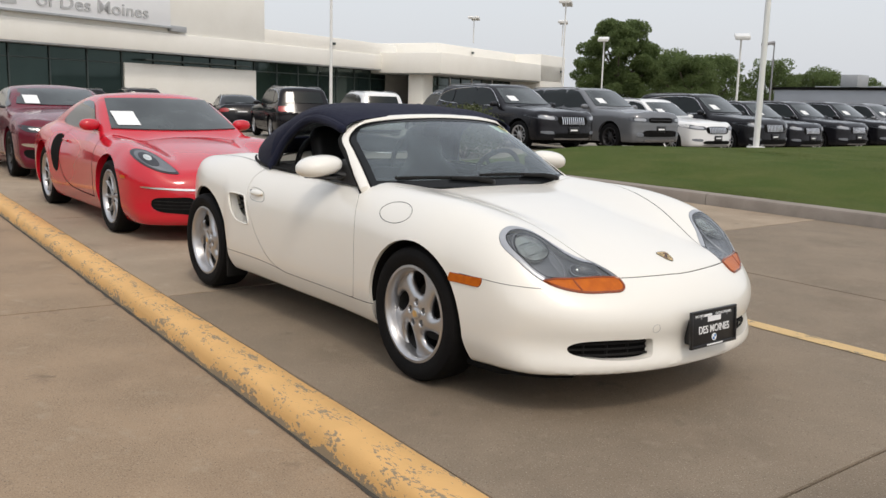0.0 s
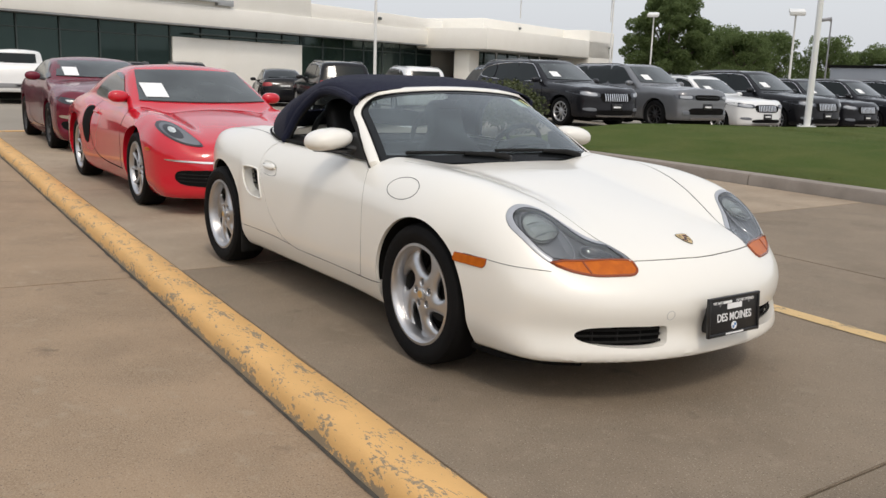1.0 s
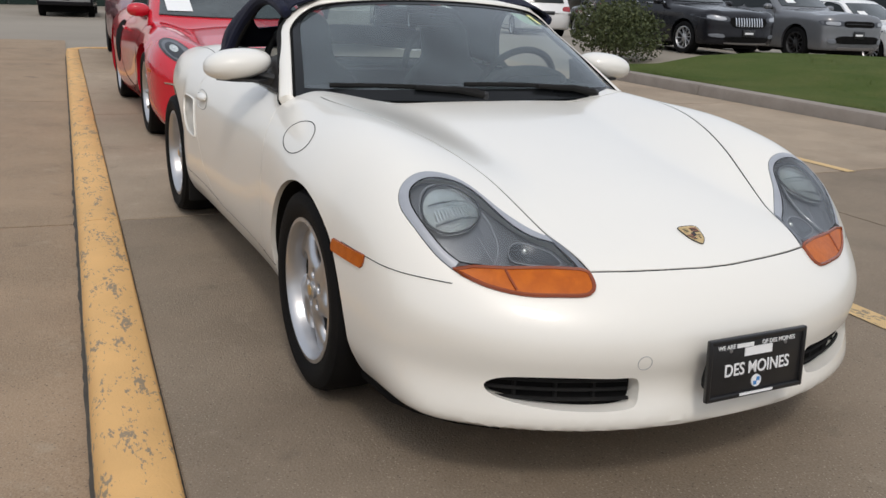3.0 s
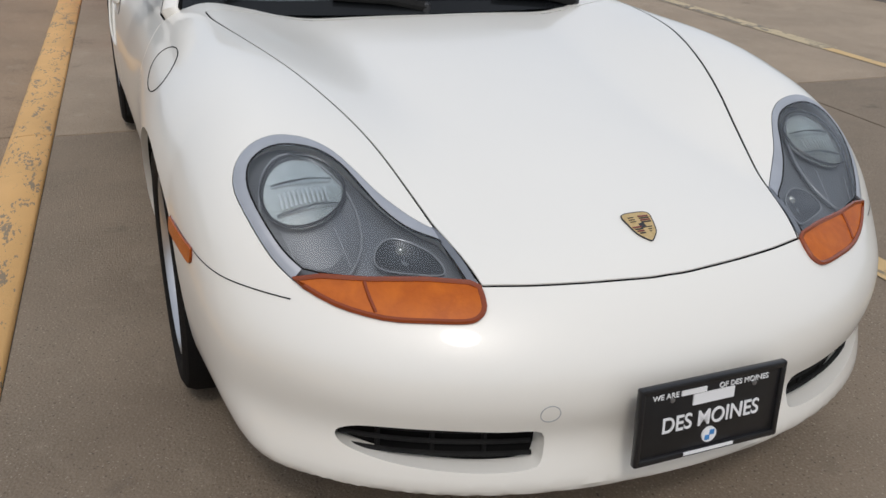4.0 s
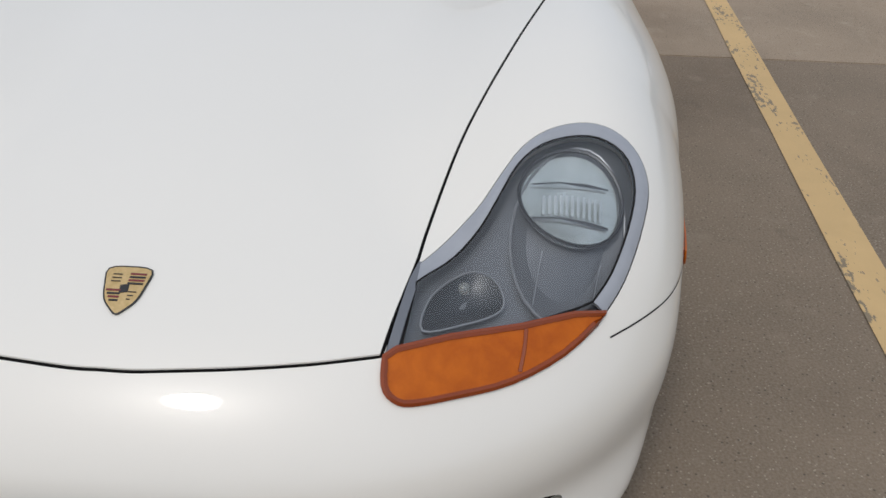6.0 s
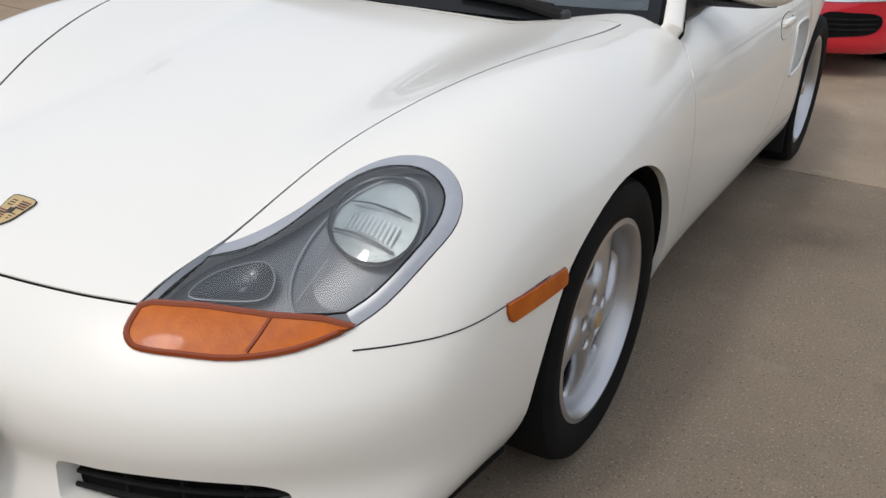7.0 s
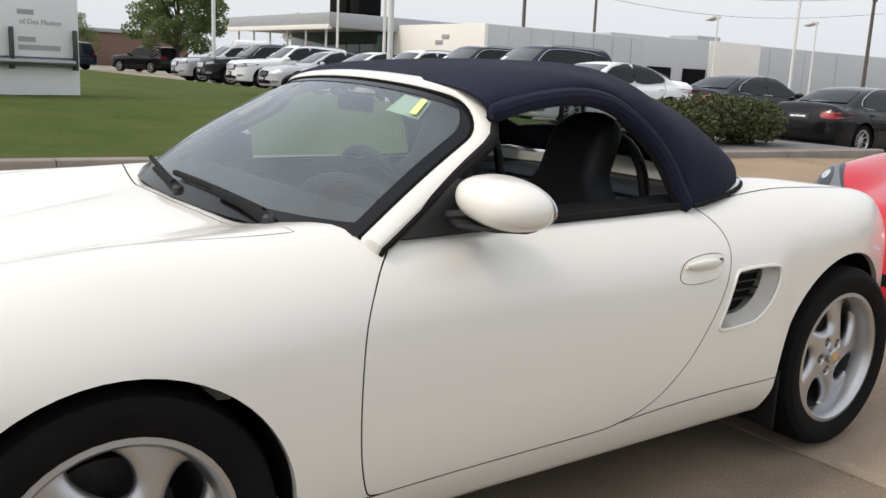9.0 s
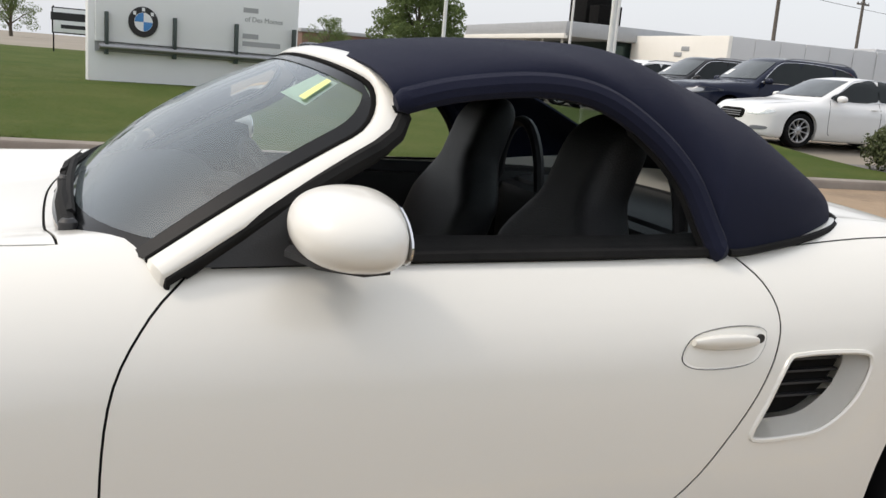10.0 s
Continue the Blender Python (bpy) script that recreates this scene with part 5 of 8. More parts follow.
for s in both:
    seat = new("seat")
    seat.parent = roadster
    tagged(seat, "black leather sports seat with built-in headrest")
    y0 = s * .36
    back_f = lambda x, y, z: smax(smax(np.abs(y - y0) - (.235 - .115 * np.clip((z - .78) / .16, 0, 1) ** 2 * (3 - 2 * np.clip((z - .78) / .16, 0, 1))), np.abs(x + 1.36 + (z - .45) * .36) - (.075 - .025 * (z - .45)), .05), np.abs(z - .72) - .40, .10)
    part("seat_back", shell(back_f, (-1.85, y0 - .3, .25), (-1.1, y0 + .3, 1.2), .02), LEATHER, seat, angle=50)
    base_f = lambda x, y, z: smax(smax(np.abs(y - y0) - .25, np.abs(x + 1.10) - .27, .08), np.abs(z - .40 - (x + 1.1) * .12 - .04 * np.abs(y - y0) / .2) - .085, .06)
    part("seat_cushion", shell(base_f, (-1.45, y0 - .3, .2), (-.75, y0 + .3, .62), .02), LEATHER, seat, angle=50)
    hoop = [Vector((-1.70, y0 + .15 * math.cos(a) * (1 if math.sin(a) > .2 else 1.05), .84 + .20 * math.sin(a))) for a in np.linspace(0, math.pi, 15)]
    part("roll_hoop", tube(hoop, .017, 8), PLASTIC, roadster, "black roll-over hoop")


# ---- ground, kerbs and grass ----
def lot(u, v):
    """From the lot's own axes to the world: u along the kerb, v across it."""
    return (u + .05 * v * 0, v - .05 * u)


def step01(t):
    t = np.clip(t, 0, 1)
    return t * t * (3 - 2 * t)


def ground_z(x, y):
    """The height of the paved sheet."""
    v = y + .05 * x
    z = -.14 - .004 * np.clip(-x - 16, 0, 60)
    z = z + .14 * step01((-v - 2) / 5) * (1 - step01((-x - 14) / 8))
    left = .34 * step01((v - 7) / 3) - .27 * step01((v - 11) / 9)
    z = z + np.where(v > 0, left, .28 * step01((-v - 8.5) / 5)) * (1 - .75 * step01((-x - 17) / 10))
    return z


def concrete(name, k, r=1.0, c=1.0):
    """Worn exposed concrete: broad mottling, oil stains, pale and dark grit; k scales its tone, r and c its red and blue."""
    m = material(name, (0.225 * k * r, 0.172 * k, 0.120 * k * c), 0.86, 0, second=(0.145 * k * r, 0.112 * k, 0.078 * k * c), scale=1.5, amount=0.85, detail=12, bump=0.55, bump_scale=130, fine=(0.32 * k * r, 0.265 * k, 0.20 * k * c), fine_scale=150, fine_amount=0.55, random_tint=0.04, spec=0.3)
    n, l = m.node_tree.nodes, m.node_tree.links
    b = n["Principled BSDF"]
    co = n.new("ShaderNodeTexCoord")
    last = b.inputs["Base Color"].links[0].from_socket

    def layer(fac, col, strength, lo, hi):
        r, mx = n.new("ShaderNodeMapRange"), n.new("ShaderNodeMix")
        r.inputs["From Min"].default_value, r.inputs["From Max"].default_value, r.inputs["To Max"].default_value = lo, hi, strength
        mx.data_type = "RGBA"
        mx.inputs["B"].default_value = (*col, 1)
        l.new(fac, r.inputs["Value"])
        l.new(r.outputs["Result"], mx.inputs["Factor"])
        l.new(last, mx.inputs["A"])
        return mx.outputs["Result"]
    for sc, col, strength, lo, hi in ((75, (0.44, 0.385, 0.30), .7, .20, .10), (48, (0.065, 0.052, 0.040), .7, .17, .09), (19, (0.38, 0.325, 0.25), .65, .085, .05)):
        v = n.new("ShaderNodeTexVoronoi")
        v.inputs["Scale"].default_value, v.inputs["Randomness"].default_value = sc, 1.0
        l.new(co.outputs["Object"], v.inputs["Vector"])
        last = layer(v.outputs["Distance"], col, strength, lo, hi)
    for sc, col, strength, lo, hi in ((.55, (0.12 * k, 0.088 * k, 0.06 * k), .55, .52, .70), (2.6, (0.085, 0.066, 0.05), .6, .64, .74), (7.5, (0.30 * k, 0.25 * k, 0.185 * k), .5, .58, .72)):
        t = n.new("ShaderNodeTexNoise")
        t.inputs["Scale"].default_value, t.inputs["Detail"].default_value, t.inputs["Roughness"].default_value = sc, 8, .62
        l.new(co.outputs["Object"], t.inputs["Vector"])
        last = layer(t.outputs["Fac"], col, strength, lo, hi)
    l.new(last, b.inputs["Base Color"])
    return m


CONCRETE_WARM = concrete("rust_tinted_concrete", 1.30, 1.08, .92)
# one concrete in three tones; scene brightness is put into the slab colour
CONCRETE_DARK, CONCRETE_MID, CONCRETE_PALE = concrete("dark_tone_concrete", .93), concrete("worn_concrete", 1.0), concrete("pale_tone_concrete", 1.5)
FAR_PAVING = material("far_concrete", (0.285, 0.25, 0.20), 0.9, 0, second=(0.20, 0.175, 0.14), scale=0.12, amount=0.8, detail=8, bump=0.2, bump_scale=40, fine=(0.33, 0.29, 0.24), fine_scale=30)
KERB = material("grey_kerb", (0.27, 0.235, 0.20), 0.85, 0, second=(0.17, 0.145, 0.12), scale=3, amount=0.7, bump=0.3, bump_scale=90, fine=(0.34, 0.30, 0.26), fine_scale=150)
JOINT = material("joint_dirt", (0.045, 0.04, 0.034), 0.95, 0, second=(0.09, 0.08, 0.06), scale=14, amount=0.6, bump=0.4, bump_scale=80)
SOIL = material("turf", (0.062, 0.087, 0.018), 0.95, 0, spec=0.1, second=(0.125, 0.122, 0.042), scale=0.9, amount=0.75, detail=8, bump=0.8, bump_scale=60, fine=(0.045, 0.080, 0.015), fine_scale=45, fine_amount=0.8)
BLADE = material("grass_blade", (0.058, 0.090, 0.016), 0.85, 0, spec=0.05, second=(0.108, 0.112, 0.036), scale=0.8, amount=0.75)
up_way = BLADE.node_tree.nodes.new("ShaderNodeCombineXYZ")
up_way.inputs["Z"].default_value = 1.0
BLADE.node_tree.links.new(up_way.outputs["Vector"], BLADE.node_tree.nodes["Principled BSDF"].inputs["Normal"])
MULCH = material("rock_mulch", (0.22, 0.21, 0.20), 0.9, 0, second=(0.10, 0.09, 0.085), scale=22, amount=0.9, bump=0.9, bump_scale=30)


def worn_paint(name, paint, under, keep, scale, bare=None):
    """Old paint with chips and scrapes down to what lies under it."""
    m = material(name, paint, 0.75, 0, second=tuple(c * .82 for c in paint), scale=3, amount=0.7, bump=0.25, bump_scale=120)
    n, l = m.node_tree.nodes, m.node_tree.links
    b = n["Principled BSDF"]
    src = b.inputs["Base Color"].links[0].from_socket
    co = n.new("ShaderNodeTexCoord")
    big, small = n.new("ShaderNodeTexNoise"), n.new("ShaderNodeTexNoise")
    big.inputs["Scale"].default_value, big.inputs["Detail"].default_value = scale * .16, 4
    small.inputs["Scale"].default_value, small.inputs["Detail"].default_value, small.inputs["Roughness"].default_value = scale, 7, .65
    stretch = n.new("ShaderNodeMapping")
    stretch.inputs["Scale"].default_value = (.6, 1.5, 1)
    l.new(co.outputs["Object"], stretch.inputs["Vector"])
    l.new(stretch.outputs["Vector"], big.inputs["Vector"])
    l.new(stretch.outputs["Vector"], small.inputs["Vector"])
    add = n.new("ShaderNodeMath")
    add.operation = "MULTIPLY_ADD"
    add.inputs[1].default_value, add.inputs[2].default_value = .75, 0
    l.new(big.outputs["Fac"], add.inputs[0])
    l.new(small.outputs["Fac"], add.inputs[2])
    rng = n.new("ShaderNodeMapRange")
    rng.inputs["From Min"].default_value, rng.inputs["From Max"].default_value = keep, keep + .025
    worn = add.outputs[0]
    if bare:
        # rubbed off along the foot, below the height bare
        xyz, low, more = n.new("ShaderNodeSeparateXYZ"), n.new("ShaderNodeMapRange"), n.new("ShaderNodeMath")
        low.inputs["From Min"].default_value, low.inputs["From Max"].default_value = bare + .045, bare - .03
        low.inputs["To Max"].default_value = .42
        l.new(co.outputs["Object"], xyz.inputs["Vector"])
        l.new(xyz.outputs["Z"], low.inputs["Value"])
        l.new(low.outputs["Result"], more.inputs[0])
        l.new(worn, more.inputs[1])
        worn = more.outputs[0]
    l.new(worn, rng.inputs["Value"])
    mx = n.new("ShaderNodeMix")
    mx.data_type = "RGBA"
    l.new(rng.outputs["Result"], mx.inputs["Factor"])
    l.new(src, mx.inputs["A"])
    mx.inputs["B"].default_value = (*under, 1)
    l.new(mx.outputs["Result"], b.inputs["Base Color"])
    return m


YELLOW_KERB = worn_paint("chipped_yellow_paint", (0.70, 0.415, 0.155), (0.27, 0.205, 0.13), .972, 52, -.095)
YELLOW_LINE = worn_paint("worn_yellow_line", (0.63, 0.435, 0.20), (0.24, 0.19, 0.125), .985, 38)
FADED_LINE = worn_paint("faded_line", (0.55, 0.44, 0.27), (0.21, 0.175, 0.13), .90, 14)

coords = sorted(set([round(v, 2) for v in np.arange(-64, 64.1, 1.6)] + [-700, -400, -250, -160, -110, -84, 84, 110, 160, 250, 400, 700]))
gx, gy = np.meshgrid(coords, coords, indexing="ij")
gz = ground_z(gx, gy)
k = len(coords)
sheet = from_lists(np.stack((gx.ravel(), gy.ravel(), gz.ravel()), 1), [(i * k + j, (i + 1) * k + j, (i + 1) * k + j + 1, i * k + j + 1) for i in range(k - 1) for j in range(k - 1)])
tagged(part("ground", sheet, FAR_PAVING), "pale worn paving that reaches the horizon", "ground", kind="structure")

KERB_V = -1.275
pad = thing("pavement", "stained concrete parking lane poured in large slabs", "pavement", kind="structure")
part("slab_bed", prism([lot(6.0, KERB_V), lot(6.0, 6.62), lot(-14.6, 6.62), lot(-14.6, KERB_V)], "z", -.3, -.012), JOINT, pad)
JOINTS_U = [6.0, 1.70, -2.24, -6.2, -10.2, -14.6]


def slab(parent, corners, zs, gap=.005, thick=.15, mat=CONCRETE_DARK):
    """A poured slab between four corners, its rim a little rounded."""
    c = np.mean([q for q in corners], axis=0)
    q = [np.array(p) + (c - np.array(p)) / np.linalg.norm(c - np.array(p)) * gap * 1.4 for p in corners]
    bm = bmesh.new()
    up = [bm.verts.new((*p, z)) for p, z in zip(q, zs)]
    lo_ = [bm.verts.new((*p, z - thick)) for p, z in zip(q, zs)]
    f0 = bm.faces.new(up)
    bm.faces.new(lo_[::-1])
    for i in range(4):
        j = (i + 1) % 4
        bm.faces.new((up[i], lo_[i], lo_[j], up[j]))
    bmesh.ops.recalc_face_normals(bm, faces=bm.faces[:])
    bmesh.ops.bevel(bm, geom=[e for e in bm.edges if all(v in up for v in e.verts)], offset=.004, segments=2, affect="EDGES")
    return part("slab", bm, mat, parent, angle=40)


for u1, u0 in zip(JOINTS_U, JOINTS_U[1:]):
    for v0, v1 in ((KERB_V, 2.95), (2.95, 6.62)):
        # tone steps from dark to pale towards the rear slabs
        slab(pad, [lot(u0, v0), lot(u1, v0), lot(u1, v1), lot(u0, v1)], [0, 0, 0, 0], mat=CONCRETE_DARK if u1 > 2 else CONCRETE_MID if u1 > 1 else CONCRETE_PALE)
drive = thing("drive", "worn concrete drive beside the yellow kerb", "road", kind="structure")
U2 = [7.0, 2.6, -2.62, -8.0, -13.2, -18.5]
for u1, u0 in zip(U2, U2[1:]):
    for v0, v1 in ((-4.3, KERB_V - .20), (-7.2, -4.3)):
        c4 = [lot(u0, v0), lot(u1, v0), lot(u1, v1), lot(u0, v1)]
        slab(drive, c4, [float(ground_z(np.float64(a), np.float64(b))) + .035 for a, b in c4], thick=.2, mat=CONCRETE_WARM)

# yellow kerb: pieces butted end to end, with a rounded end
kerb = thing("yellow_kerb", "concrete kerb with chipped yellow paint", "kerb", kind="structure")
cuts_u = [6.0, 1.70, -2.24, -6.2, -10.2, -14.2]
for u1, u0 in zip(cuts_u, cuts_u[1:]):
    bm = bmesh.new()
    prof = [(KERB_V, -.13), (KERB_V, -.004), (KERB_V - .012, .010), (KERB_V - .10, .013), (KERB_V - .165, .008), (KERB_V - .190, -.012), (KERB_V - .203, -.05), (KERB_V - .213, -.16)]
    n = 24
    rows = []
    for i in range(n + 1):
        u = u0 + .004 + (u1 - u0 - .008) * i / n
        rows.append([bm.verts.new((*lot(u, v + .004 * noise.noise((u * 1.7, v * 9, .3)) * (j > 3)), z + .005 * noise.noise((u * 2.3, v * 7, 1.7)))) for j, (v, z) in enumerate(prof)])
    for a, b in zip(rows, rows[1:]):
        for j in range(len(prof) - 1):
            bm.faces.new((a[j], a[j + 1], b[j + 1], b[j]))
    bm.faces.new(rows[0])
    bm.faces.new(rows[-1])
    bmesh.ops.recalc_face_normals(bm, faces=bm.faces[:])
    part("kerb_stone", bm, YELLOW_KERB, kerb, angle=50)
bm = bmesh.new()
rows = []
for i in range(401):
    u = -14.2 + 20.2 * i / 400
    j1, j2 = .012 * noise.noise((u * 6, .2, 0)), .030 * noise.noise((u * 4, .7, 5)) + .012 * noise.noise((u * 23, .7, 5))
    zz = float(ground_z(np.float64(u), np.float64(KERB_V - .21 - .05 * u))) + .039
    rows.append((bm.verts.new((*lot(u, KERB_V - .195), zz + .008)), bm.verts.new((*lot(u, KERB_V - .214 + j1 * .3), zz + .004)), bm.verts.new((*lot(u, KERB_V - .217 - .45 * abs(j2)), zz))))
for a, b in zip(rows, rows[1:]):
    for j in range(2):
        bm.faces.new((a[j], b[j], b[j + 1], a[j + 1]))
bmesh.ops.recalc_face_normals(bm, faces=bm.faces[:])
part("gutter_dirt", bm, JOINT, kerb, "dark dirt and crumbs along the kerb's foot")
bm = bmesh.new()
turn = [(-14.2, KERB_V), (-14.45, KERB_V + .01), (-14.62, KERB_V + .10), (-14.70, KERB_V + .30), (-14.71, KERB_V + .9), (-14.71, KERB_V + 1.5)]
outer = [(-14.2, KERB_V - .21), (-14.55, KERB_V - .19), (-14.80, KERB_V - .03), (-14.90, KERB_V + .26), (-14.91, KERB_V + .9), (-14.91, KERB_V + 1.5)]
ia, oa = [lot(*q) for q in spline(turn, 4)], [lot(*q) for q in spline(outer, 4)]
rows = [[bm.verts.new((*a, -.13)), bm.verts.new((*a, .0)), bm.verts.new((*(np.array(a) * .5 + np.array(b) * .5), .012)), bm.verts.new((*(np.array(a) * .1 + np.array(b) * .9), .0)), bm.verts.new((*b, -.17))] for a, b in zip(ia, oa)]
for a, b in zip(rows, rows[1:]):
    for j in range(4):
        bm.faces.new((a[j], a[j + 1], b[j + 1], b[j]))
bm.faces.new(rows[0])
bm.faces.new(rows[-1])
bmesh.ops.recalc_face_normals(bm, faces=bm.faces[:])
part("kerb_stone", bm, YELLOW_KERB, kerb, angle=50)


def band(name, u0, u1, v, width, mat, label, z=.004):
    n = max(2, int(abs(u1 - u0) / .5))
    bm = bmesh.new()
    rows = []
    for i in range(n + 1):
        u = u0 + (u1 - u0) * i / n
        j1, j2 = .006 * noise.noise((u * 3, v, 0)), .006 * noise.noise((u * 3, v, 5))
        rows.append((bm.verts.new((*lot(u, v - width / 2 + j1), z)), bm.verts.new((*lot(u, v + width / 2 + j2), z))))
    for a, b in zip(rows, rows[1:]):
        bm.faces.new((a[0], b[0], b[1], a[1]))
    bmesh.ops.recalc_face_normals(bm, faces=bm.faces[:])
    if bm.faces[:][0].normal.z < 0:
        bmesh.ops.reverse_faces(bm, faces=bm.faces[:])
    tagged(part(name, bm, mat), label, "road marking", kind="structure")


band("bay_line", -14.4, 2.6, 1.54, .125, YELLOW_LINE, "worn yellow parking line on concrete")
band("bay_line", -3.1, -2.2, 4.18, .10, YELLOW_LINE, "worn yellow parking line on concrete")
band("bay_line", -14.4, -3.1, 4.2, .16, FADED_LINE, "faded scraped parking line on concrete")


# grass banks behind grey kerbs
def bank(name, outline, rise, label, blades, seed):
    """Turf over an outline given as (u, v), rising from its kerb; a kerb runs along its first edge."""
    rng = random.Random(seed)
    xs = np.arange(min(q[0] for q in outline), max(q[0] for q in outline) + .1, 1.0)
    vmin, vmax = min(q[1] for q in outline), max(q[1] for q in outline)
    near, far = (vmin, vmax) if abs(vmin) < abs(vmax) else (vmax, vmin)
    sgn = 1 if far > near else -1
    cols = [0, .3, .8, 1.5, 2.5, 4, 6, 9, 13, 18, 25, 33]
    cols = [c for c in cols if c < abs(far - near)] + [abs(far - near)]

    def height(u, c):
        a, b = lot(u, near + sgn * c)
        base = max(0.0, float(ground_z(np.float64(a), np.float64(b)))) if c > 0 else 0.0
        return .145 + max(base, 0) * .7 + rise * float(step01(c / 5)) + .03 * noise.noise((a * .35, b * .35, 2)) + .012 * noise.noise((a * 1.7, b * 1.7, 7))
    bm = bmesh.new()
    vs = [[bm.verts.new((*lot(u, near + sgn * c), height(u, c))) for c in cols] for u in xs]
    foot0, foot1 = [bm.verts.new((*lot(u, near), -.2)) for u in xs], [bm.verts.new((*lot(u, near + sgn * cols[-1]), -.2)) for u in xs]
    for a, b, f0, f1, g0, g1 in zip(vs, vs[1:], foot0, foot0[1:], foot1, foot1[1:]):
        for j in range(len(cols) - 1):
            bm.faces.new((a[j], b[j], b[j + 1], a[j + 1]))
        bm.faces.new((a[0], f0, f1, b[0]))
        bm.faces.new((a[-1], b[-1], g1, g0))
    bmesh.ops.recalc_face_normals(bm, faces=bm.faces[:])
    tagged(part(name, bm, SOIL), label, "grass", kind="structure")
    heights = np.array([[height(u, c) for c in cols] for u in xs])
    rs = np.random.RandomState(seed)
    u = rs.uniform(xs[0] + .1, xs[-1] - .1, blades)
    c = abs(far - near) * rs.rand(blades) ** 2.2
    u, c = u[c < 13], c[c < 13]
    n = len(u)
    iu = np.clip(((u - xs[0]) / 1.0).astype(int), 0, len(xs) - 2)
    fu = u - xs[iu]
    ic = np.clip(np.searchsorted(cols, c) - 1, 0, len(cols) - 2)
    ca = np.array(cols)
    fc = (c - ca[ic]) / (ca[ic + 1] - ca[ic])
    z = (heights[iu, ic] * (1 - fc) + heights[iu, ic + 1] * fc) * (1 - fu) + (heights[iu + 1, ic] * (1 - fc) + heights[iu + 1, ic + 1] * fc) * fu - .012
    x, y = u, near + sgn * c - .05 * u
    h, w, a = rs.uniform(.014, .032, n) * (1 + .35 * np.sin(x * 1.3) * np.cos(y * 1.7)), rs.uniform(.004, .010, n) * (1 + c * .12), rs.uniform(0, 6.28, n)
    verts = np.stack((np.stack((x - w * np.cos(a), y - w * np.sin(a), z), 1), np.stack((x + w * np.cos(a), y + w * np.sin(a), z), 1), np.stack((x + rs.uniform(-.04, .04, n), y + rs.uniform(-.04, .04, n), z + h), 1)), 1).reshape(-1, 3)
    faces = np.arange(3 * n).reshape(-1, 3)
    tagged(part(name + "_blades", from_lists(verts, faces), BLADE, angle=0), "mown green grass blades on a bank", "grass", kind="stuff")
    return height


bank_left = bank("grass_bank", [(-10.2, 6.83), (34, 34)], .10, "mown grass bank in front of parked cars", 110000, 3)
bank_right = bank("grass_verge", [(-11.4, -7.38), (34, -48)], .08, "wide mown grass verge round the sign", 110000, 4)


def kerb_run(name, u0, u1, v, sgn, label):
    """A grey kerb of stones 3 m long along the lot."""
    ob = thing(name, label, "kerb", kind="structure")
    n = max(1, round(abs(u1 - u0) / 3.05))
    for i in range(n):
        a, b = u0 + (u1 - u0) * i / n + .006, u0 + (u1 - u0) * (i + 1) / n - .006
        prof = [(0, -.15), (.012, .10), (.03, .138), (.06, .15), (.19, .152), (.20, .05)]
        bm = bmesh.new()
        r0, r1 = [bm.verts.new((*lot(a, v + sgn * c), z)) for c, z in prof], [bm.verts.new((*lot(b, v + sgn * c), z)) for c, z in prof]
        for j in range(len(prof) - 1):
            bm.faces.new((r0[j], r0[j + 1], r1[j + 1], r1[j]))
        bm.faces.new(r0)
        bm.faces.new(r1)
        bmesh.ops.recalc_face_normals(bm, faces=bm.faces[:])
        part("kerb_stone", bm, KERB, ob, angle=40)
    return ob


kerb_run("grey_kerb_1", -10.2, 34, 6.63, 1, "grey concrete kerb along the grass bank")
kerb_run("grey_kerb_2", -16.4, 34, -7.18, -1, "grey concrete kerb along the grass verge")


# ---- the other cars ----
def cabin_form(p):
    """f < 0 inside a car's upper cabin."""
    roof = curve(p["roof"])
    belt, gw, tumble = p["belt"], p["gw"], p["tumble"]
    (fx0, fs), (rx0, rs) = p["front"], p["rear"]

    def f(x, y, z):
        y = np.abs(y)
        h = z - belt
        g = smax((z - roof(x) + p["roof_camber"] * y * y) * .95, y - (gw - tumble * np.maximum(h, -.3)), p.get("edge", .12))
        wf = (x - (fx0 - fs * h) + p["bow"] * y * y) / math.sqrt(1 + fs * fs)
        wr = ((rx0 + rs * h) - x + p["bow"] * .6 * y * y) / math.sqrt(1 + rs * rs)
        g = smax(g, wf, .06)
        g = smax(g, wr, .08)
        return np.maximum(g, belt - .25 - z)
    return f


def whole_form(p):
    b, c = body_form(p), cabin_form(p)

    def f(x, y, z):
        return -smax(-b(x, y, z), -c(x, y, z), .03)
    return f


def quad(a, b, n=5):
    """A closed outline through corner points with edges of n points."""
    pts = []
    for p, q in zip(a, a[1:] + a[:1]):
        pts += [(p[0] + (q[0] - p[0]) * t / n, p[1] + (q[1] - p[1]) * t / n) for t in range(n)]
    return pts


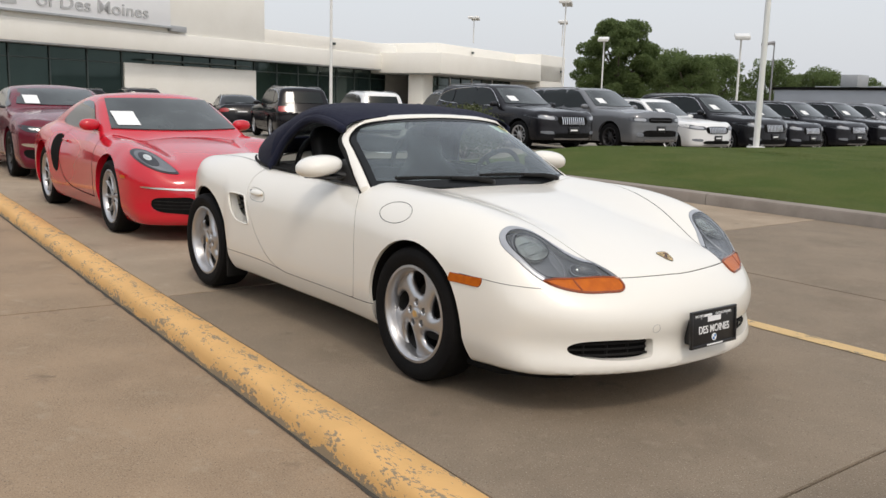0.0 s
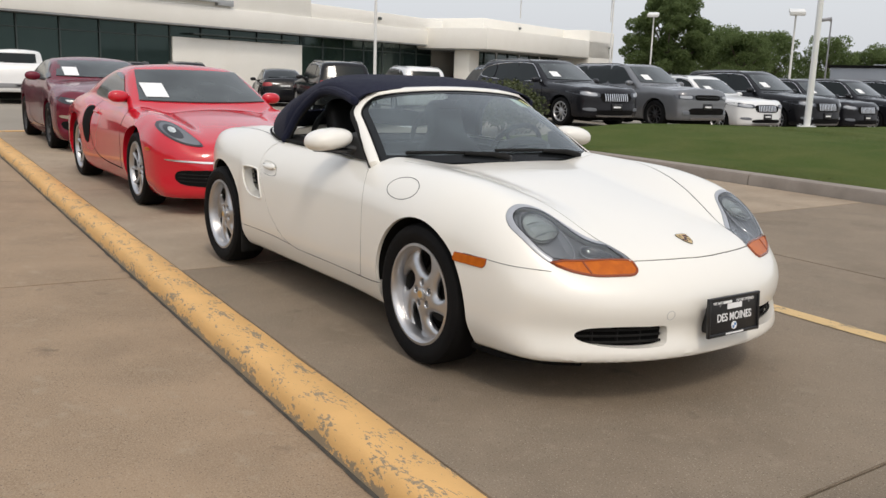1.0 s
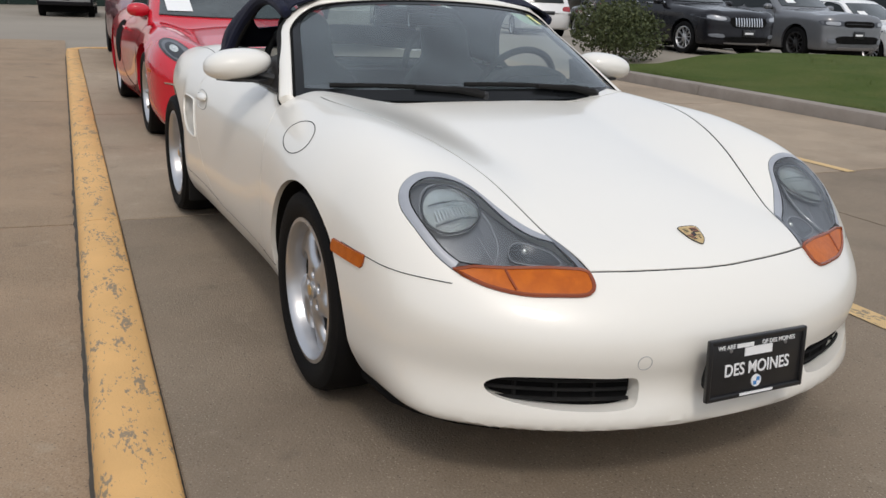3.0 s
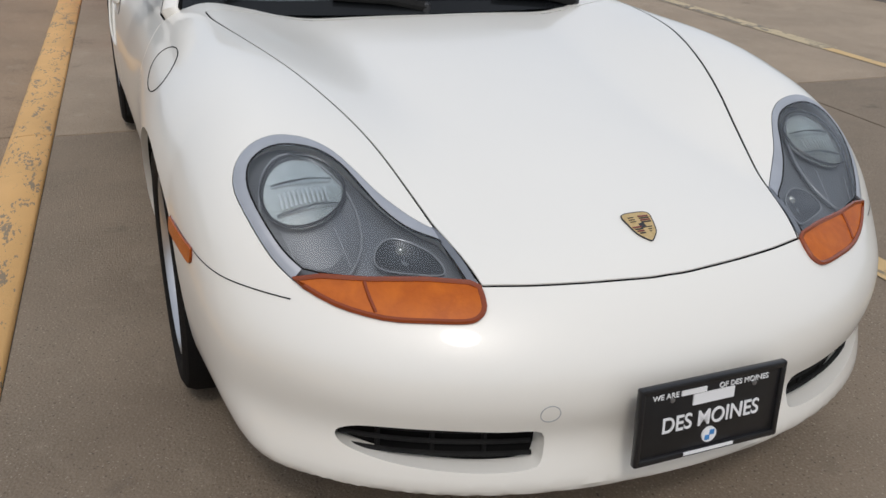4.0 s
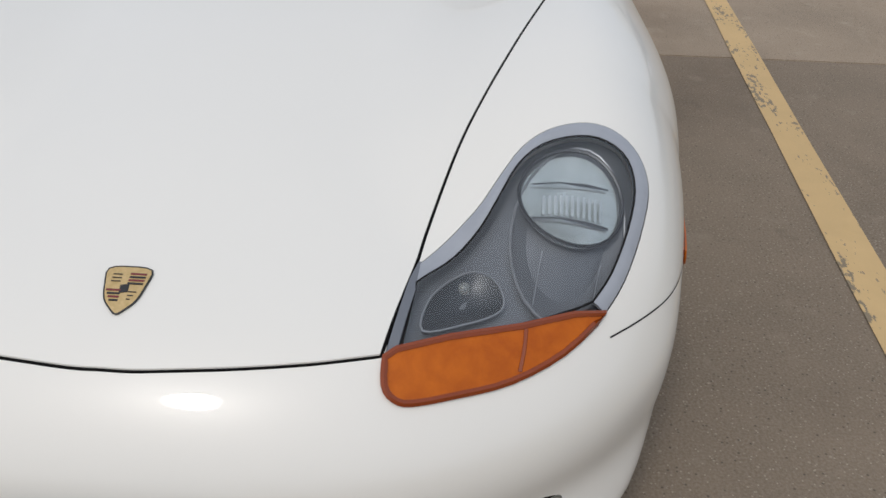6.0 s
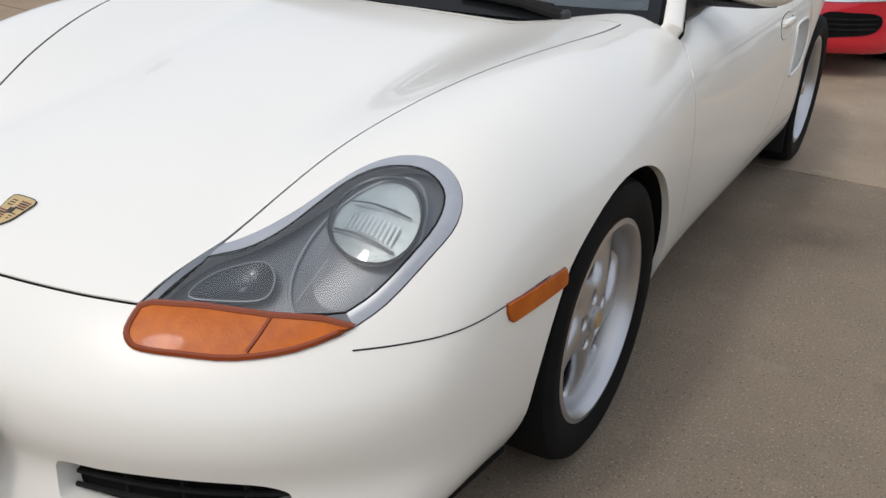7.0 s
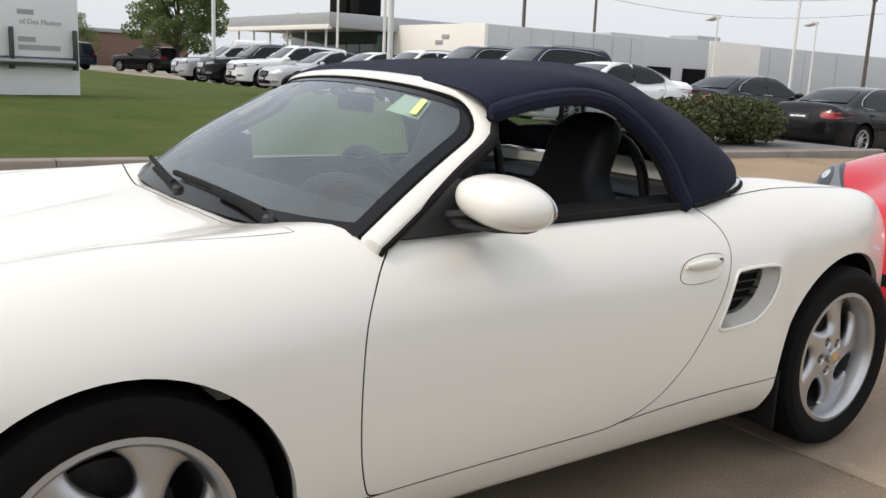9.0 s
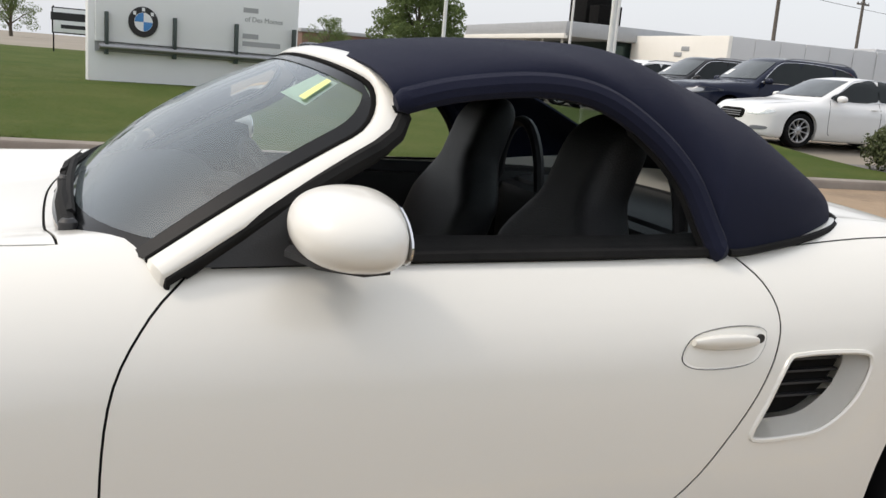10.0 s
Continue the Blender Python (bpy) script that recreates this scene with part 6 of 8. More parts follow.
def build_car(name, label, p, paint, h, at, group="", fancy=False):
    """A whole parked car from its form: body, windows, lamps, grille, plates, mirrors and wheels."""
    car = thing(name, label, "car", group, at=at)
    f = whole_form(p)
    wb, tr, half_w = p["wheelbase"], p["tyre"], p["half"]
    me = shell(f, (p["back"], -half_w - .15, .08), (1.2, half_w + .15, p["height"] + .12), h)
    cutters = []
    for s in (1, -1):
        for cx in (0, -wb):
            ring = [(cx + (tr + .045) * math.cos(a), tr + .01 + (tr + .05) * math.sin(a)) for a in np.linspace(-.1, math.pi + .1, 22)]
            cutters.append(prism([(cx + tr + .05, -.05)] + ring + [(cx - tr - .05, -.05)], "y", min(s * (half_w - .30), s * 1.4), max(s * (half_w - .30), s * 1.4)))
    body = part("body", cut(me, cutters), paint, car, angle=38)
    part("underbody", box((-wb - .5, -half_w + .25, .16), (.5, half_w - .25, .40), .03), VOID, car)
    for s in (1, -1):
        for cx in (0, -wb):
            pts = [(cx + (tr + .038) * math.cos(a), tr + .01 + (tr + .043) * math.sin(a)) for a in np.linspace(-.2, math.pi + .2, 18)]
            bm = bmesh.new()
            va, vb = [bm.verts.new((a, s * (half_w - .30), b)) for a, b in pts], [bm.verts.new((a, s * (half_w - .06), b)) for a, b in pts]
            for i in range(len(pts) - 1):
                bm.faces.new((va[i], va[i + 1], vb[i + 1], vb[i]))
            bm.faces.new(va)
            part("wheel_arch_liner", bm, VOID, car)
            wheel(car, cx, s * (half_w - .125), tr, s, tr, p["tyre_w"], p["rim"], p["spokes"], p["style"], p["rim_mat"], fancy=fancy, turn=17 * (cx != 0) + 9 * s)
        for w in p["side_windows"]:
            part("side_window", patch(f, quad(w, None, 6) if len(w) == 4 else spline(w, 4, True), "y", s, lift=.003 + .22 * h, skirt=.02, rings=5, start=1.3), p.get("glass", DARK_PANE), car)
        if p.get("chrome"):
            line = p["chrome"]
            q, n_ = on_surface(f, [(a, s * 1.3, b) for a, b in spline(line, 5)], (0, -s, 0), reach=1.2, back=0.0)
            part("window_trim", tube([Vector(v) + Vector(m) * .004 for v, m in zip(q, n_)], .010, 5), CHROME, car)
        for nm, pts, mat_, *high in p["front_patches"]:
            line = pts if s > 0 else [(-a, b) for a, b in pts]
            part(nm, patch(f, spline(line, 4, True), "x", 1, lift=high[0] if high else .006, skirt=.015, rings=4, start=1.12), mat_, car)
        for nm, pts, mat_ in p.get("rear_patches", []):
            line = pts if s > 0 else [(-a, b) for a, b in pts]
            part(nm, patch(f, spline(line, 4, True), "x", -1, lift=.006, skirt=.015, rings=4, start=-p["back"] + .02), mat_, car)
        for nm, pts, mat_ in p.get("side_patches", []):
            part(nm, patch(f, spline(pts, 4, True), "y", s, lift=.005, skirt=.012, rings=4, start=1.3), mat_, car)
        mx, my, mz = p["mirror"]
        ms = p.get("mirror_size", 1.0)
        mf = lambda x, y, z, s=s: ((np.abs((x - mx) / (.075 * ms)) ** 2.3 + np.abs((s * y - my - .10) / (.115 * ms)) ** 2.3 + np.abs((z - mz) / (.07 * ms)) ** 2.3) ** (1 / 2.3) - 1) * .07
        part("door_mirror", shell(mf, (mx - .12, min(s * (my - .06), s * (my + .26)), mz - .1), (mx + .12, max(s * (my - .06), s * (my + .26)), mz + .1), .02), p.get("mirror_mat", paint), car)
        part("mirror_stalk", tube([Vector((mx - .01, s * (my - .08), mz - .05)), Vector((mx - .01, s * (my + .06), mz - .03))], .022, 6), PLASTIC, car)
        for dl in p.get("door_lines", []):
            part("door_seam", strip(f, spline(dl, 5), "y", s, .012, .001, start=1.3), VOID, car)
        for hx, hz in p.get("handles", []):
            q = on_surface(f, [(hx, s * 1.3, hz), (hx - .16, s * 1.3, hz + .01)], (0, -s, 0), reach=1.2, back=0.0)[0]
            part("door_handle", tube([Vector(q[0]) + Vector((0, s * .018, 0)), Vector(q[1]) + Vector((0, s * .018, 0))], .013, 6), p.get("handle_mat", paint), car)
    for nm, pts, mat_, *high in p["middle_patches"]:
        part(nm, patch(f, spline(pts, 4, True), "x", 1, lift=high[0] if high else .006, skirt=.02, rings=5, start=1.12), mat_, car)
    for nm, pts, mat_ in p.get("rear_middle", []):
        part(nm, patch(f, quad(pts, None, 4), "x", -1, lift=.006, skirt=.02, rings=5, start=-p["back"] + .02), mat_, car)
    for z_ in p.get("grille_bars", []):
        q, n_ = on_surface(f, [(1.12, y, z_) for y in np.linspace(-p["grille_w"], p["grille_w"], 11)], (-1, 0, 0), reach=1.8, back=0.0)
        part("grille_bar", tube([Vector(v) + Vector(m) * .012 for v, m in zip(q, n_)], .011, 5), p.get("bar_mat", STEEL), car)
    for y_ in p.get("uprights", []):
        q, n_ = on_surface(f, [(1.12, y_, z_) for z_ in np.linspace(*p["upright_z"], 5)], (-1, 0, 0), reach=1.8, back=0.0)
        part("grille_bar", tube([Vector(v) + Vector(m) * .014 for v, m in zip(q, n_)], .011, 5), CHROME, car)
    (w0, w1), (r0, r1) = p["screen"], p["back_glass"]
    ws = [(-w0[1] + 2 * w0[1] * i / 8, w0[0] - .012 * (1 - (2 * i / 8 - 1) ** 2)) for i in range(9)] + [(w1[1] - 2 * w1[1] * i / 8, w1[0] + .012 * (1 - (2 * i / 8 - 1) ** 2)) for i in range(9)]
    part("windscreen", patch(f, ws, "x", 1, lift=.013, skirt=.02, rings=9, start=1.12, reach=3.4), CAR_GLASS, car, "dark reflecting windscreen")
    bs = [(-r0[1] + 2 * r0[1] * i / 8, r0[0]) for i in range(9)] + [(r1[1] - 2 * r1[1] * i / 8, r1[0]) for i in range(9)]
    part("rear_window", patch(f, bs, "x", -1, lift=.003 + .35 * h, skirt=.03, rings=6, start=-p["back"] + .02, reach=3.2), p.get("glass", DARK_PANE), car)
    if p.get("paper"):
        y_, z_ = p["paper"]
        part("price_sheet", patch(f, quad([(y_ - .12, z_ - .075), (y_ + .09, z_ - .075), (y_ + .09, z_ + .055), (y_ - .12, z_ + .055)], None, 4), "x", 1, lift=.018, skirt=.002, rings=3, start=1.12, reach=3.4), PAPER, car, "white price sheet inside the windscreen")
    if p.get("plate_z"):
        q = on_surface(f, [(1.12, 0, p["plate_z"])], (-1, 0, 0), reach=1.8, back=0.0)[0][0]
        pl = part("dealer_plate", box((q[0], -.16, q[2] - .08), (q[0] + .025, .16, q[2] + .08), .006), PLATE_BLACK, car)
        part("plate_bar", box((q[0] + .026, -.11, q[2] - .02), (q[0] + .028, .11, q[2] + .02)), LETTER, pl)
    if p.get("rails"):
        for s in (1, -1):
            q = on_surface(f, [(x, s * (p["gw"] - .22), p["height"] + .3) for x in np.linspace(p["rails"][0], p["rails"][1], 9)], (0, 0, -1), reach=1.2, back=0.0)[0]
            part("roof_rail", tube([Vector(v) + Vector((0, 0, .035 if 0 < i < 8 else .0)) for i, v in enumerate(q)], .016, 6), p.get("rail_mat", STEEL), car)
    return car


def recoloured(ob, paint, was):
    """The copy ob in another paint."""
    for o in (ob, *ob.children_recursive):
        for slot in o.material_slots:
            if slot.material == was:
                slot.link = "OBJECT"
                slot.material = paint
    return ob


BLACK_RIM = PLASTIC
CAYMAN = dict(
    crown=[(1.05, .42), (.98, .50), (.9, .60), (.8, .655), (.6, .715), (.3, .775), (0, .82), (-.3, .86), (-.5, .885), (-1.2, .90), (-2.0, .92), (-2.6, .92), (-3.0, .88), (-3.3, .75)],
    wing=[(1.0, .45), (.85, .58), (.7, .70), (.5, .785), (.3, .82), (0, .855), (-.3, .865), (-.6, .88), (-1.2, .89), (-1.8, .905), (-2.3, .935), (-2.6, .935), (-3.0, .88), (-3.3, .7)],
    wing_y=[(.9, .66), (.5, .67), (0, .68), (-1, .70), (-2.4, .74), (-3.2, .66)],
    width=[(1.0, .88), (.4, .89), (0, .895), (-.5, .875), (-1.1, .865), (-1.6, .88), (-2.1, .91), (-2.5, .915), (-3.0, .89), (-3.3, .84)],
    tuck=[(.1, .12), (.18, .07), (.26, .03), (.36, .006), (.5, 0), (.6, .0), (.7, .015), (.8, .045), (.88, .08), (1.0, .2)],
    nose=(.22, .79, .905, 2.5), nose_z=[(.1, -.10), (.17, -.02), (.22, 0), (.35, -.01), (.5, 0), (.6, -.01), (.75, -.06)],
    tail=(-2.7, .68, .91, 2.8), tail_z=[(.1, -.15), (.3, -.02), (.5, 0), (.7, -.02), (.9, -.1)],
    floor=[(1.0, .15), (0, .14), (-2.5, .16), (-3.3, .22)], camber=.16, wing_k=1.5, round=.15,
    roof=[(-.4, 1.0), (-.9, 1.20), (-1.3, 1.285), (-1.6, 1.29), (-2.0, 1.245), (-2.4, 1.145), (-2.8, 1.01), (-3.1, .90)], belt=.89, gw=.735, tumble=.36, front=(-.42, 2.0), rear=(-3.05, 1.6), roof_camber=.13, bow=.27, edge=.14,
    wheelbase=2.475, tyre=.335, tyre_w=.235, rim=.243, spokes=10, style="pair", rim_mat=ALLOY, half=.873, back=-3.5, height=1.3,
    side_windows=[[(-.80, .908), (-.93, .985), (-1.13, 1.11), (-1.28, 1.172), (-1.48, 1.19), (-1.7, 1.165), (-1.95, 1.08), (-2.12, .965), (-1.9, .925), (-1.3, .912)]],
    screen=((.930, .645), (1.215, .535)), back_glass=((1.0, .45), (1.18, .42)), glass=CAR_GLASS, paper=(-.45, 1.03), mirror=(-.80, .70, .965), mirror_size=.85,
    front_patches=[("headlamp_rim", [(.490, .602), (.60, .604), (.70, .640), (.770, .694), (.788, .752), (.742, .792), (.665, .778), (.570, .700)], LAMP_DARK), ("headlamp", [(.510, .610), (.60, .614), (.695, .650), (.757, .700), (.771, .748), (.736, .778), (.672, .765), (.580, .694)], LAMP_TRAY, .012), ("lamp_bowl", [(.635, .660), (.70, .665), (.745, .705), (.752, .742), (.725, .762), (.68, .748), (.640, .705)], LAMP_DARK, .016),
                   ("side_intake", [(.40, .262), (.56, .264), (.68, .280), (.725, .33), (.70, .39), (.58, .40), (.42, .39)], VOID), *[("intake_slat", [(.42, z_), (.56, z_ + .002), (.69, z_ + .008), (.69, z_ + .017), (.56, z_ + .011), (.42, z_ + .009)], RUBBER, .012) for z_ in (.295, .325, .355)],
                   ("day_light", [(.38, .455), (.58, .463), (.77, .478), (.77, .49), (.58, .478), (.38, .47)], CHROME), ("lamp_eye", [(.675, .705), (.70, .697), (.724, .712), (.722, .736), (.70, .743), (.678, .730)], REFLECTOR, .021)],
    rear_patches=[("tail_lamp", [(.5, .72), (.8, .70), (.82, .78), (.5, .79)], RED_LENS)],
    side_patches=[("side_intake", [(-1.72, .80), (-1.86, .83), (-1.97, .79), (-2.0, .65), (-1.94, .49), (-1.84, .43), (-1.76, .49), (-1.72, .65)], VOID), ("marker", [(.50, .565), (.42, .57), (.42, .545), (.50, .545)], AMBER)],
    middle_patches=[("lower_intake", [(-.30, .24), (0, .235), (.30, .24), (.30, .29), (0, .295), (-.30, .29)], VOID), ("crest", [(-.028, .632), (.028, .632), (.024, .60), (0, .585), (-.024, .60)], GOLD)],
    door_lines=[[(-.55, .87), (-.50, .70), (-.50, .40), (-.54, .28)], [(-.54, .28), (-1.2, .29), (-1.55, .36), (-1.72, .55), (-1.75, .75), (-1.70, .89)]], handles=[(-1.48, .77)])
red = build_car("red_coupe", "bright red two-door coupe with a paper in its windscreen", CAYMAN, RED, .026, pose(-5.06, .22, 0, 0, 0, -1.2), fancy=True)
for s in (1, -1):
    part("seat_back", box((-1.62, s * .36 - .22, .45), (-1.45, s * .36 + .22, 1.06), .07), LEATHER, red)
ring = [Vector((.18 * math.cos(a), .18 * math.sin(a), 0)) for a in np.linspace(0, 6.2832, 29)[:-1]]

MUSCLE = dict(
    crown=[(1.0, .45), (.93, .70), (.88, .80), (.75, .88), (.4, .945), (0, .985), (-.4, 1.01), (-.8, 1.02), (-1.6, 1.0), (-2.6, 1.03), (-3.2, 1.05), (-3.6, 1.03), (-3.75, .8)],
    wing=[(.95, .6), (.85, .78), (.6, .88), (.2, .93), (-.3, .96), (-.8, .975), (-1.6, .97), (-2.4, 1.0), (-2.9, 1.02), (-3.4, .99), (-3.7, .8)], wing_y=[(.9, .7), (0, .76), (-2.7, .78), (-3.6, .7)],
    width=[(1.0, .93), (.3, .955), (0, .96), (-.8, .935), (-1.6, .93), (-2.4, .955), (-2.9, .955), (-3.7, .90)],
    tuck=[(.1, .12), (.18, .07), (.28, .025), (.42, .0), (.6, .0), (.75, .012), (.88, .04), (.98, .09), (1.1, .2)],
    nose=(.25, .70, .96, 3.4), nose_z=[(.1, -.10), (.18, -.02), (.25, .02), (.4, 0), (.6, .01), (.75, -.01), (.9, -.10)], tail=(-3.0, .78, .95, 3.5), tail_z=[(.1, -.2), (.3, -.03), (.6, 0), (.9, -.05), (1.1, -.1)],
    floor=[(1.0, .17), (0, .15), (-2.7, .17), (-3.7, .25)], camber=.10, wing_k=1.0, round=.12,
    roof=[(-.7, 1.08), (-1.2, 1.28), (-1.7, 1.375), (-2.1, 1.37), (-2.6, 1.27), (-3.1, 1.11), (-3.4, 1.02)], belt=1.0, gw=.80, tumble=.42, front=(-.62, 2.0), rear=(-3.45, 1.9), roof_camber=.12, bow=.38, edge=.12,
    wheelbase=2.72, tyre=.345, tyre_w=.255, rim=.245, spokes=10, style="pair", rim_mat=BLACK_RIM, half=.945, back=-3.95, height=1.38,
    side_windows=[[(-.95, 1.02), (-1.2, 1.16), (-1.45, 1.27), (-1.8, 1.305), (-2.2, 1.28), (-2.5, 1.18), (-2.6, 1.05), (-1.8, 1.03)]], screen=((1.065, .66), (1.30, .55)), back_glass=((1.1, .5), (1.28, .45)), glass=CAR_GLASS, paper=(-.42, 1.14), mirror=(-.95, .90, 1.06),
    front_patches=[("headlamp", [(.50, .70), (.68, .69), (.82, .70), (.90, .76), (.86, .79), (.70, .765), (.52, .745)], LAMP_DARK), ("lamp_eye", [(.66, .715), (.76, .72), (.80, .75), (.70, .745)], REFLECTOR), ("fog_slot", [(.58, .47), (.84, .49), (.86, .53), (.60, .52)], CHROME),
                   ("corner_intake", [(.52, .29), (.82, .33), (.84, .44), (.60, .42)], VOID)],
    middle_patches=[("grille", [(-.56, .55), (0, .545), (.56, .55), (.58, .72), (0, .74), (-.58, .72)], VOID), ("lower_intake", [(-.46, .28), (0, .27), (.46, .28), (.44, .44), (0, .45), (-.44, .44)], VOID)],
    rear_patches=[("tail_lamp", [(.5, .80), (.8, .80), (.8, .95), (.5, .95)], RED_LENS)], door_lines=[[(-.72, 1.0), (-.68, .7), (-.70, .4), (-.74, .3), (-1.6, .3), (-1.95, .4), (-2.02, .7), (-2.0, 1.0)]], handles=[(-1.8, .88)])
build_car("maroon_coupe", "dark maroon muscle coupe with black wheels and a price sheet", MUSCLE, MAROON, .035, pose(-11.1, .70, 0, 0, 0, -2.8))

SUV = dict(
    crown=[(1.0, .55), (.95, .78), (.88, .92), (.7, 1.01), (.3, 1.06), (-.2, 1.10), (-.6, 1.13), (-1.5, 1.12), (-3.0, 1.14), (-3.7, 1.12), (-3.85, .9)],
    wing=[(.95, .7), (.8, .93), (.5, 1.0), (0, 1.04), (-.6, 1.08), (-1.5, 1.09), (-3.0, 1.11), (-3.6, 1.08), (-3.8, .9)], wing_y=[(.9, .70), (0, .76), (-3.6, .76)],
    width=[(1.0, .92), (.3, .925), (0, .93), (-.8, .905), (-1.8, .905), (-2.6, .925), (-3.0, .925), (-3.8, .88)],
    tuck=[(.15, .12), (.25, .06), (.38, .02), (.5, .0), (.75, .0), (.9, .012), (1.0, .035), (1.1, .07), (1.2, .13)],
    nose=(.2, .75, .94, 3.2), nose_z=[(.15, -.12), (.28, -.02), (.4, .01), (.6, 0), (.8, -.01), (.95, -.06), (1.1, -.15)], tail=(-3.1, .76, .93, 4.5), tail_z=[(.2, -.1), (.4, 0), (.9, 0), (1.2, -.03)],
    floor=[(1.0, .26), (0, .24), (-2.7, .25), (-3.8, .32)], camber=.09, wing_k=.8, round=.12,
    roof=[(-.6, 1.40), (-1.0, 1.60), (-1.5, 1.675), (-2.2, 1.69), (-3.0, 1.665), (-3.6, 1.59), (-3.8, 1.5)], belt=1.08, gw=.83, tumble=.26, front=(-.48, 1.55), rear=(-3.80, .50), roof_camber=.10, bow=.30, edge=.12,
    wheelbase=2.75, tyre=.365, tyre_w=.235, rim=.245, spokes=10, style="pair", rim_mat=ALLOY, half=.915, back=-4.0, height=1.69,
    side_windows=[[(-.86, 1.11), (-1.12, 1.33), (-1.35, 1.50), (-1.55, 1.545), (-1.86, 1.555), (-1.86, 1.13), (-1.3, 1.115)], [(-1.95, 1.13), (-1.95, 1.555), (-2.4, 1.55), (-2.74, 1.52), (-2.80, 1.30), (-2.76, 1.15)], [(-2.92, 1.17), (-2.88, 1.50), (-3.2, 1.46), (-3.42, 1.36), (-3.40, 1.22)]],
    chrome=[(-.84, 1.10), (-1.1, 1.34), (-1.36, 1.53), (-1.6, 1.575), (-2.2, 1.585), (-2.9, 1.535), (-3.3, 1.45), (-3.48, 1.30), (-3.40, 1.19), (-2.6, 1.13), (-1.6, 1.105), (-.86, 1.095)],
    screen=((1.17, .70), (1.56, .58)), back_glass=((1.16, .60), (1.50, .54)), paper=(-.40, 1.30), mirror=(-.92, .86, 1.14), rails=(-1.5, -3.4), plate_z=.52,
    front_patches=[("headlamp", [(.48, .775), (.68, .765), (.87, .80), (.91, .875), (.86, .915), (.68, .885), (.50, .865)], LAMP_DARK), ("lamp_eye", [(.56, .79), (.70, .785), (.84, .815), (.86, .865), (.80, .885), (.68, .865), (.57, .85)], BEZEL, .014), ("fog_lamp", [(.58, .42), (.80, .43), (.82, .49), (.60, .49)], LAMP_TRAY)],
    middle_patches=[("grille", [(-.40, .66), (0, .64), (.40, .66), (.44, .84), (0, .87), (-.44, .84)], VOID), ("lower_intake", [(-.50, .34), (0, .33), (.50, .34), (.50, .43), (0, .44), (-.50, .43)], VOID), ("skid_plate", [(-.50, .285), (0, .275), (.50, .285), (.50, .315), (0, .31), (-.50, .315)], STEEL)],
    rear_patches=[("tail_lamp", [(.55, .92), (.82, .90), (.86, 1.04), (.60, 1.05)], RED_LENS)], rear_middle=[("rear_plate", [(-.26, .78), (.26, .78), (.26, .90), (-.26, .90)], PLATE_BLACK)], grille_bars=[], uprights=[-.33 + .066 * k for k in range(11)], upright_z=(.665, .845),
    door_lines=[[(-.80, 1.09), (-.72, .8), (-.74, .45), (-.80, .36)], [(-1.90, 1.12), (-1.92, .8), (-1.90, .40), (-1.86, .36)], [(-2.95, 1.15), (-2.90, .98), (-2.60, .80), (-2.45, .5), (-2.40, .36)], [(-.80, .36), (-1.6, .36), (-2.40, .36)]], handles=[(-1.68, .96), (-2.62, .99)])
SQUARE = dict(SUV, chrome=None, rim_mat=PLASTIC, round=.09,
    nose=(.2, .75, .94, 4.2), crown=[(1.0, .62), (.95, .86), (.90, .985), (.7, 1.045), (.3, 1.075), (-.2, 1.10), (-.6, 1.13), (-1.5, 1.12), (-3.0, 1.14), (-3.7, 1.12), (-3.85, .9)],
    roof=[(-.6, 1.38), (-1.0, 1.57), (-1.5, 1.64), (-2.2, 1.65), (-3.0, 1.64), (-3.6, 1.61), (-3.8, 1.55)], rear=(-3.86, .25), rails=(-1.5, -3.5),
    side_windows=[[(-.90, 1.11), (-1.15, 1.33), (-1.38, 1.51), (-1.58, 1.555), (-1.86, 1.56), (-1.86, 1.13), (-1.3, 1.115)], [(-1.95, 1.13), (-1.95, 1.56), (-2.4, 1.56), (-2.80, 1.55), (-2.84, 1.35), (-2.80, 1.15)], [(-2.92, 1.16), (-2.90, 1.54), (-3.25, 1.53), (-3.55, 1.48), (-3.55, 1.20)]],
    front_patches=[("headlamp", [(.46, .79), (.66, .78), (.86, .79), (.89, .84), (.87, .89), (.68, .885), (.48, .88)], LAMP_DARK), ("lamp_eye", [(.56, .80), (.70, .80), (.82, .81), (.82, .865), (.70, .87), (.56, .865)], BEZEL, .014), ("fog_lamp", [(.62, .42), (.76, .42), (.78, .50), (.64, .50)], LAMP_TRAY)],
    middle_patches=[("grille", [(-.40, .77), (0, .765), (.40, .77), (.41, .885), (0, .895), (-.41, .885)], VOID), ("lower_intake", [(-.60, .42), (0, .41), (.60, .42), (.56, .56), (0, .57), (-.56, .56)], VOID), ("skid_plate", [(-.50, .285), (0, .275), (.50, .285), (.50, .335), (0, .33), (-.50, .335)], STEEL)],
    grille_bars=[.83], uprights=[], grille_w=.39, bar_mat=PLASTIC, plate_z=.60)
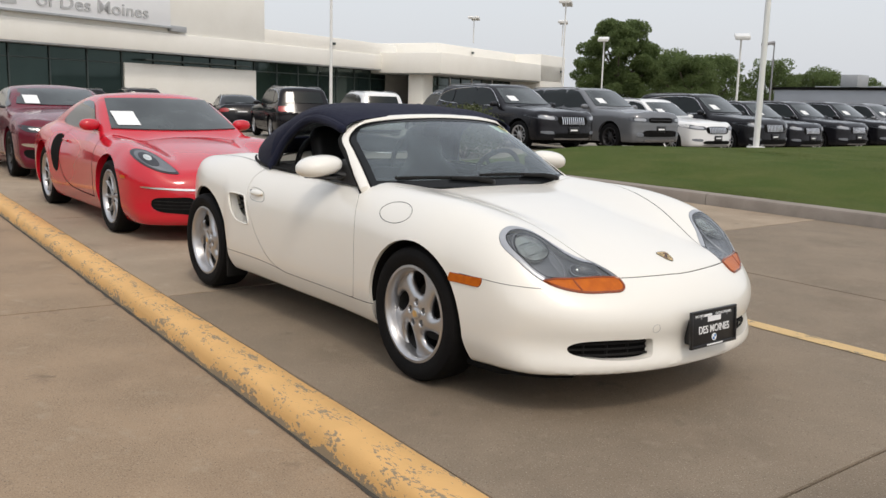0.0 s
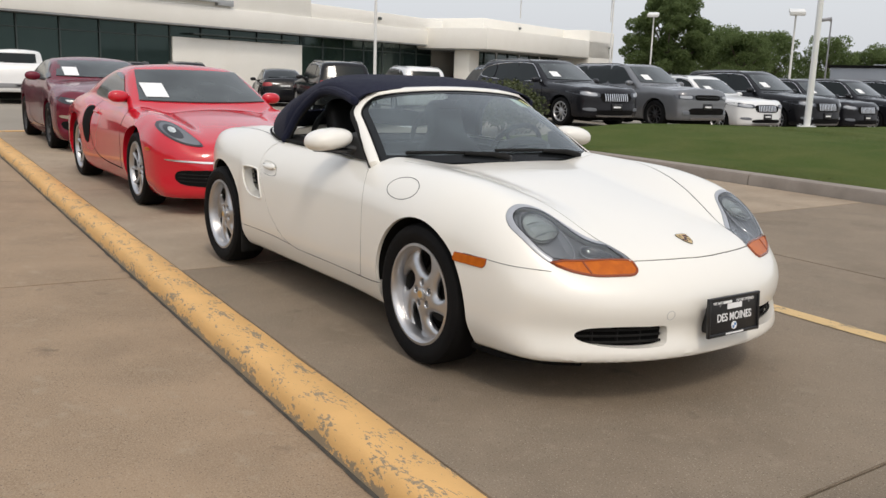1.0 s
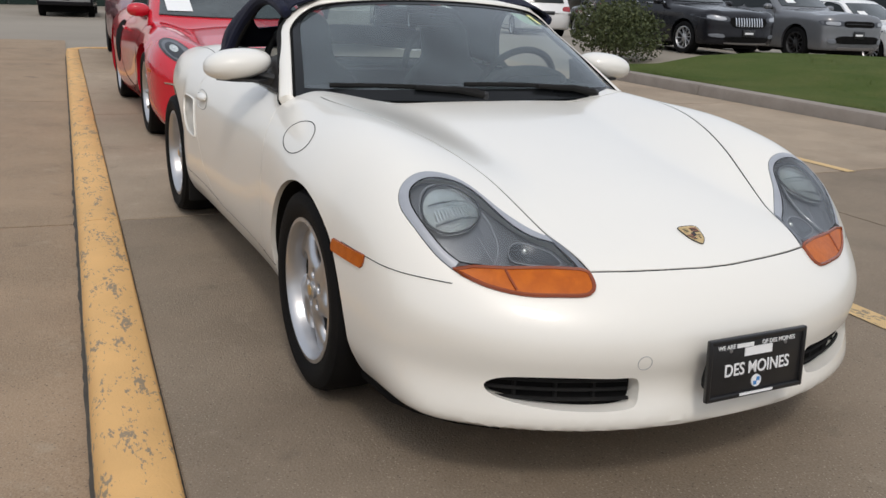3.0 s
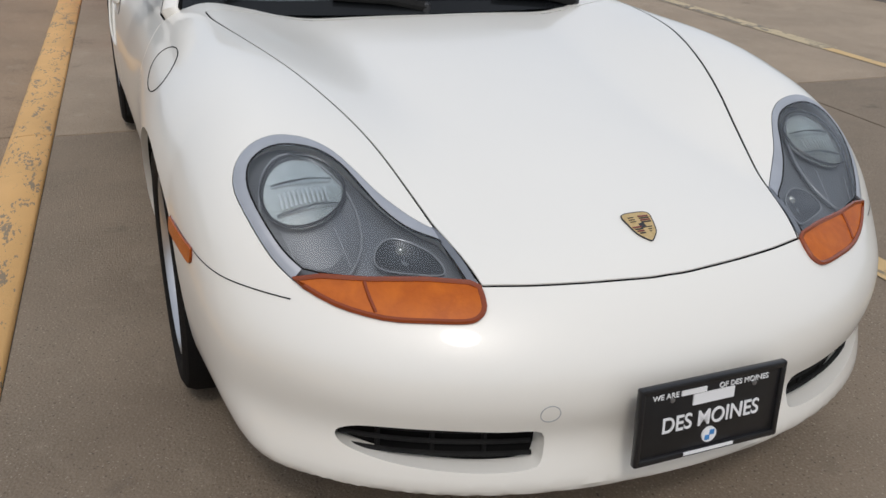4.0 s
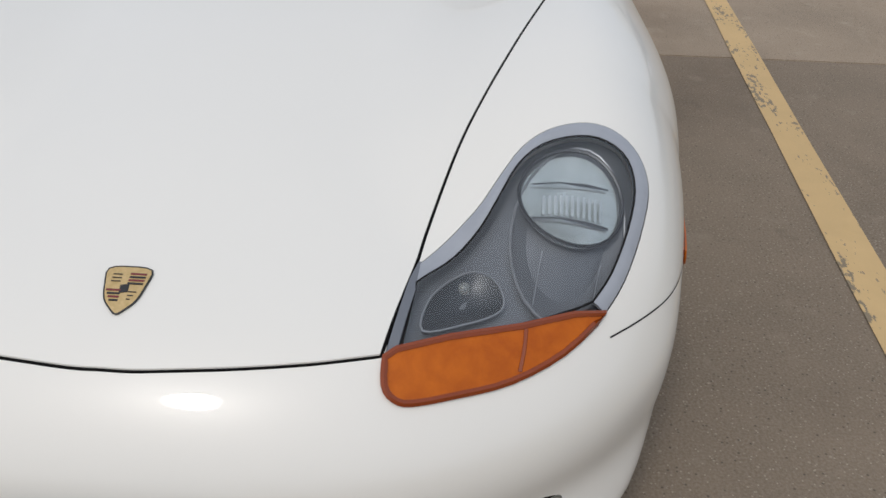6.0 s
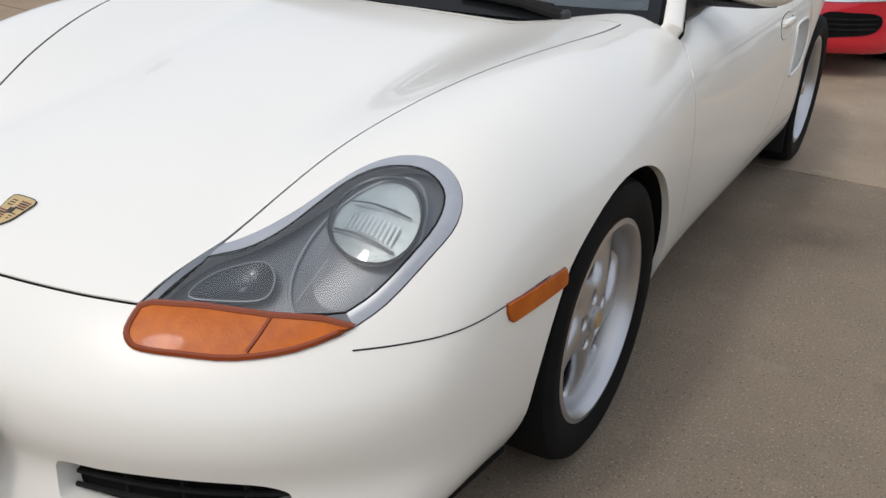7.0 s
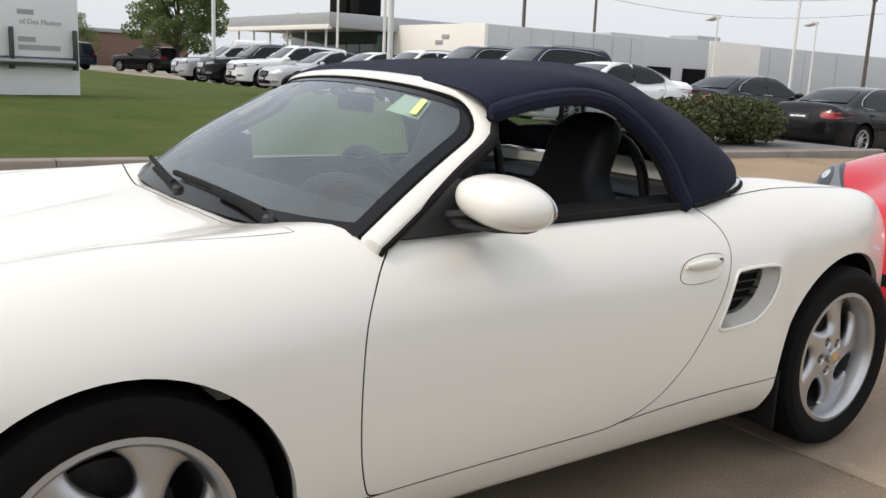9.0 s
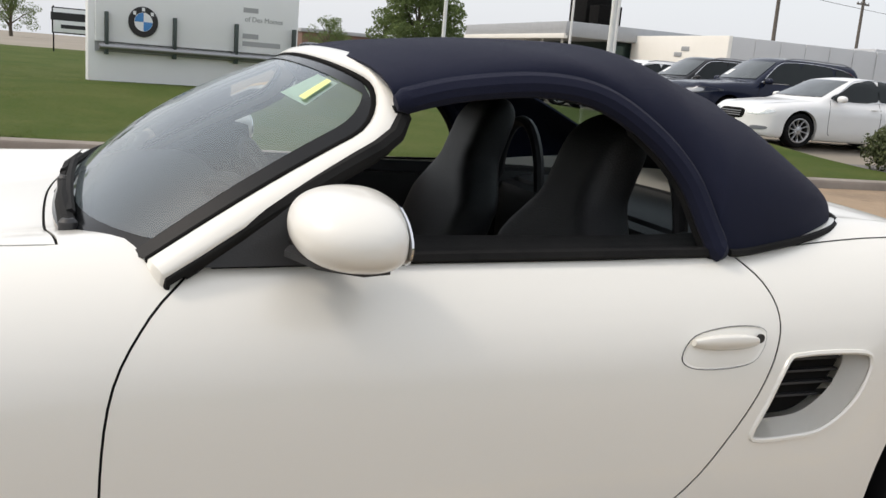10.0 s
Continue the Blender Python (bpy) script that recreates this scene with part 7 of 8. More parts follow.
SEDAN = dict(
    crown=[(1.0, .45), (.95, .62), (.88, .72), (.7, .80), (.3, .87), (-.2, .93), (-.5, .96), (-1.5, .96), (-2.8, 1.0), (-3.4, 1.04), (-3.8, 1.02), (-3.95, .8)],
    wing=[(.95, .55), (.8, .72), (.5, .82), (0, .88), (-.6, .93), (-1.5, .94), (-2.8, .97), (-3.4, .99), (-3.9, .8)], wing_y=[(.9, .70), (0, .74), (-3.6, .74)],
    width=[(1.0, .90), (.3, .92), (0, .925), (-.8, .905), (-1.8, .905), (-2.7, .925), (-3.2, .915), (-3.9, .86)],
    tuck=[(.1, .12), (.2, .05), (.32, .01), (.45, .0), (.65, .0), (.78, .015), (.88, .045), (.96, .085), (1.1, .2)],
    nose=(.2, .74, .93, 3.0), nose_z=[(.1, -.12), (.2, -.02), (.3, .01), (.5, 0), (.65, -.01), (.8, -.10)], tail=(-3.2, .76, .92, 3.6), tail_z=[(.15, -.15), (.35, -.02), (.6, 0), (.9, -.03), (1.1, -.08)],
    floor=[(1.0, .18), (0, .16), (-2.8, .18), (-3.9, .26)], camber=.09, wing_k=.8, round=.12,
    roof=[(-.5, 1.12), (-.9, 1.30), (-1.4, 1.435), (-1.9, 1.455), (-2.4, 1.41), (-2.9, 1.26), (-3.3, 1.10)], belt=.96, gw=.80, tumble=.36, front=(-.32, 2.0), rear=(-3.45, 1.9), roof_camber=.12, bow=.30, edge=.12,
    wheelbase=2.90, tyre=.335, tyre_w=.235, rim=.235, spokes=10, style="pair", rim_mat=ALLOY, half=.91, back=-4.1, height=1.46,
    side_windows=[[(-.72, .985), (-1.0, 1.16), (-1.25, 1.31), (-1.5, 1.37), (-1.80, 1.385), (-1.80, 1.0)], [(-1.90, 1.0), (-1.90, 1.385), (-2.2, 1.36), (-2.5, 1.28), (-2.78, 1.13), (-2.72, 1.02)]],
    chrome=[(-.70, .975), (-1.0, 1.18), (-1.3, 1.355), (-1.6, 1.405), (-2.1, 1.40), (-2.5, 1.31), (-2.85, 1.13), (-2.75, 1.01), (-1.9, .985), (-.75, .965)],
    screen=((1.015, .68), (1.36, .54)), back_glass=((1.10, .56), (1.34, .48)), paper=None, mirror=(-.82, .86, 1.0), plate_z=.42,
    front_patches=[("headlamp", [(.46, .60), (.65, .59), (.82, .62), (.87, .68), (.80, .70), (.62, .68), (.48, .67)], REFLECTOR), ("fog_lamp", [(.58, .30), (.80, .31), (.82, .37), (.60, .37)], LAMP_TRAY)],
    middle_patches=[("grille", [(-.34, .50), (0, .49), (.34, .50), (.36, .66), (0, .68), (-.36, .66)], VOID), ("lower_intake", [(-.50, .26), (0, .25), (.50, .26), (.50, .36), (0, .37), (-.50, .36)], VOID)],
    rear_patches=[("tail_lamp", [(.52, .80), (.82, .78), (.86, .90), (.56, .92)], RED_LENS)], rear_middle=[("rear_plate", [(-.26, .74), (.26, .74), (.26, .86), (-.26, .86)], PLATE_BLACK), ("plate_print", [(-.18, .78), (.18, .78), (.18, .82), (-.18, .82)], LETTER)],
    grille_bars=[.54, .58, .62], grille_w=.30, bar_mat=STEEL,
    door_lines=[[(-.68, .96), (-.62, .7), (-.64, .35), (-.7, .28)], [(-1.85, .98), (-1.86, .7), (-1.84, .32), (-1.8, .28)], [(-2.80, 1.0), (-2.72, .8), (-2.5, .6), (-2.4, .28)]], handles=[(-1.62, .84), (-2.55, .87)])
PICKUP = dict(SUV, crown=[(1.0, .6), (.95, .9), (.88, 1.08), (.7, 1.16), (.3, 1.19), (-.3, 1.21), (-1.2, 1.22), (-2.0, 1.30), (-2.5, 1.355), (-3.0, 1.362), (-3.6, 1.362), (-4.2, 1.362), (-4.6, 1.355), (-4.75, 1.1)], wing=[(.95, .8), (.8, 1.08), (0, 1.15), (-1.2, 1.18), (-2.0, 1.27), (-2.5, 1.325), (-3.0, 1.332), (-3.6, 1.332), (-4.2, 1.332), (-4.6, 1.325), (-4.75, 1.0)], wing_y=[(.9, .7), (0, .78), (-4.6, .80)],
              width=[(1.0, .97), (0, .985), (-2, .97), (-3.6, .985), (-4.75, .97)], nose=(.2, .75, .99, 4.0), tail=(-4.2, .55, .985, 8), floor=[(1, .35), (0, .34), (-4.7, .42)], roof=[(-.6, 1.6), (-1.0, 1.82), (-1.5, 1.90), (-2.6, 1.90), (-3.0, 1.86)],
              belt=1.22, gw=.90, tumble=.20, front=(-.48, 1.35), rear=(-2.90, .20), wheelbase=3.68, tyre=.39, half=.975, back=-4.95, height=1.92, side_windows=[[(-.80, 1.28), (-1.15, 1.60), (-1.35, 1.74), (-1.8, 1.76), (-1.8, 1.29)], [(-1.9, 1.29), (-1.9, 1.76), (-2.5, 1.75), (-2.6, 1.3)]], chrome=None,
              screen=((1.30, .74), (1.76, .64)), back_glass=((1.42, .62), (1.76, .60)), mirror=(-.9, .98, 1.30), rails=None, rear_patches=[("tail_lamp", [(.80, .92), (.93, .92), (.93, 1.24), (.80, 1.24)], RED_LENS)], rear_middle=[("tailgate", [(-.72, .82), (0, .82), (.72, .82), (.72, 1.28), (0, 1.28), (-.72, 1.28)], PEARL), ("rear_bumper", [(-.85, .56), (0, .56), (.85, .56), (.85, .72), (0, .72), (-.85, .72)], STEEL), ("rear_plate", [(-.16, .60), (.16, .60), (.16, .68), (-.16, .68)], PLATE_BLACK)],
              front_patches=[("headlamp", [(.60, .86), (.90, .86), (.92, 1.04), (.62, 1.04)], REFLECTOR)], middle_patches=[("grille", [(-.56, .76), (.56, .76), (.58, 1.06), (-.58, 1.06)], VOID)], grille_bars=[], uprights=[], handles=[(-1.65, 1.12)], door_lines=[], paper=None, plate_z=.6)

tilt = -2.86


def park(model, was, name, label, paint, u, v, turn=0.0, group="parked cars", size=(1, 1, 1)):
    x, y = lot(u, v)
    z = float(ground_z(np.float64(x), np.float64(y)))
    m = pose(x, y, z, 0, 0, tilt + turn)
    c = copy_thing(model, m)
    c.name = name
    c.scale = size
    return tagged(recoloured(c, paint, was), label, "car", group)


GROUP_L, GROUP_R, GROUP_B = "row of cars behind the grass bank", "row of cars behind the verge", "cars before the showroom"
x0, y0 = lot(-12.35, 11.5)
suv = build_car("suv", "black crossover with chrome grille and price sheet", SUV, CHARCOAL, .05, pose(x0, y0, float(ground_z(np.float64(x0), np.float64(y0))), 0, 0, tilt), GROUP_L)
x0, y0 = lot(-13.2, -26.6)
sedan = build_car("sedan", "silver saloon parked behind the verge", SEDAN, SILVER_PAINT, .05, pose(x0, y0, float(ground_z(np.float64(x0), np.float64(y0))), 0, 0, tilt), GROUP_R)
x0, y0 = lot(-31.6, 1.6)
pickup = build_car("pickup", "white pickup truck seen from behind", PICKUP, PEARL, .06, pose(-35.3, 3.2, -.2, 0, 0, 172), GROUP_B)
x0, y0 = lot(-12.35, 14.75)
square = build_car("suv", "dark grey crossover with black wheels and price sheet", SQUARE, GREY_PAINT, .05, pose(x0, y0, float(ground_z(np.float64(x0), np.float64(y0))), 0, 0, tilt), GROUP_L)
S, D = (suv, CHARCOAL), (sedan, SILVER_PAINT)
for name, label, paint, v, size in (("suv", "white crossover with black grille and price sheet", PEARL, 17.3, (.97, 1, .90)), ("suv", "large black luxury wagon with chrome grille", BLACK_PAINT, 20.0, (1.06, 1.06, 1.06)),
                                    ("suv", "dark maroon crossover behind a light pole", CHARCOAL, 22.3, (.95, .98, .95)), ("suv", "charcoal crossover with chrome trim", CHARCOAL, 25.1, (1, 1, .98)), ("suv", "black crossover at the row's far part", BLACK_PAINT, 27.9, (1, 1, 1)), ("suv", "grey crossover at the row's far part", GREY_PAINT, 30.7, (1, 1, 1)),
                                    ("suv", "dark crossover at the row's end", BLACK_PAINT, 33.5, (1, 1, 1))):
    park(*S, name, label, paint, -12.35, v, group=GROUP_L, size=size)
for model, name, label, paint, v, size in ((S, "suv", "dark blue crossover with large chrome grille", NAVY_PAINT, -15.6, (1, 1.02, 1.02)), (S, "suv", "black crossover with large chrome grille", BLACK_PAINT, -18.2, (1, 1, 1)), (S, "suv", "white compact crossover with twin grille", PEARL, -20.9, (.93, .95, .92)),
                                           (D, "sedan", "white saloon with dark wheels", PEARL, -23.6, (1, 1, 1)), (S, "suv", "white crossover with chrome grille", PEARL, -29.5, (1, 1, .98)), (S, "suv", "black crossover with spoked wheels", BLACK_PAINT, -32.6, (1, 1, 1)), (S, "suv", "silver crossover at the row's end", SILVER_PAINT, -35.7, (1, 1, .97))):
    park(*model, name, label, paint, -13.2, v, group=GROUP_R, size=size)
park(*D, "sedan", "white saloon with a dark mesh grille beside a bush", PEARL, -12.35, -12.3, group=GROUP_R, size=(.97, .97, .94))
for model, name, label, paint, u, v in ((D, "sedan", "black saloon with red tail lamps", BLACK_PAINT, -20.4, -9.2), (D, "sedan", "dark grey saloon seen from behind", CHARCOAL, -20.6, -12.4), (D, "sedan", "white hatch saloon seen from behind", PEARL, -20.8, -16.2)):
    park(*model, name, label, paint, u, v, turn=180, group="cars parked facing the far building")
park(*S, "suv", "black crossover facing the camera far off", BLACK_PAINT, -38, -17.0, group="cars parked facing the far building")
for i in range(5):
    park(*(S if i % 2 else D), "far_car", "dark parked car far off on the lot", (BLACK_PAINT, GREY_PAINT, NAVY_PAINT)[i % 3], -56 - 1.5 * i, -25 + 1.7 * i, turn=20, group="far cars")
for model, name, label, paint, u, v, turn in ((S, "suv", "black crossover with chrome window trim seen from behind", BLACK_PAINT, -25.0, 10.1, 168), (D, "sedan", "black saloon with red tail lamps", BLACK_PAINT, -31.8, 11.0, 165), (S, "suv", "white crossover seen from behind", PEARL, -26.8, 14.2, 168), (S, "suv", "silver crossover seen from behind", CHARCOAL, -22.5, 15.2, 168),
                                              (S, "suv", "black crossover before the showroom glass", BLACK_PAINT, -40, 6.6, 175), (S, "suv", "dark grey crossover before the showroom", CHARCOAL, -39.5, 8.9, 175)):
    park(*model, name, label, paint, u, v, turn=turn, group=GROUP_B)
tagged(recoloured(copy_thing(pickup, pose(-37.6, .75, -.22, 0, 0, 174)), CHARCOAL, PEARL), "dark grey pickup truck seen from behind", "car", GROUP_B)
for i in range(4):
    park(*S, "suv", "dark crossover on the lot across the verge", (PEARL, BLACK_PAINT, NAVY_PAINT, CHARCOAL)[i], -22 + 5.2 * i, -58, turn=-60, group="cars across the verge")
suv.scale = (1, 1, .92)


# ---- showroom ----
P0, ANG = Vector((-59.63, 27.84, 0)), 113.0
FACADE = pose(P0.x, P0.y, 0, 0, 0, ANG)
GLAZING = material("green_black_glazing", (0.014, 0.024, 0.022), 0.07, 0, second=(0.024, 0.036, 0.033), scale=0.35, amount=0.7, coat=0.2)
GLAZING.node_tree.nodes["Principled BSDF"].inputs["Specular Tint"].default_value = (.62, .92, .82, 1)
MULLION = material("dark_mullion", (0.05, 0.065, 0.06), 0.45, 0.3, second=(0.07, 0.085, 0.08), scale=6, amount=0.5)
SIGN_FACE = material("sign_white", (0.84, 0.845, 0.85), 0.5, 0, second=(0.78, 0.785, 0.79), scale=1.2, amount=0.4)
BOARD_LETTER = material("pale_grey_letter", (0.47, 0.475, 0.48), 0.55, second=(0.43, 0.435, 0.44), scale=2)
SIGN_GREY = material("sign_grey", (0.40, 0.41, 0.42), 0.5, 0.2, second=(0.34, 0.35, 0.36), scale=2, amount=0.5)
BLUE_GREY = material("blue_grey_block", (0.30, 0.325, 0.36), 0.85, 0, second=(0.26, 0.28, 0.31), scale=0.4, amount=0.6, bump=0.2, bump_scale=8)
POLE_WHITE = material("pole_white", (0.74, 0.74, 0.72), 0.45, 0, second=(0.64, 0.64, 0.61), scale=3, amount=0.5)
POLE_WOOD = material("pole_wood", (0.10, 0.085, 0.07), 0.9, 0, second=(0.15, 0.13, 0.11), scale=6, amount=0.6, bump=0.4, bump_scale=20)
LAMP_LENS = material("lamp_glass", (0.55, 0.56, 0.54), 0.3, 0, second=(0.45, 0.46, 0.44), scale=8, amount=0.5)
# facade axes: x runs along the front (to the far end), y goes behind it, z up
show = thing("showroom", "white rendered car showroom with dark glazing under a deep fascia", "building", at=FACADE)
BASE = -.6


def fb(name, lo, hi, mat, bevel=.02, parent=None, label=""):
    return part(name, box(lo, hi, bevel), mat, parent or show, label)


fb("rear_wall", (-39.6, 1.6, BASE), (42, 20, 6.1), WHITE_WALL, .05)
fb("fascia", (-40, -.25, 4.02), (17.6, 1.7, 5.3), WHITE_WALL, .04)
fb("parapet", (-40, -.10, 5.3), (0.1, 1.8, 9.6), WHITE_WALL, .05)
fb("parapet", (.1, -.10, 5.3), (19.0, 1.8, 6.38), WHITE_WALL, .05)
fb("soffit", (-40, -.2, 3.93), (17.6, 1.6, 4.02), SIGN_GREY, .01)
for i in range(2, 17):
    a = -45 + 2.68 * i
    if a > 15.5:
        break
    closed = -12.7 < a < -.2
    win_ob = part("window", box((a, .9, BASE if not closed else 3.25), (min(a + 2.62, 17), .98, 3.93), .0), GLAZING, show, "dark green tinted glazing")
    part("window_frame", box((a - .05, .82, BASE), (a + .05, .92, 3.93), .01), MULLION, win_ob)
    if not closed:
        part("transom", box((a, .84, 3.14), (min(a + 2.62, 17), .90, 3.22), .01), MULLION, win_ob)
for a in (-.08, 2.6, 5.3, 8, 10.7, 13.4, 16):
    w_ = part("window", box((a, .9, BASE), (a + 2.62, .98, 3.93)), GLAZING, show)
    part("window_frame", box((a - .05, .82, BASE), (a + .05, .92, 3.93), .01), MULLION, w_)
    part("transom", box((a, .84, 3.14), (a + 2.62, .90, 3.22), .01), MULLION, w_)
fb("blank_panel", (-12.75, .70, BASE), (-.05, .84, 3.22), WHITE_WALL, .01, label="plain white panel between the windows")
fb("canopy_strip", (-11.4, .2, 3.42), (-1.2, .75, 3.52), MULLION, .01)
# name board: the maker's letters stand as plain bars
board = part("name_board", box((-39, -.42, 5.72), (-9.75, -.12, 8.4), .02), SIGN_FACE, show, "white name board with grey lettering")
part("board_rail", box((-39, -.55, 5.58), (-9.70, -.30, 5.72), .02), SIGN_GREY, board)
part("board_foot", box((-9.75, -.40, 5.42), (-8.3, -.10, 5.80), .02), SIGN_GREY, show)
words("of Des Moines", 1.40, BOARD_LETTER, board, Matrix.Translation((-15.75, -.45, 6.38)) @ pose(0, 0, 0, 90, 0, 0) @ Matrix.Diagonal((1, .76, 1, 1)), depth=.03, bold=.008)
for xa, xb in ((-23.7, -22.5), (-22.2, -21.1)):
    part("letter_bar", box((xa, -.47, 6.0), (xb, -.44, 6.76)), BOARD_LETTER, board)
# the lower wing that comes forward at the far end
fb("wing_fascia", (16.2, -6.6, 3.72), (46, 2.0, 5.55), WHITE_WALL, .05)
fb("wing_parapet", (21.0, -3.4, 5.5), (46, 14, 6.75), WHITE_WALL, .05)
fb("wing_soffit", (16.4, -6.4, 3.62), (45.6, 1.8, 3.72), SIGN_GREY, .01)
fb("wing_end_wall", (39, -6.6, BASE), (46.2, 14, 6.72), WHITE_WALL, .05)
fb("wing_pier", (17.2, -4.2, BASE), (19.0, -2.6, 3.62), WHITE_WALL, .03)
for i in range(8):
    a = 19.6 + 2.4 * i
    w_ = part("window", box((a, -3.0, BASE), (a + 2.34, -2.9, 3.62)), GLAZING, show)
    part("window_frame", box((a - .06, -3.1, BASE), (a + .06, -2.95, 3.62), .01), MULLION if i % 2 else SIGN_FACE, w_)
    if i < 2:
        for zz in (.9, 1.8, 2.7):
            part("glazing_bar", box((a, -3.06, zz), (a + 2.34, -2.98, zz + .07)), MULLION, w_)
for px_, pz_, py_ in ((8.6, 5.75, -.18), (28, 6.1, -3.5), (44.5, 4.9, -6.7)):
    part("wall_lamp", box((px_, py_ - .12, pz_), (px_ + .4, py_, pz_ + .22), .03), MULLION, show)


# ---- lamp posts ----
def lamp_post(x, y, z, height, label, heads=1, mat=POLE_WHITE, radius=.085, plinth=True, turn=0.0, group="lamp posts", head_size=.62, lean=0.0):
    ob = thing("lamp_post", label, "lamp post", group, at=pose(x, y, z, lean, 0, turn))
    part("pole", lathe([(radius, 0), (radius, .2), (radius * .72, height), (0, height)], 14, axis="z"), mat, ob)
    if plinth:
        part("base_plate", box((-.22, -.22, 0), (.22, .22, .06), .015), mat, ob)
        for sx in (1, -1):
            for sy in (1, -1):
                part("anchor_bolt", lathe([(.02, .06), (.02, .10), (0, .11)], 8, axis="z", m=Matrix.Translation((.16 * sx, .16 * sy, 0))), STEEL, ob)
    for i in range(heads):
        s = 1 if i % 2 else -1
        hd = part("lamp_head", box((s * .12 - head_size * (s < 0), -.34, height - .02), (s * .12 + head_size * (s > 0), .34, height + .16), .03, m=Matrix.Translation((0, 0, height)) @ pose(0, 0, 0, 0, s * 12, 0) @ Matrix.Translation((0, 0, -height))), mat if mat is not POLE_WOOD else STEEL, ob)
        part("lamp_glass", box((s * .16 - (head_size - .1) * (s < 0), -.29, height - .035), (s * .16 + (head_size - .1) * (s > 0), .29, height - .018), .005, m=Matrix.Translation((0, 0, height)) @ pose(0, 0, 0, 0, s * 12, 0) @ Matrix.Translation((0, 0, -height))), LAMP_LENS, hd)
        part("bracket", tube([Vector((0, 0, height - .12)), Vector((s * .25, 0, height - .02))], .035, 6), mat, ob)
    return ob


lamp_post(-10.5, 18.3, .22, 8.2, "tall white lamp post on the grass", 2, turn=40)
lamp_post(-12.4, -18.1, .25, 8.2, "tall white lamp post on the verge", 2, turn=40)
lamp_post(-12.9, -32.2, .3, 8.2, "tall white lamp post on the verge", 2, turn=40)
lamp_post(-35.6, 19.7, -.3, 8.6, "white lamp post among parked cars", 2, turn=20)
for x, y, h, hd in ((-39.0, 39.6, 8.0, 2), (-37.1, 41.4, 5.6, 1), (-21.9, 34.2, 4.7, 1)):
    lamp_post(x, y, 0, h, "white lamp post with a flat floodlight", hd, turn=128, group="lamp posts", radius=.06, head_size=1.0)
lamp_post(-28.6, 47.8, 0, 5.4, "dark lamp post with a small head", 1, STEEL, .06, False, 60)
lamp_post(-52, 42.5, 5.9, 2.0, "white floodlight on the showroom roof", 2, radius=.05, plinth=False, turn=128)
lamp_post(-49.5, 50, 6.0, 2.0, "white floodlight on the showroom roof", 2, radius=.05, plinth=False, turn=128)
for x, y, h in ((-23.6, -41.5, 8.6), (-20.6, -31.7, 8.8), (-37.3, -22.2, 8.5), (-52, -38, 6.0), (-61, -36, 6.2), (-74, -34, 6.0)):
    lamp_post(x, y, -.1, h, "white lamp post on the far lot", 1, turn=75, radius=.075, head_size=.9)
for x, y, h in ((-45.1, -50.8, 11.5), (-69.5, -36.5, 9.5), (-62, -60, 10.5)):
    up = thing("utility_pole", "weathered wooden utility pole with a crossarm", "utility pole", "utility poles", at=pose(x, y, -.3, 0, 1.5, 20))
    part("pole", lathe([(.17, 0), (.12, h), (0, h)], 10, axis="z"), POLE_WOOD, up)
    part("crossarm", box((-1.1, -.06, h - .8), (1.1, .06, h - .66), .01), POLE_WOOD, up)
    for a in (-1, -.4, .4, 1):
        part("insulator", lathe([(.04, h - .66), (.05, h - .58), (.02, h - .5), (0, h - .5)], 8, axis="z", m=Matrix.Translation((a, 0, 0))), STEEL, up)
for za, zb, ya in ((10.4, 8.6, 0), (10.7, 8.9, .8), (7.6, 7.4, 1.4)):
    pts = [Vector((20 + (-69.5 - 20) * t, -62 + 25 * t + ya, za + (zb - za) * t - 1.2 * math.sin(math.pi * ((t * 3) % 1)))) for t in np.linspace(0, 1, 46)]
    tagged(part("overhead_cable", tube(pts, .016, 4), VOID), "thin black overhead cable between poles", "cable", "overhead cables")

# ---- the far buildings across the verge ----
grey_shed = thing("grey_shed", "long pale grey metal-clad workshop with a white front", "building")
part("wall", box((-54, -75, -.4), (-38, -46.4, 4.62), .05), GREY_WALL, grey_shed)
part("front_wall", box((-38.05, -58, -.4), (-37.75, -46.35, 4.64), .02), WHITE_WALL, grey_shed)
for y0, y1, z1 in ((-50.2, -48.4, 2.6), (-53.8, -51.6, 2.7)):
    d_ = part("roller_door", box((-37.74, y0, -.4), (-37.68, y1, z1), .01), VOID, grey_shed, "open dark doorway")
for y0, z0 in ((-52.2, 3.2), (-51.4, 3.6)):
    part("notice", box((-37.74, y0, z0), (-37.70, y0 + .9, z0 + .3), .01), SIGN_GREY, grey_shed)
part("door_plate", box((-37.74, -56.2, .2), (-37.70, -55.2, 2.2), .01), SIGN_GREY, grey_shed)
for i in range(7):
    part("cladding_rib", box((-40 - 2.1 * i, -46.38, -.4), (-39.92 - 2.1 * i, -46.34, 4.6), .01), GREY_WALL, grey_shed)
long_shed = thing("long_shed", "very long pale grey warehouse wall with dark doors", "building")
part("wall", box((-150, -80, -.5), (-56.6, -52.6, 5.3), .05), GREY_WALL, long_shed)
part("wall_band", box((-78, -52.6, -.5), (-70, -52.4, 5.35), .02), WHITE_WALL, long_shed)
for a in (-61.5, -66.5, -120):
    part("dock_door", box((a - 3.2, -52.58, -.5), (a, -52.45, 2.6), .01), VOID, long_shed, "dark open loading door")
for i in range(10):
    part("cladding_rib", box((-80 - 6.2 * i, -52.59, -.5), (-79.9 - 6.2 * i, -52.53, 5.28), .01), GREY_WALL, long_shed)
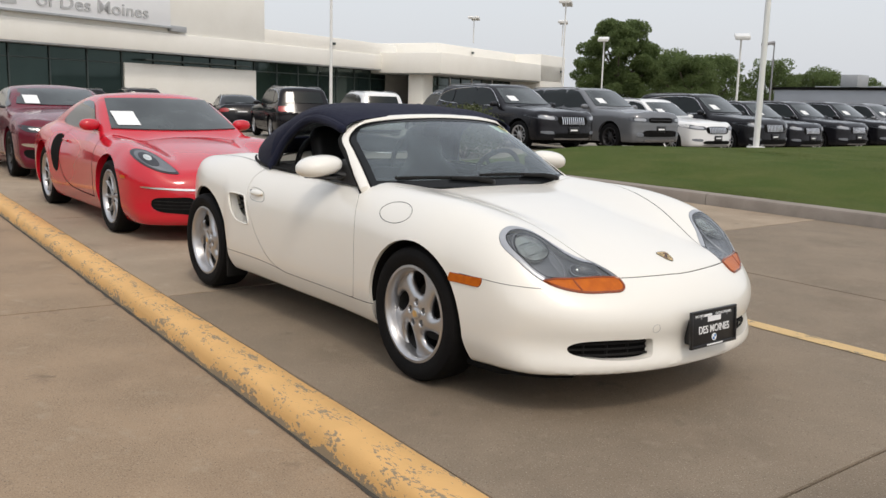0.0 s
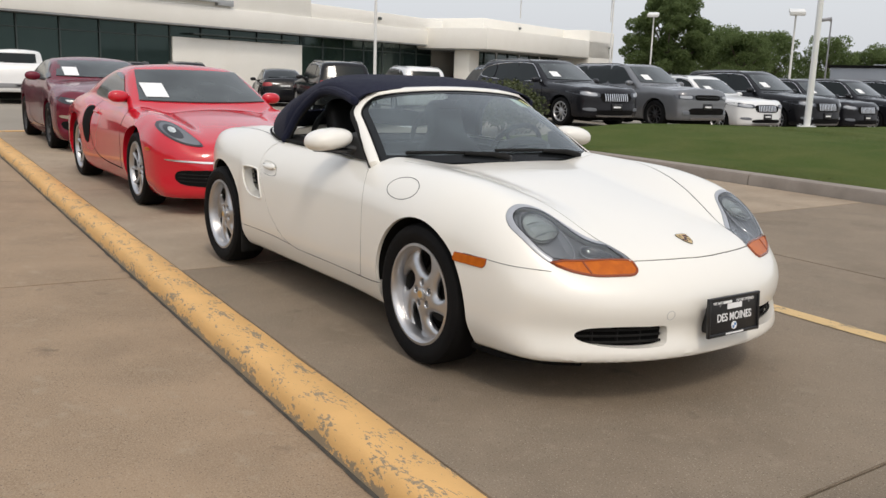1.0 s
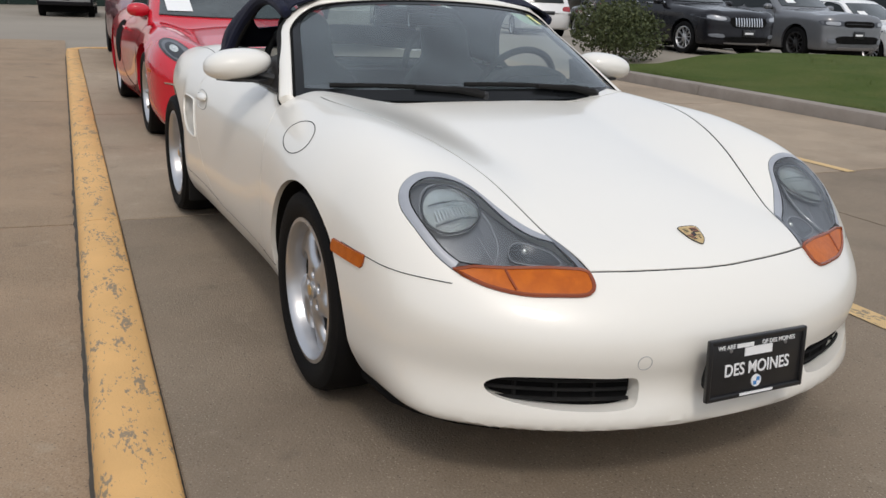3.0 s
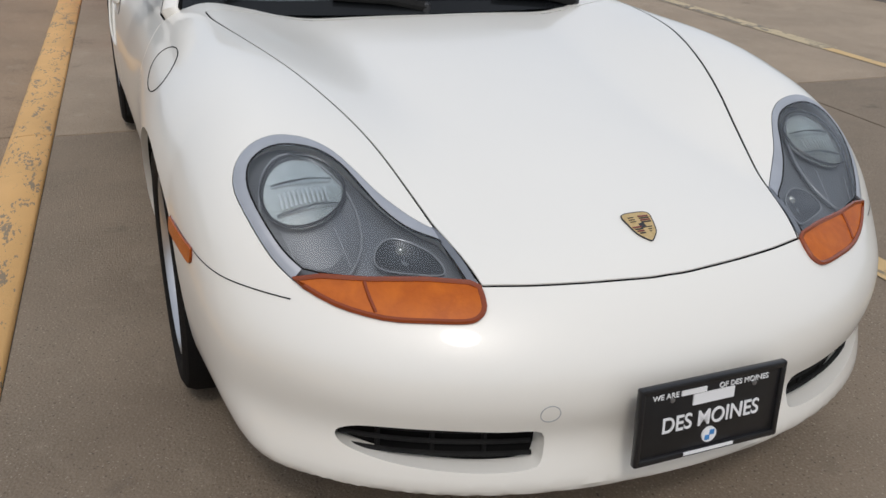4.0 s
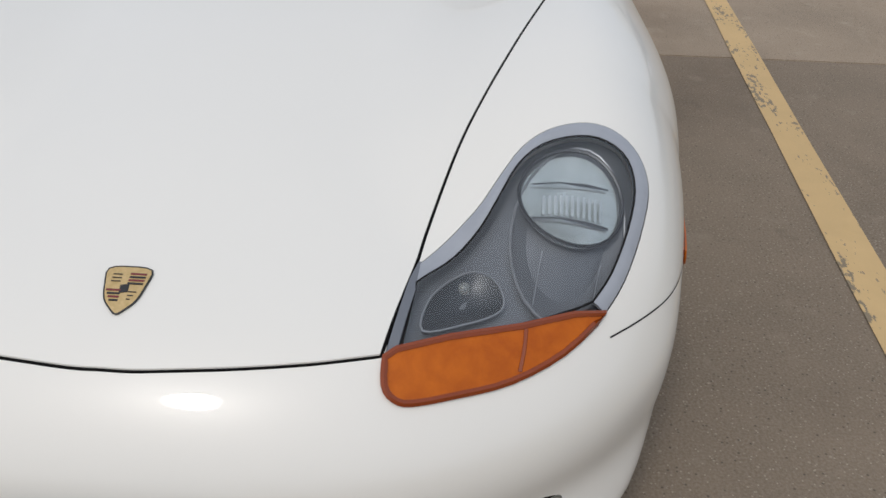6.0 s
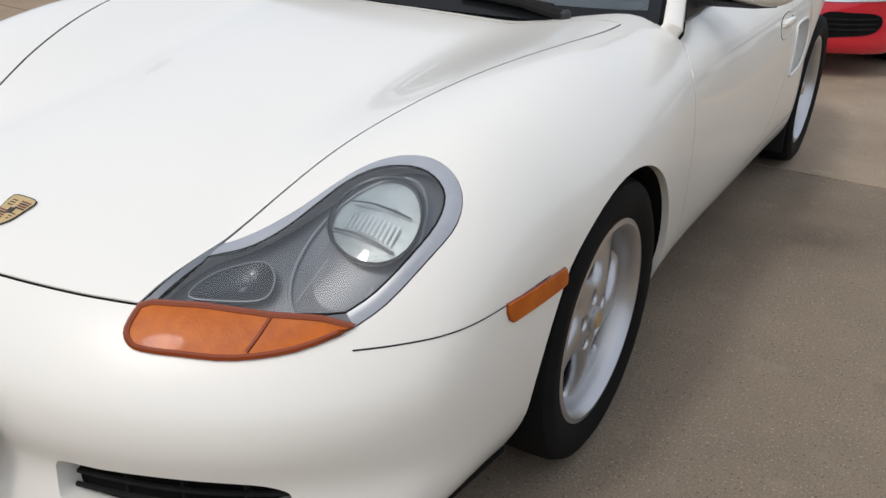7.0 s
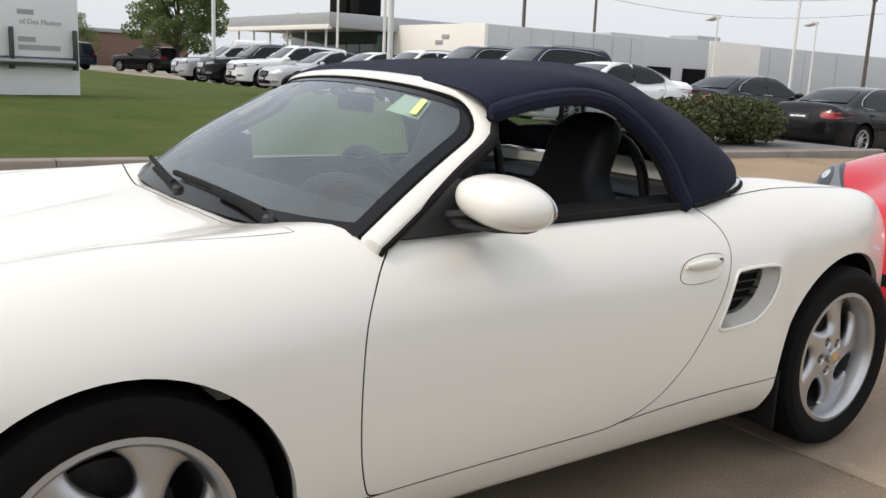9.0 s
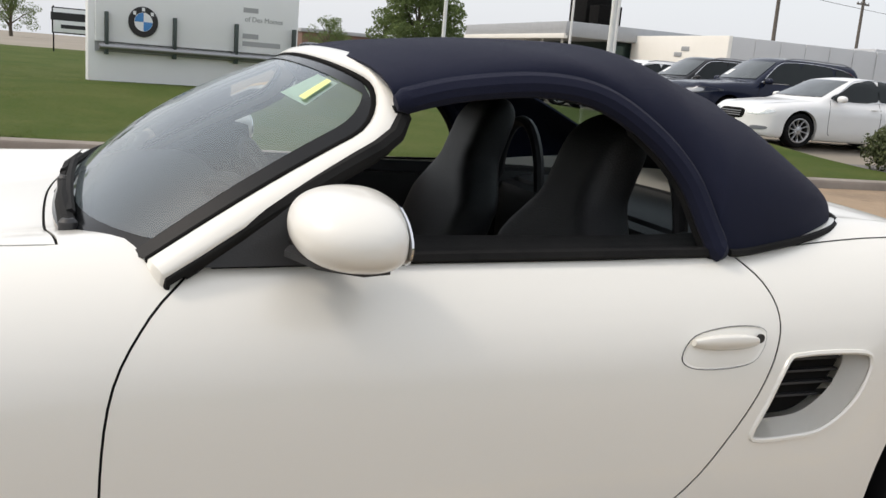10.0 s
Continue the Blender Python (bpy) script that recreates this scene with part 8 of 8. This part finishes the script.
part("roof_unit", box((-84, -66, 5.3), (-80, -62, 6.5), .05), SIGN_GREY, long_shed)
pav = thing("canopy_showroom", "low showroom with a pale canopy on slim posts", "building")
part("wall", box((-44, -74, -.4), (-36.5, -58.5, 4.5), .05), GLAZING, pav, "dark glass front")
part("canopy_roof", box((-45, -78, 4.1), (-31.6, -57.4, 5.2), .06), SIGN_GREY, pav)
part("canopy_edge", box((-31.8, -78, 3.95), (-31.5, -57.4, 4.3), .02), WHITE_WALL, pav)
for i in range(6):
    part("canopy_post", lathe([(.09, -.4), (.09, 4.1), (0, 4.1)], 10, axis="z", m=Matrix.Translation((-32.2, -59 - 3.4 * i, 0))), POLE_WHITE, pav)
part("tower_box", box((-40, -68.6, 5.2), (-37.6, -65.6, 8.1), .05), VOID, pav, "black roof box")
part("tower_box", box((-40, -65.4, 5.2), (-37.8, -63.8, 7.2), .05), VOID, pav)
far_van = thing("white_van", "white panel van parked far off", "van", at=pose(-21, -47.5, -.1, 0, 0, 70))
part("van_body", box((-2.8, -1.0, .35), (2.0, 1.0, 2.55), .25, segments=4), PEARL, far_van)
part("van_nose", box((1.6, -.98, .35), (3.0, .98, 1.5), .25, segments=4), PEARL, far_van)
part("van_glass", box((1.75, -.85, 1.45), (2.2, .85, 2.2), .1), DARK_PANE, far_van)
for sx in (-1.9, 2.0):
    for sy in (.85, -.85):
        part("tyre", lathe([(.2, -.1), (.34, -.1), (.34, .1), (.2, .1), (0, .1)], 18, m=Matrix.Translation((sx, sy, .34))), TYRE, far_van)
brick_far = material("far_brick", (0.20, 0.12, 0.09), 0.9, 0, second=(0.16, 0.10, 0.08), scale=0.5, amount=0.6)
far_b = thing("far_brick_building", "low brown brick building far across the road", "building")
part("wall", box((-43, -135, -1), (-24, -120, 4.2), .05), brick_far, far_b)
part("roof_edge", box((-43.2, -135, 4.2), (-23.8, -119.7, 4.7), .05), SIGN_GREY, far_b)
grey_b = thing("blue_grey_building", "low blue-grey block building with small dark windows", "building", at=pose(-36.3, 60.7, 0, 0, 0, 88))
part("wall", box((0, -12, -.5), (30, 0, 2.85), .05), BLUE_GREY, grey_b)
part("roof_edge", box((-.1, -12, 2.85), (30.1, .1, 3.05), .02), VOID, grey_b)
part("higher_block", box((6.6, -10, -.5), (30, .6, 3.3), .05), SIGN_GREY, grey_b)
part("roof_unit", box((3.2, -5, 3.0), (4.8, -3.6, 4.1), .05), SIGN_GREY, grey_b)
for a in (1.6, 3.1, 4.6):
    wn_ = part("window", box((a, .0, 1.0), (a + .75, .06, 1.95), .01), DARK_PANE, grey_b)
    part("window_sill", box((a - .06, .0, .94), (a + .81, .12, 1.0), .01), SIGN_GREY, wn_)

# ---- monument sign on the verge ----
SIGN = pose(-3.87, -15.72, .40, 0, 0, 10)
sign = thing("monument_sign", "wide white monument sign with a blue and white roundel", "sign", at=SIGN)
sign.scale = (.865, 1, .90)
part("slab_wall", box((0, -.30, -.3), (4.55, 0, 2.75), .02), SIGN_FACE, sign)
part("upper_panel", box((.12, .02, .80), (4.42, .10, 2.70), .015), SIGN_FACE, sign)
# solid grey strip, the shade under the panel put into its colour
part("lower_shadow_gap", box((.12, .005, .60), (4.42, .03, .80), .0), SIGN_GREY, sign)
part("tube_rail", tube([Vector((.18, .14, .70)), Vector((4.36, .14, .70))], .075, 12), STEEL, sign)
for a in (.12, 1.46, 2.80, 4.18):
    part("upright", box((a, .05, .55), (a + .07, .20, 1.38), .01), MULLION, sign)
RX, RZ = 3.48, 1.24
part("roundel", lathe([(.30, 0), (.30, .03), (.0, .03)], 40, m=Matrix.Translation((RX, .10, RZ))), PLATE_BLACK, sign, "black ring with blue and white quarters")
part("roundel_face", lathe([(.185, 0), (.185, .012), (0, .012)], 36, m=Matrix.Translation((RX, .13, RZ))), LETTER, sign)
for q0 in (0, 2):
    pts = [(RX, RZ)] + [(RX + .18 * math.cos(a), RZ + .18 * math.sin(a)) for a in np.linspace(q0 * math.pi / 2, (q0 + 1) * math.pi / 2, 9)]
    part("roundel_quarter", prism(pts, "y", .143, .147), BLUE_ENAMEL, sign)
for a in (.75, 1.57, 2.39):
    bar_ = part("letter_bar", box((-.03, 0, -.035), (.03, .004, .035)), LETTER, sign)
    bar_.matrix_basis = Matrix.Translation((RX + .243 * math.cos(a), .131, RZ + .243 * math.sin(a)))
words("of Des Moines", .15, GREY_LETTER, sign, Matrix.Translation((.86, .104, 1.50)) @ pose(0, 0, 0, 90, 0, 180), depth=.004)
for x0_, x1_, z0_ in ((1.00, 1.34, 1.64), (.98, 1.34, 1.10), (.46, 1.34, .94)):
    part("letter_bar", box((x0_, .101, z0_), (x1_, .105, z0_ + .10)), GREY_LETTER, sign)
small = thing("small_sign", "small white road sign with black writing on posts", "sign", at=pose(.95, -40, .5, 0, 0, 3))
part("sign_board", box((-1.2, -.04, .75), (1.2, .04, 1.75), .01), SIGN_FACE, small)
part("sign_frame", box((-1.26, -.03, .70), (1.26, .0, 1.80), .01), VOID, small)
for a in (-.5, .4):
    part("letter_bar", box((a, .041, 1.25), (a + .9, .046, 1.58)), PLATE_BLACK, small)
part("letter_bar", box((-.9, .041, .92), (.9, .046, 1.08)), PLATE_BLACK, small)
for a in (-1.22, 1.16):
    part("sign_post", box((a, -.03, -.3), (a + .06, .03, 1.85), .005), VOID, small)

# ---- trees and bushes ----
LEAF = material("dark_foliage", (0.105, 0.145, 0.058), 0.75, 0, spec=0.15, second=(0.13, 0.17, 0.075), scale=0.6, amount=0.7, fine=(0.06, 0.09, 0.034), fine_scale=5, fine_amount=0.5)
for m_ in (LEAF,):
    # leaves let some light through
    thru, both_ = m_.node_tree.nodes.new("ShaderNodeBsdfTranslucent"), m_.node_tree.nodes.new("ShaderNodeMixShader")
    thru.inputs["Color"].default_value = (0.22, 0.28, 0.11, 1)
    both_.inputs[0].default_value = .5
    m_.node_tree.links.new(m_.node_tree.nodes["Principled BSDF"].outputs[0], both_.inputs[1])
    m_.node_tree.links.new(thru.outputs[0], both_.inputs[2])
    m_.node_tree.links.new(both_.outputs[0], m_.node_tree.nodes["Material Output"].inputs["Surface"])
SHRUB = material("shrub_foliage", (0.060, 0.078, 0.024), 0.8, 0, second=(0.095, 0.10, 0.035), scale=3, amount=0.8, fine=(0.03, 0.045, 0.014), fine_scale=14, fine_amount=0.7)
BARK = material("bark", (0.09, 0.07, 0.052), 0.9, 0, second=(0.14, 0.115, 0.09), scale=5, amount=0.7, bump=0.6, bump_scale=18)


def leaf_cloud(rs, blobs, n, size):
    """Many small leaf clumps over a set of blobs (centre, radii)."""
    w = np.array([b[1][0] * b[1][1] for b in blobs])
    pick = rs.choice(len(blobs), n, p=w / w.sum())
    d = rs.normal(size=(n, 3))
    d /= np.linalg.norm(d, axis=1)[:, None]
    r = .62 + .42 * rs.rand(n)
    c = np.array([b[0] for b in blobs])[pick] + d * np.array([b[1] for b in blobs])[pick] * r[:, None]
    a, b = rs.normal(size=(n, 3)), rs.normal(size=(n, 3))
    a /= np.linalg.norm(a, axis=1)[:, None]
    b -= a * (a * b).sum(1)[:, None]
    b /= np.linalg.norm(b, axis=1)[:, None]
    s = size * (.5 + rs.rand(n))[:, None]
    quad_ = np.stack((c - a * s, c - b * s * .55, c + a * s, c + b * s * .55), 1).reshape(-1, 3)
    return from_lists(quad_, np.arange(4 * n).reshape(-1, 4))


def tree(x, y, z, h, spread, seed, label, leaves=9000, trunk=.25, group="trees"):
    rs = np.random.RandomState(seed)
    ob = thing("tree", label, "tree", group, at=pose(x, y, z))
    blobs, limbs = [], bmesh.new()
    add_tube(limbs, [Vector((0, 0, -.2)), Vector((.1, 0, h * .22)), Vector((.05, .1, h * .5)), Vector((0, 0, h * .8))], [trunk, trunk * .8, trunk * .55, trunk * .2], 9)
    for i in range(80):
        a = i * 2.4 + rs.rand()
        t = rs.rand() ** .8
        hh = h * (.24 + .72 * t)
        full = math.sin(math.pi * min(1, .28 + .68 * t)) ** .6
        wide = spread * full * math.sqrt(rs.rand()) * .95
        c = Vector((wide * math.cos(a), wide * math.sin(a), hh))
        r = spread * (.12 + .12 * rs.rand())
        blobs.append(((c.x, c.y, c.z), (r * 1.15, r * 1.15, r * .8)))
        if i % 4 == 0:
            add_tube(limbs, [Vector((0, 0, hh * .5)), Vector((c.x * .5, c.y * .5, hh * .78)), c], [trunk * .35, trunk * .22, trunk * .08], 6)
    part("trunk", limbs, BARK, ob)
    part("crown", leaf_cloud(rs, blobs, leaves, spread * .027), LEAF, ob, angle=0)
    return ob


tree(-55.5, 64, -.2, 9.7, 4.5, 11, "tall leafy tree behind the showroom end", 52000, .4)
tree(-50.5, 68.5, -.2, 6.2, 3.4, 12, "leafy tree behind the lot", 22000, .35)
for i, (x, y, h) in enumerate(((-54, 78, 7.0), (-50, 82, 6.6), (-47, 86, 6.0), (-44, 90, 5.0), (-41, 94, 5.6), (-38, 99, 5.4), (-34, 104, 4.0), (-30, 107, 3.8), (-26, 110, 4.2), (-58, 75, 7.4), (-20, 114, 3.8), (-14, 118, 4.0), (-6, 122, 4.0), (2, 126, 4))):
    tree(x, y, -.3, h, h * .62, 30 + i, "dark green tree in the far row", 14000, .3, "far tree row")
tree(-19.1, -54.4, -.1, 7.2, 3.3, 21, "round leafy tree across the verge", 24000, .22)
tree(-46, -90, -.3, 7.2, 3.2, 22, "round tree far behind the buildings", 8000, .25)
for i, (x, y, h) in enumerate(((-8, -128, 8), (-26, -112, 6.5), (14, -140, 8), (30, -138, 8), (-110, -12, 9), (-118, -2, 8), (-115, 8, 9), (-112, -22, 7), (-125, -30, 8))):
    tree(x, y, -.3, h, h * .5, 60 + i, "dark tree on the skyline", 7000, .3, "skyline trees")


def bush(x, y, z, r, h, seed, label):
    rs = np.random.RandomState(seed)
    ob = thing("bush", label, "bush", "bushes in the island", at=pose(x, y, z))
    blobs = [((r * .55 * math.cos(a), r * .55 * math.sin(a), h * (.35 + .25 * rs.rand())), (r * .55, r * .55, h * .42)) for a in np.linspace(0, 5.5, 7)] + [((0, 0, h * .55), (r * .7, r * .7, h * .45))]
    stems = bmesh.new()
    for a in np.linspace(0, 5.6, 7):
        add_tube(stems, [Vector((.05 * math.cos(a), .05 * math.sin(a), -.05)), Vector((r * .5 * math.cos(a), r * .5 * math.sin(a), h * .6))], [.02, .006], 5)
    part("stems", stems, BARK, ob)
    part("leaves", leaf_cloud(rs, blobs, 6000, .036), SHRUB, ob, angle=0)


for i, (u, v, r, h) in enumerate(((-12.2, -8.7, .75, .85), (-13.1, -8.9, .8, .95), (-14.0, -8.7, .8, .92), (-14.6, -8.9, .6, .85))):
    x, y = lot(u, v)
    bush(x, y, .12, r, h, 80 + i, "olive green shrub in the kerbed island")
x, y = lot(-11.9, 8.55)
bush(x, y, .1, .9, 1.15, 95, "dark shrub beside the parked cars")
bed = prism([lot(-11.45, -7.38), lot(-16.4, -7.38), lot(-16.4, -9.9), lot(-11.45, -9.9)], "z", -.25, .13)
tagged(part("planting_bed", bed, MULCH), "grey rock mulch bed under the shrubs", "planting bed", kind="structure")
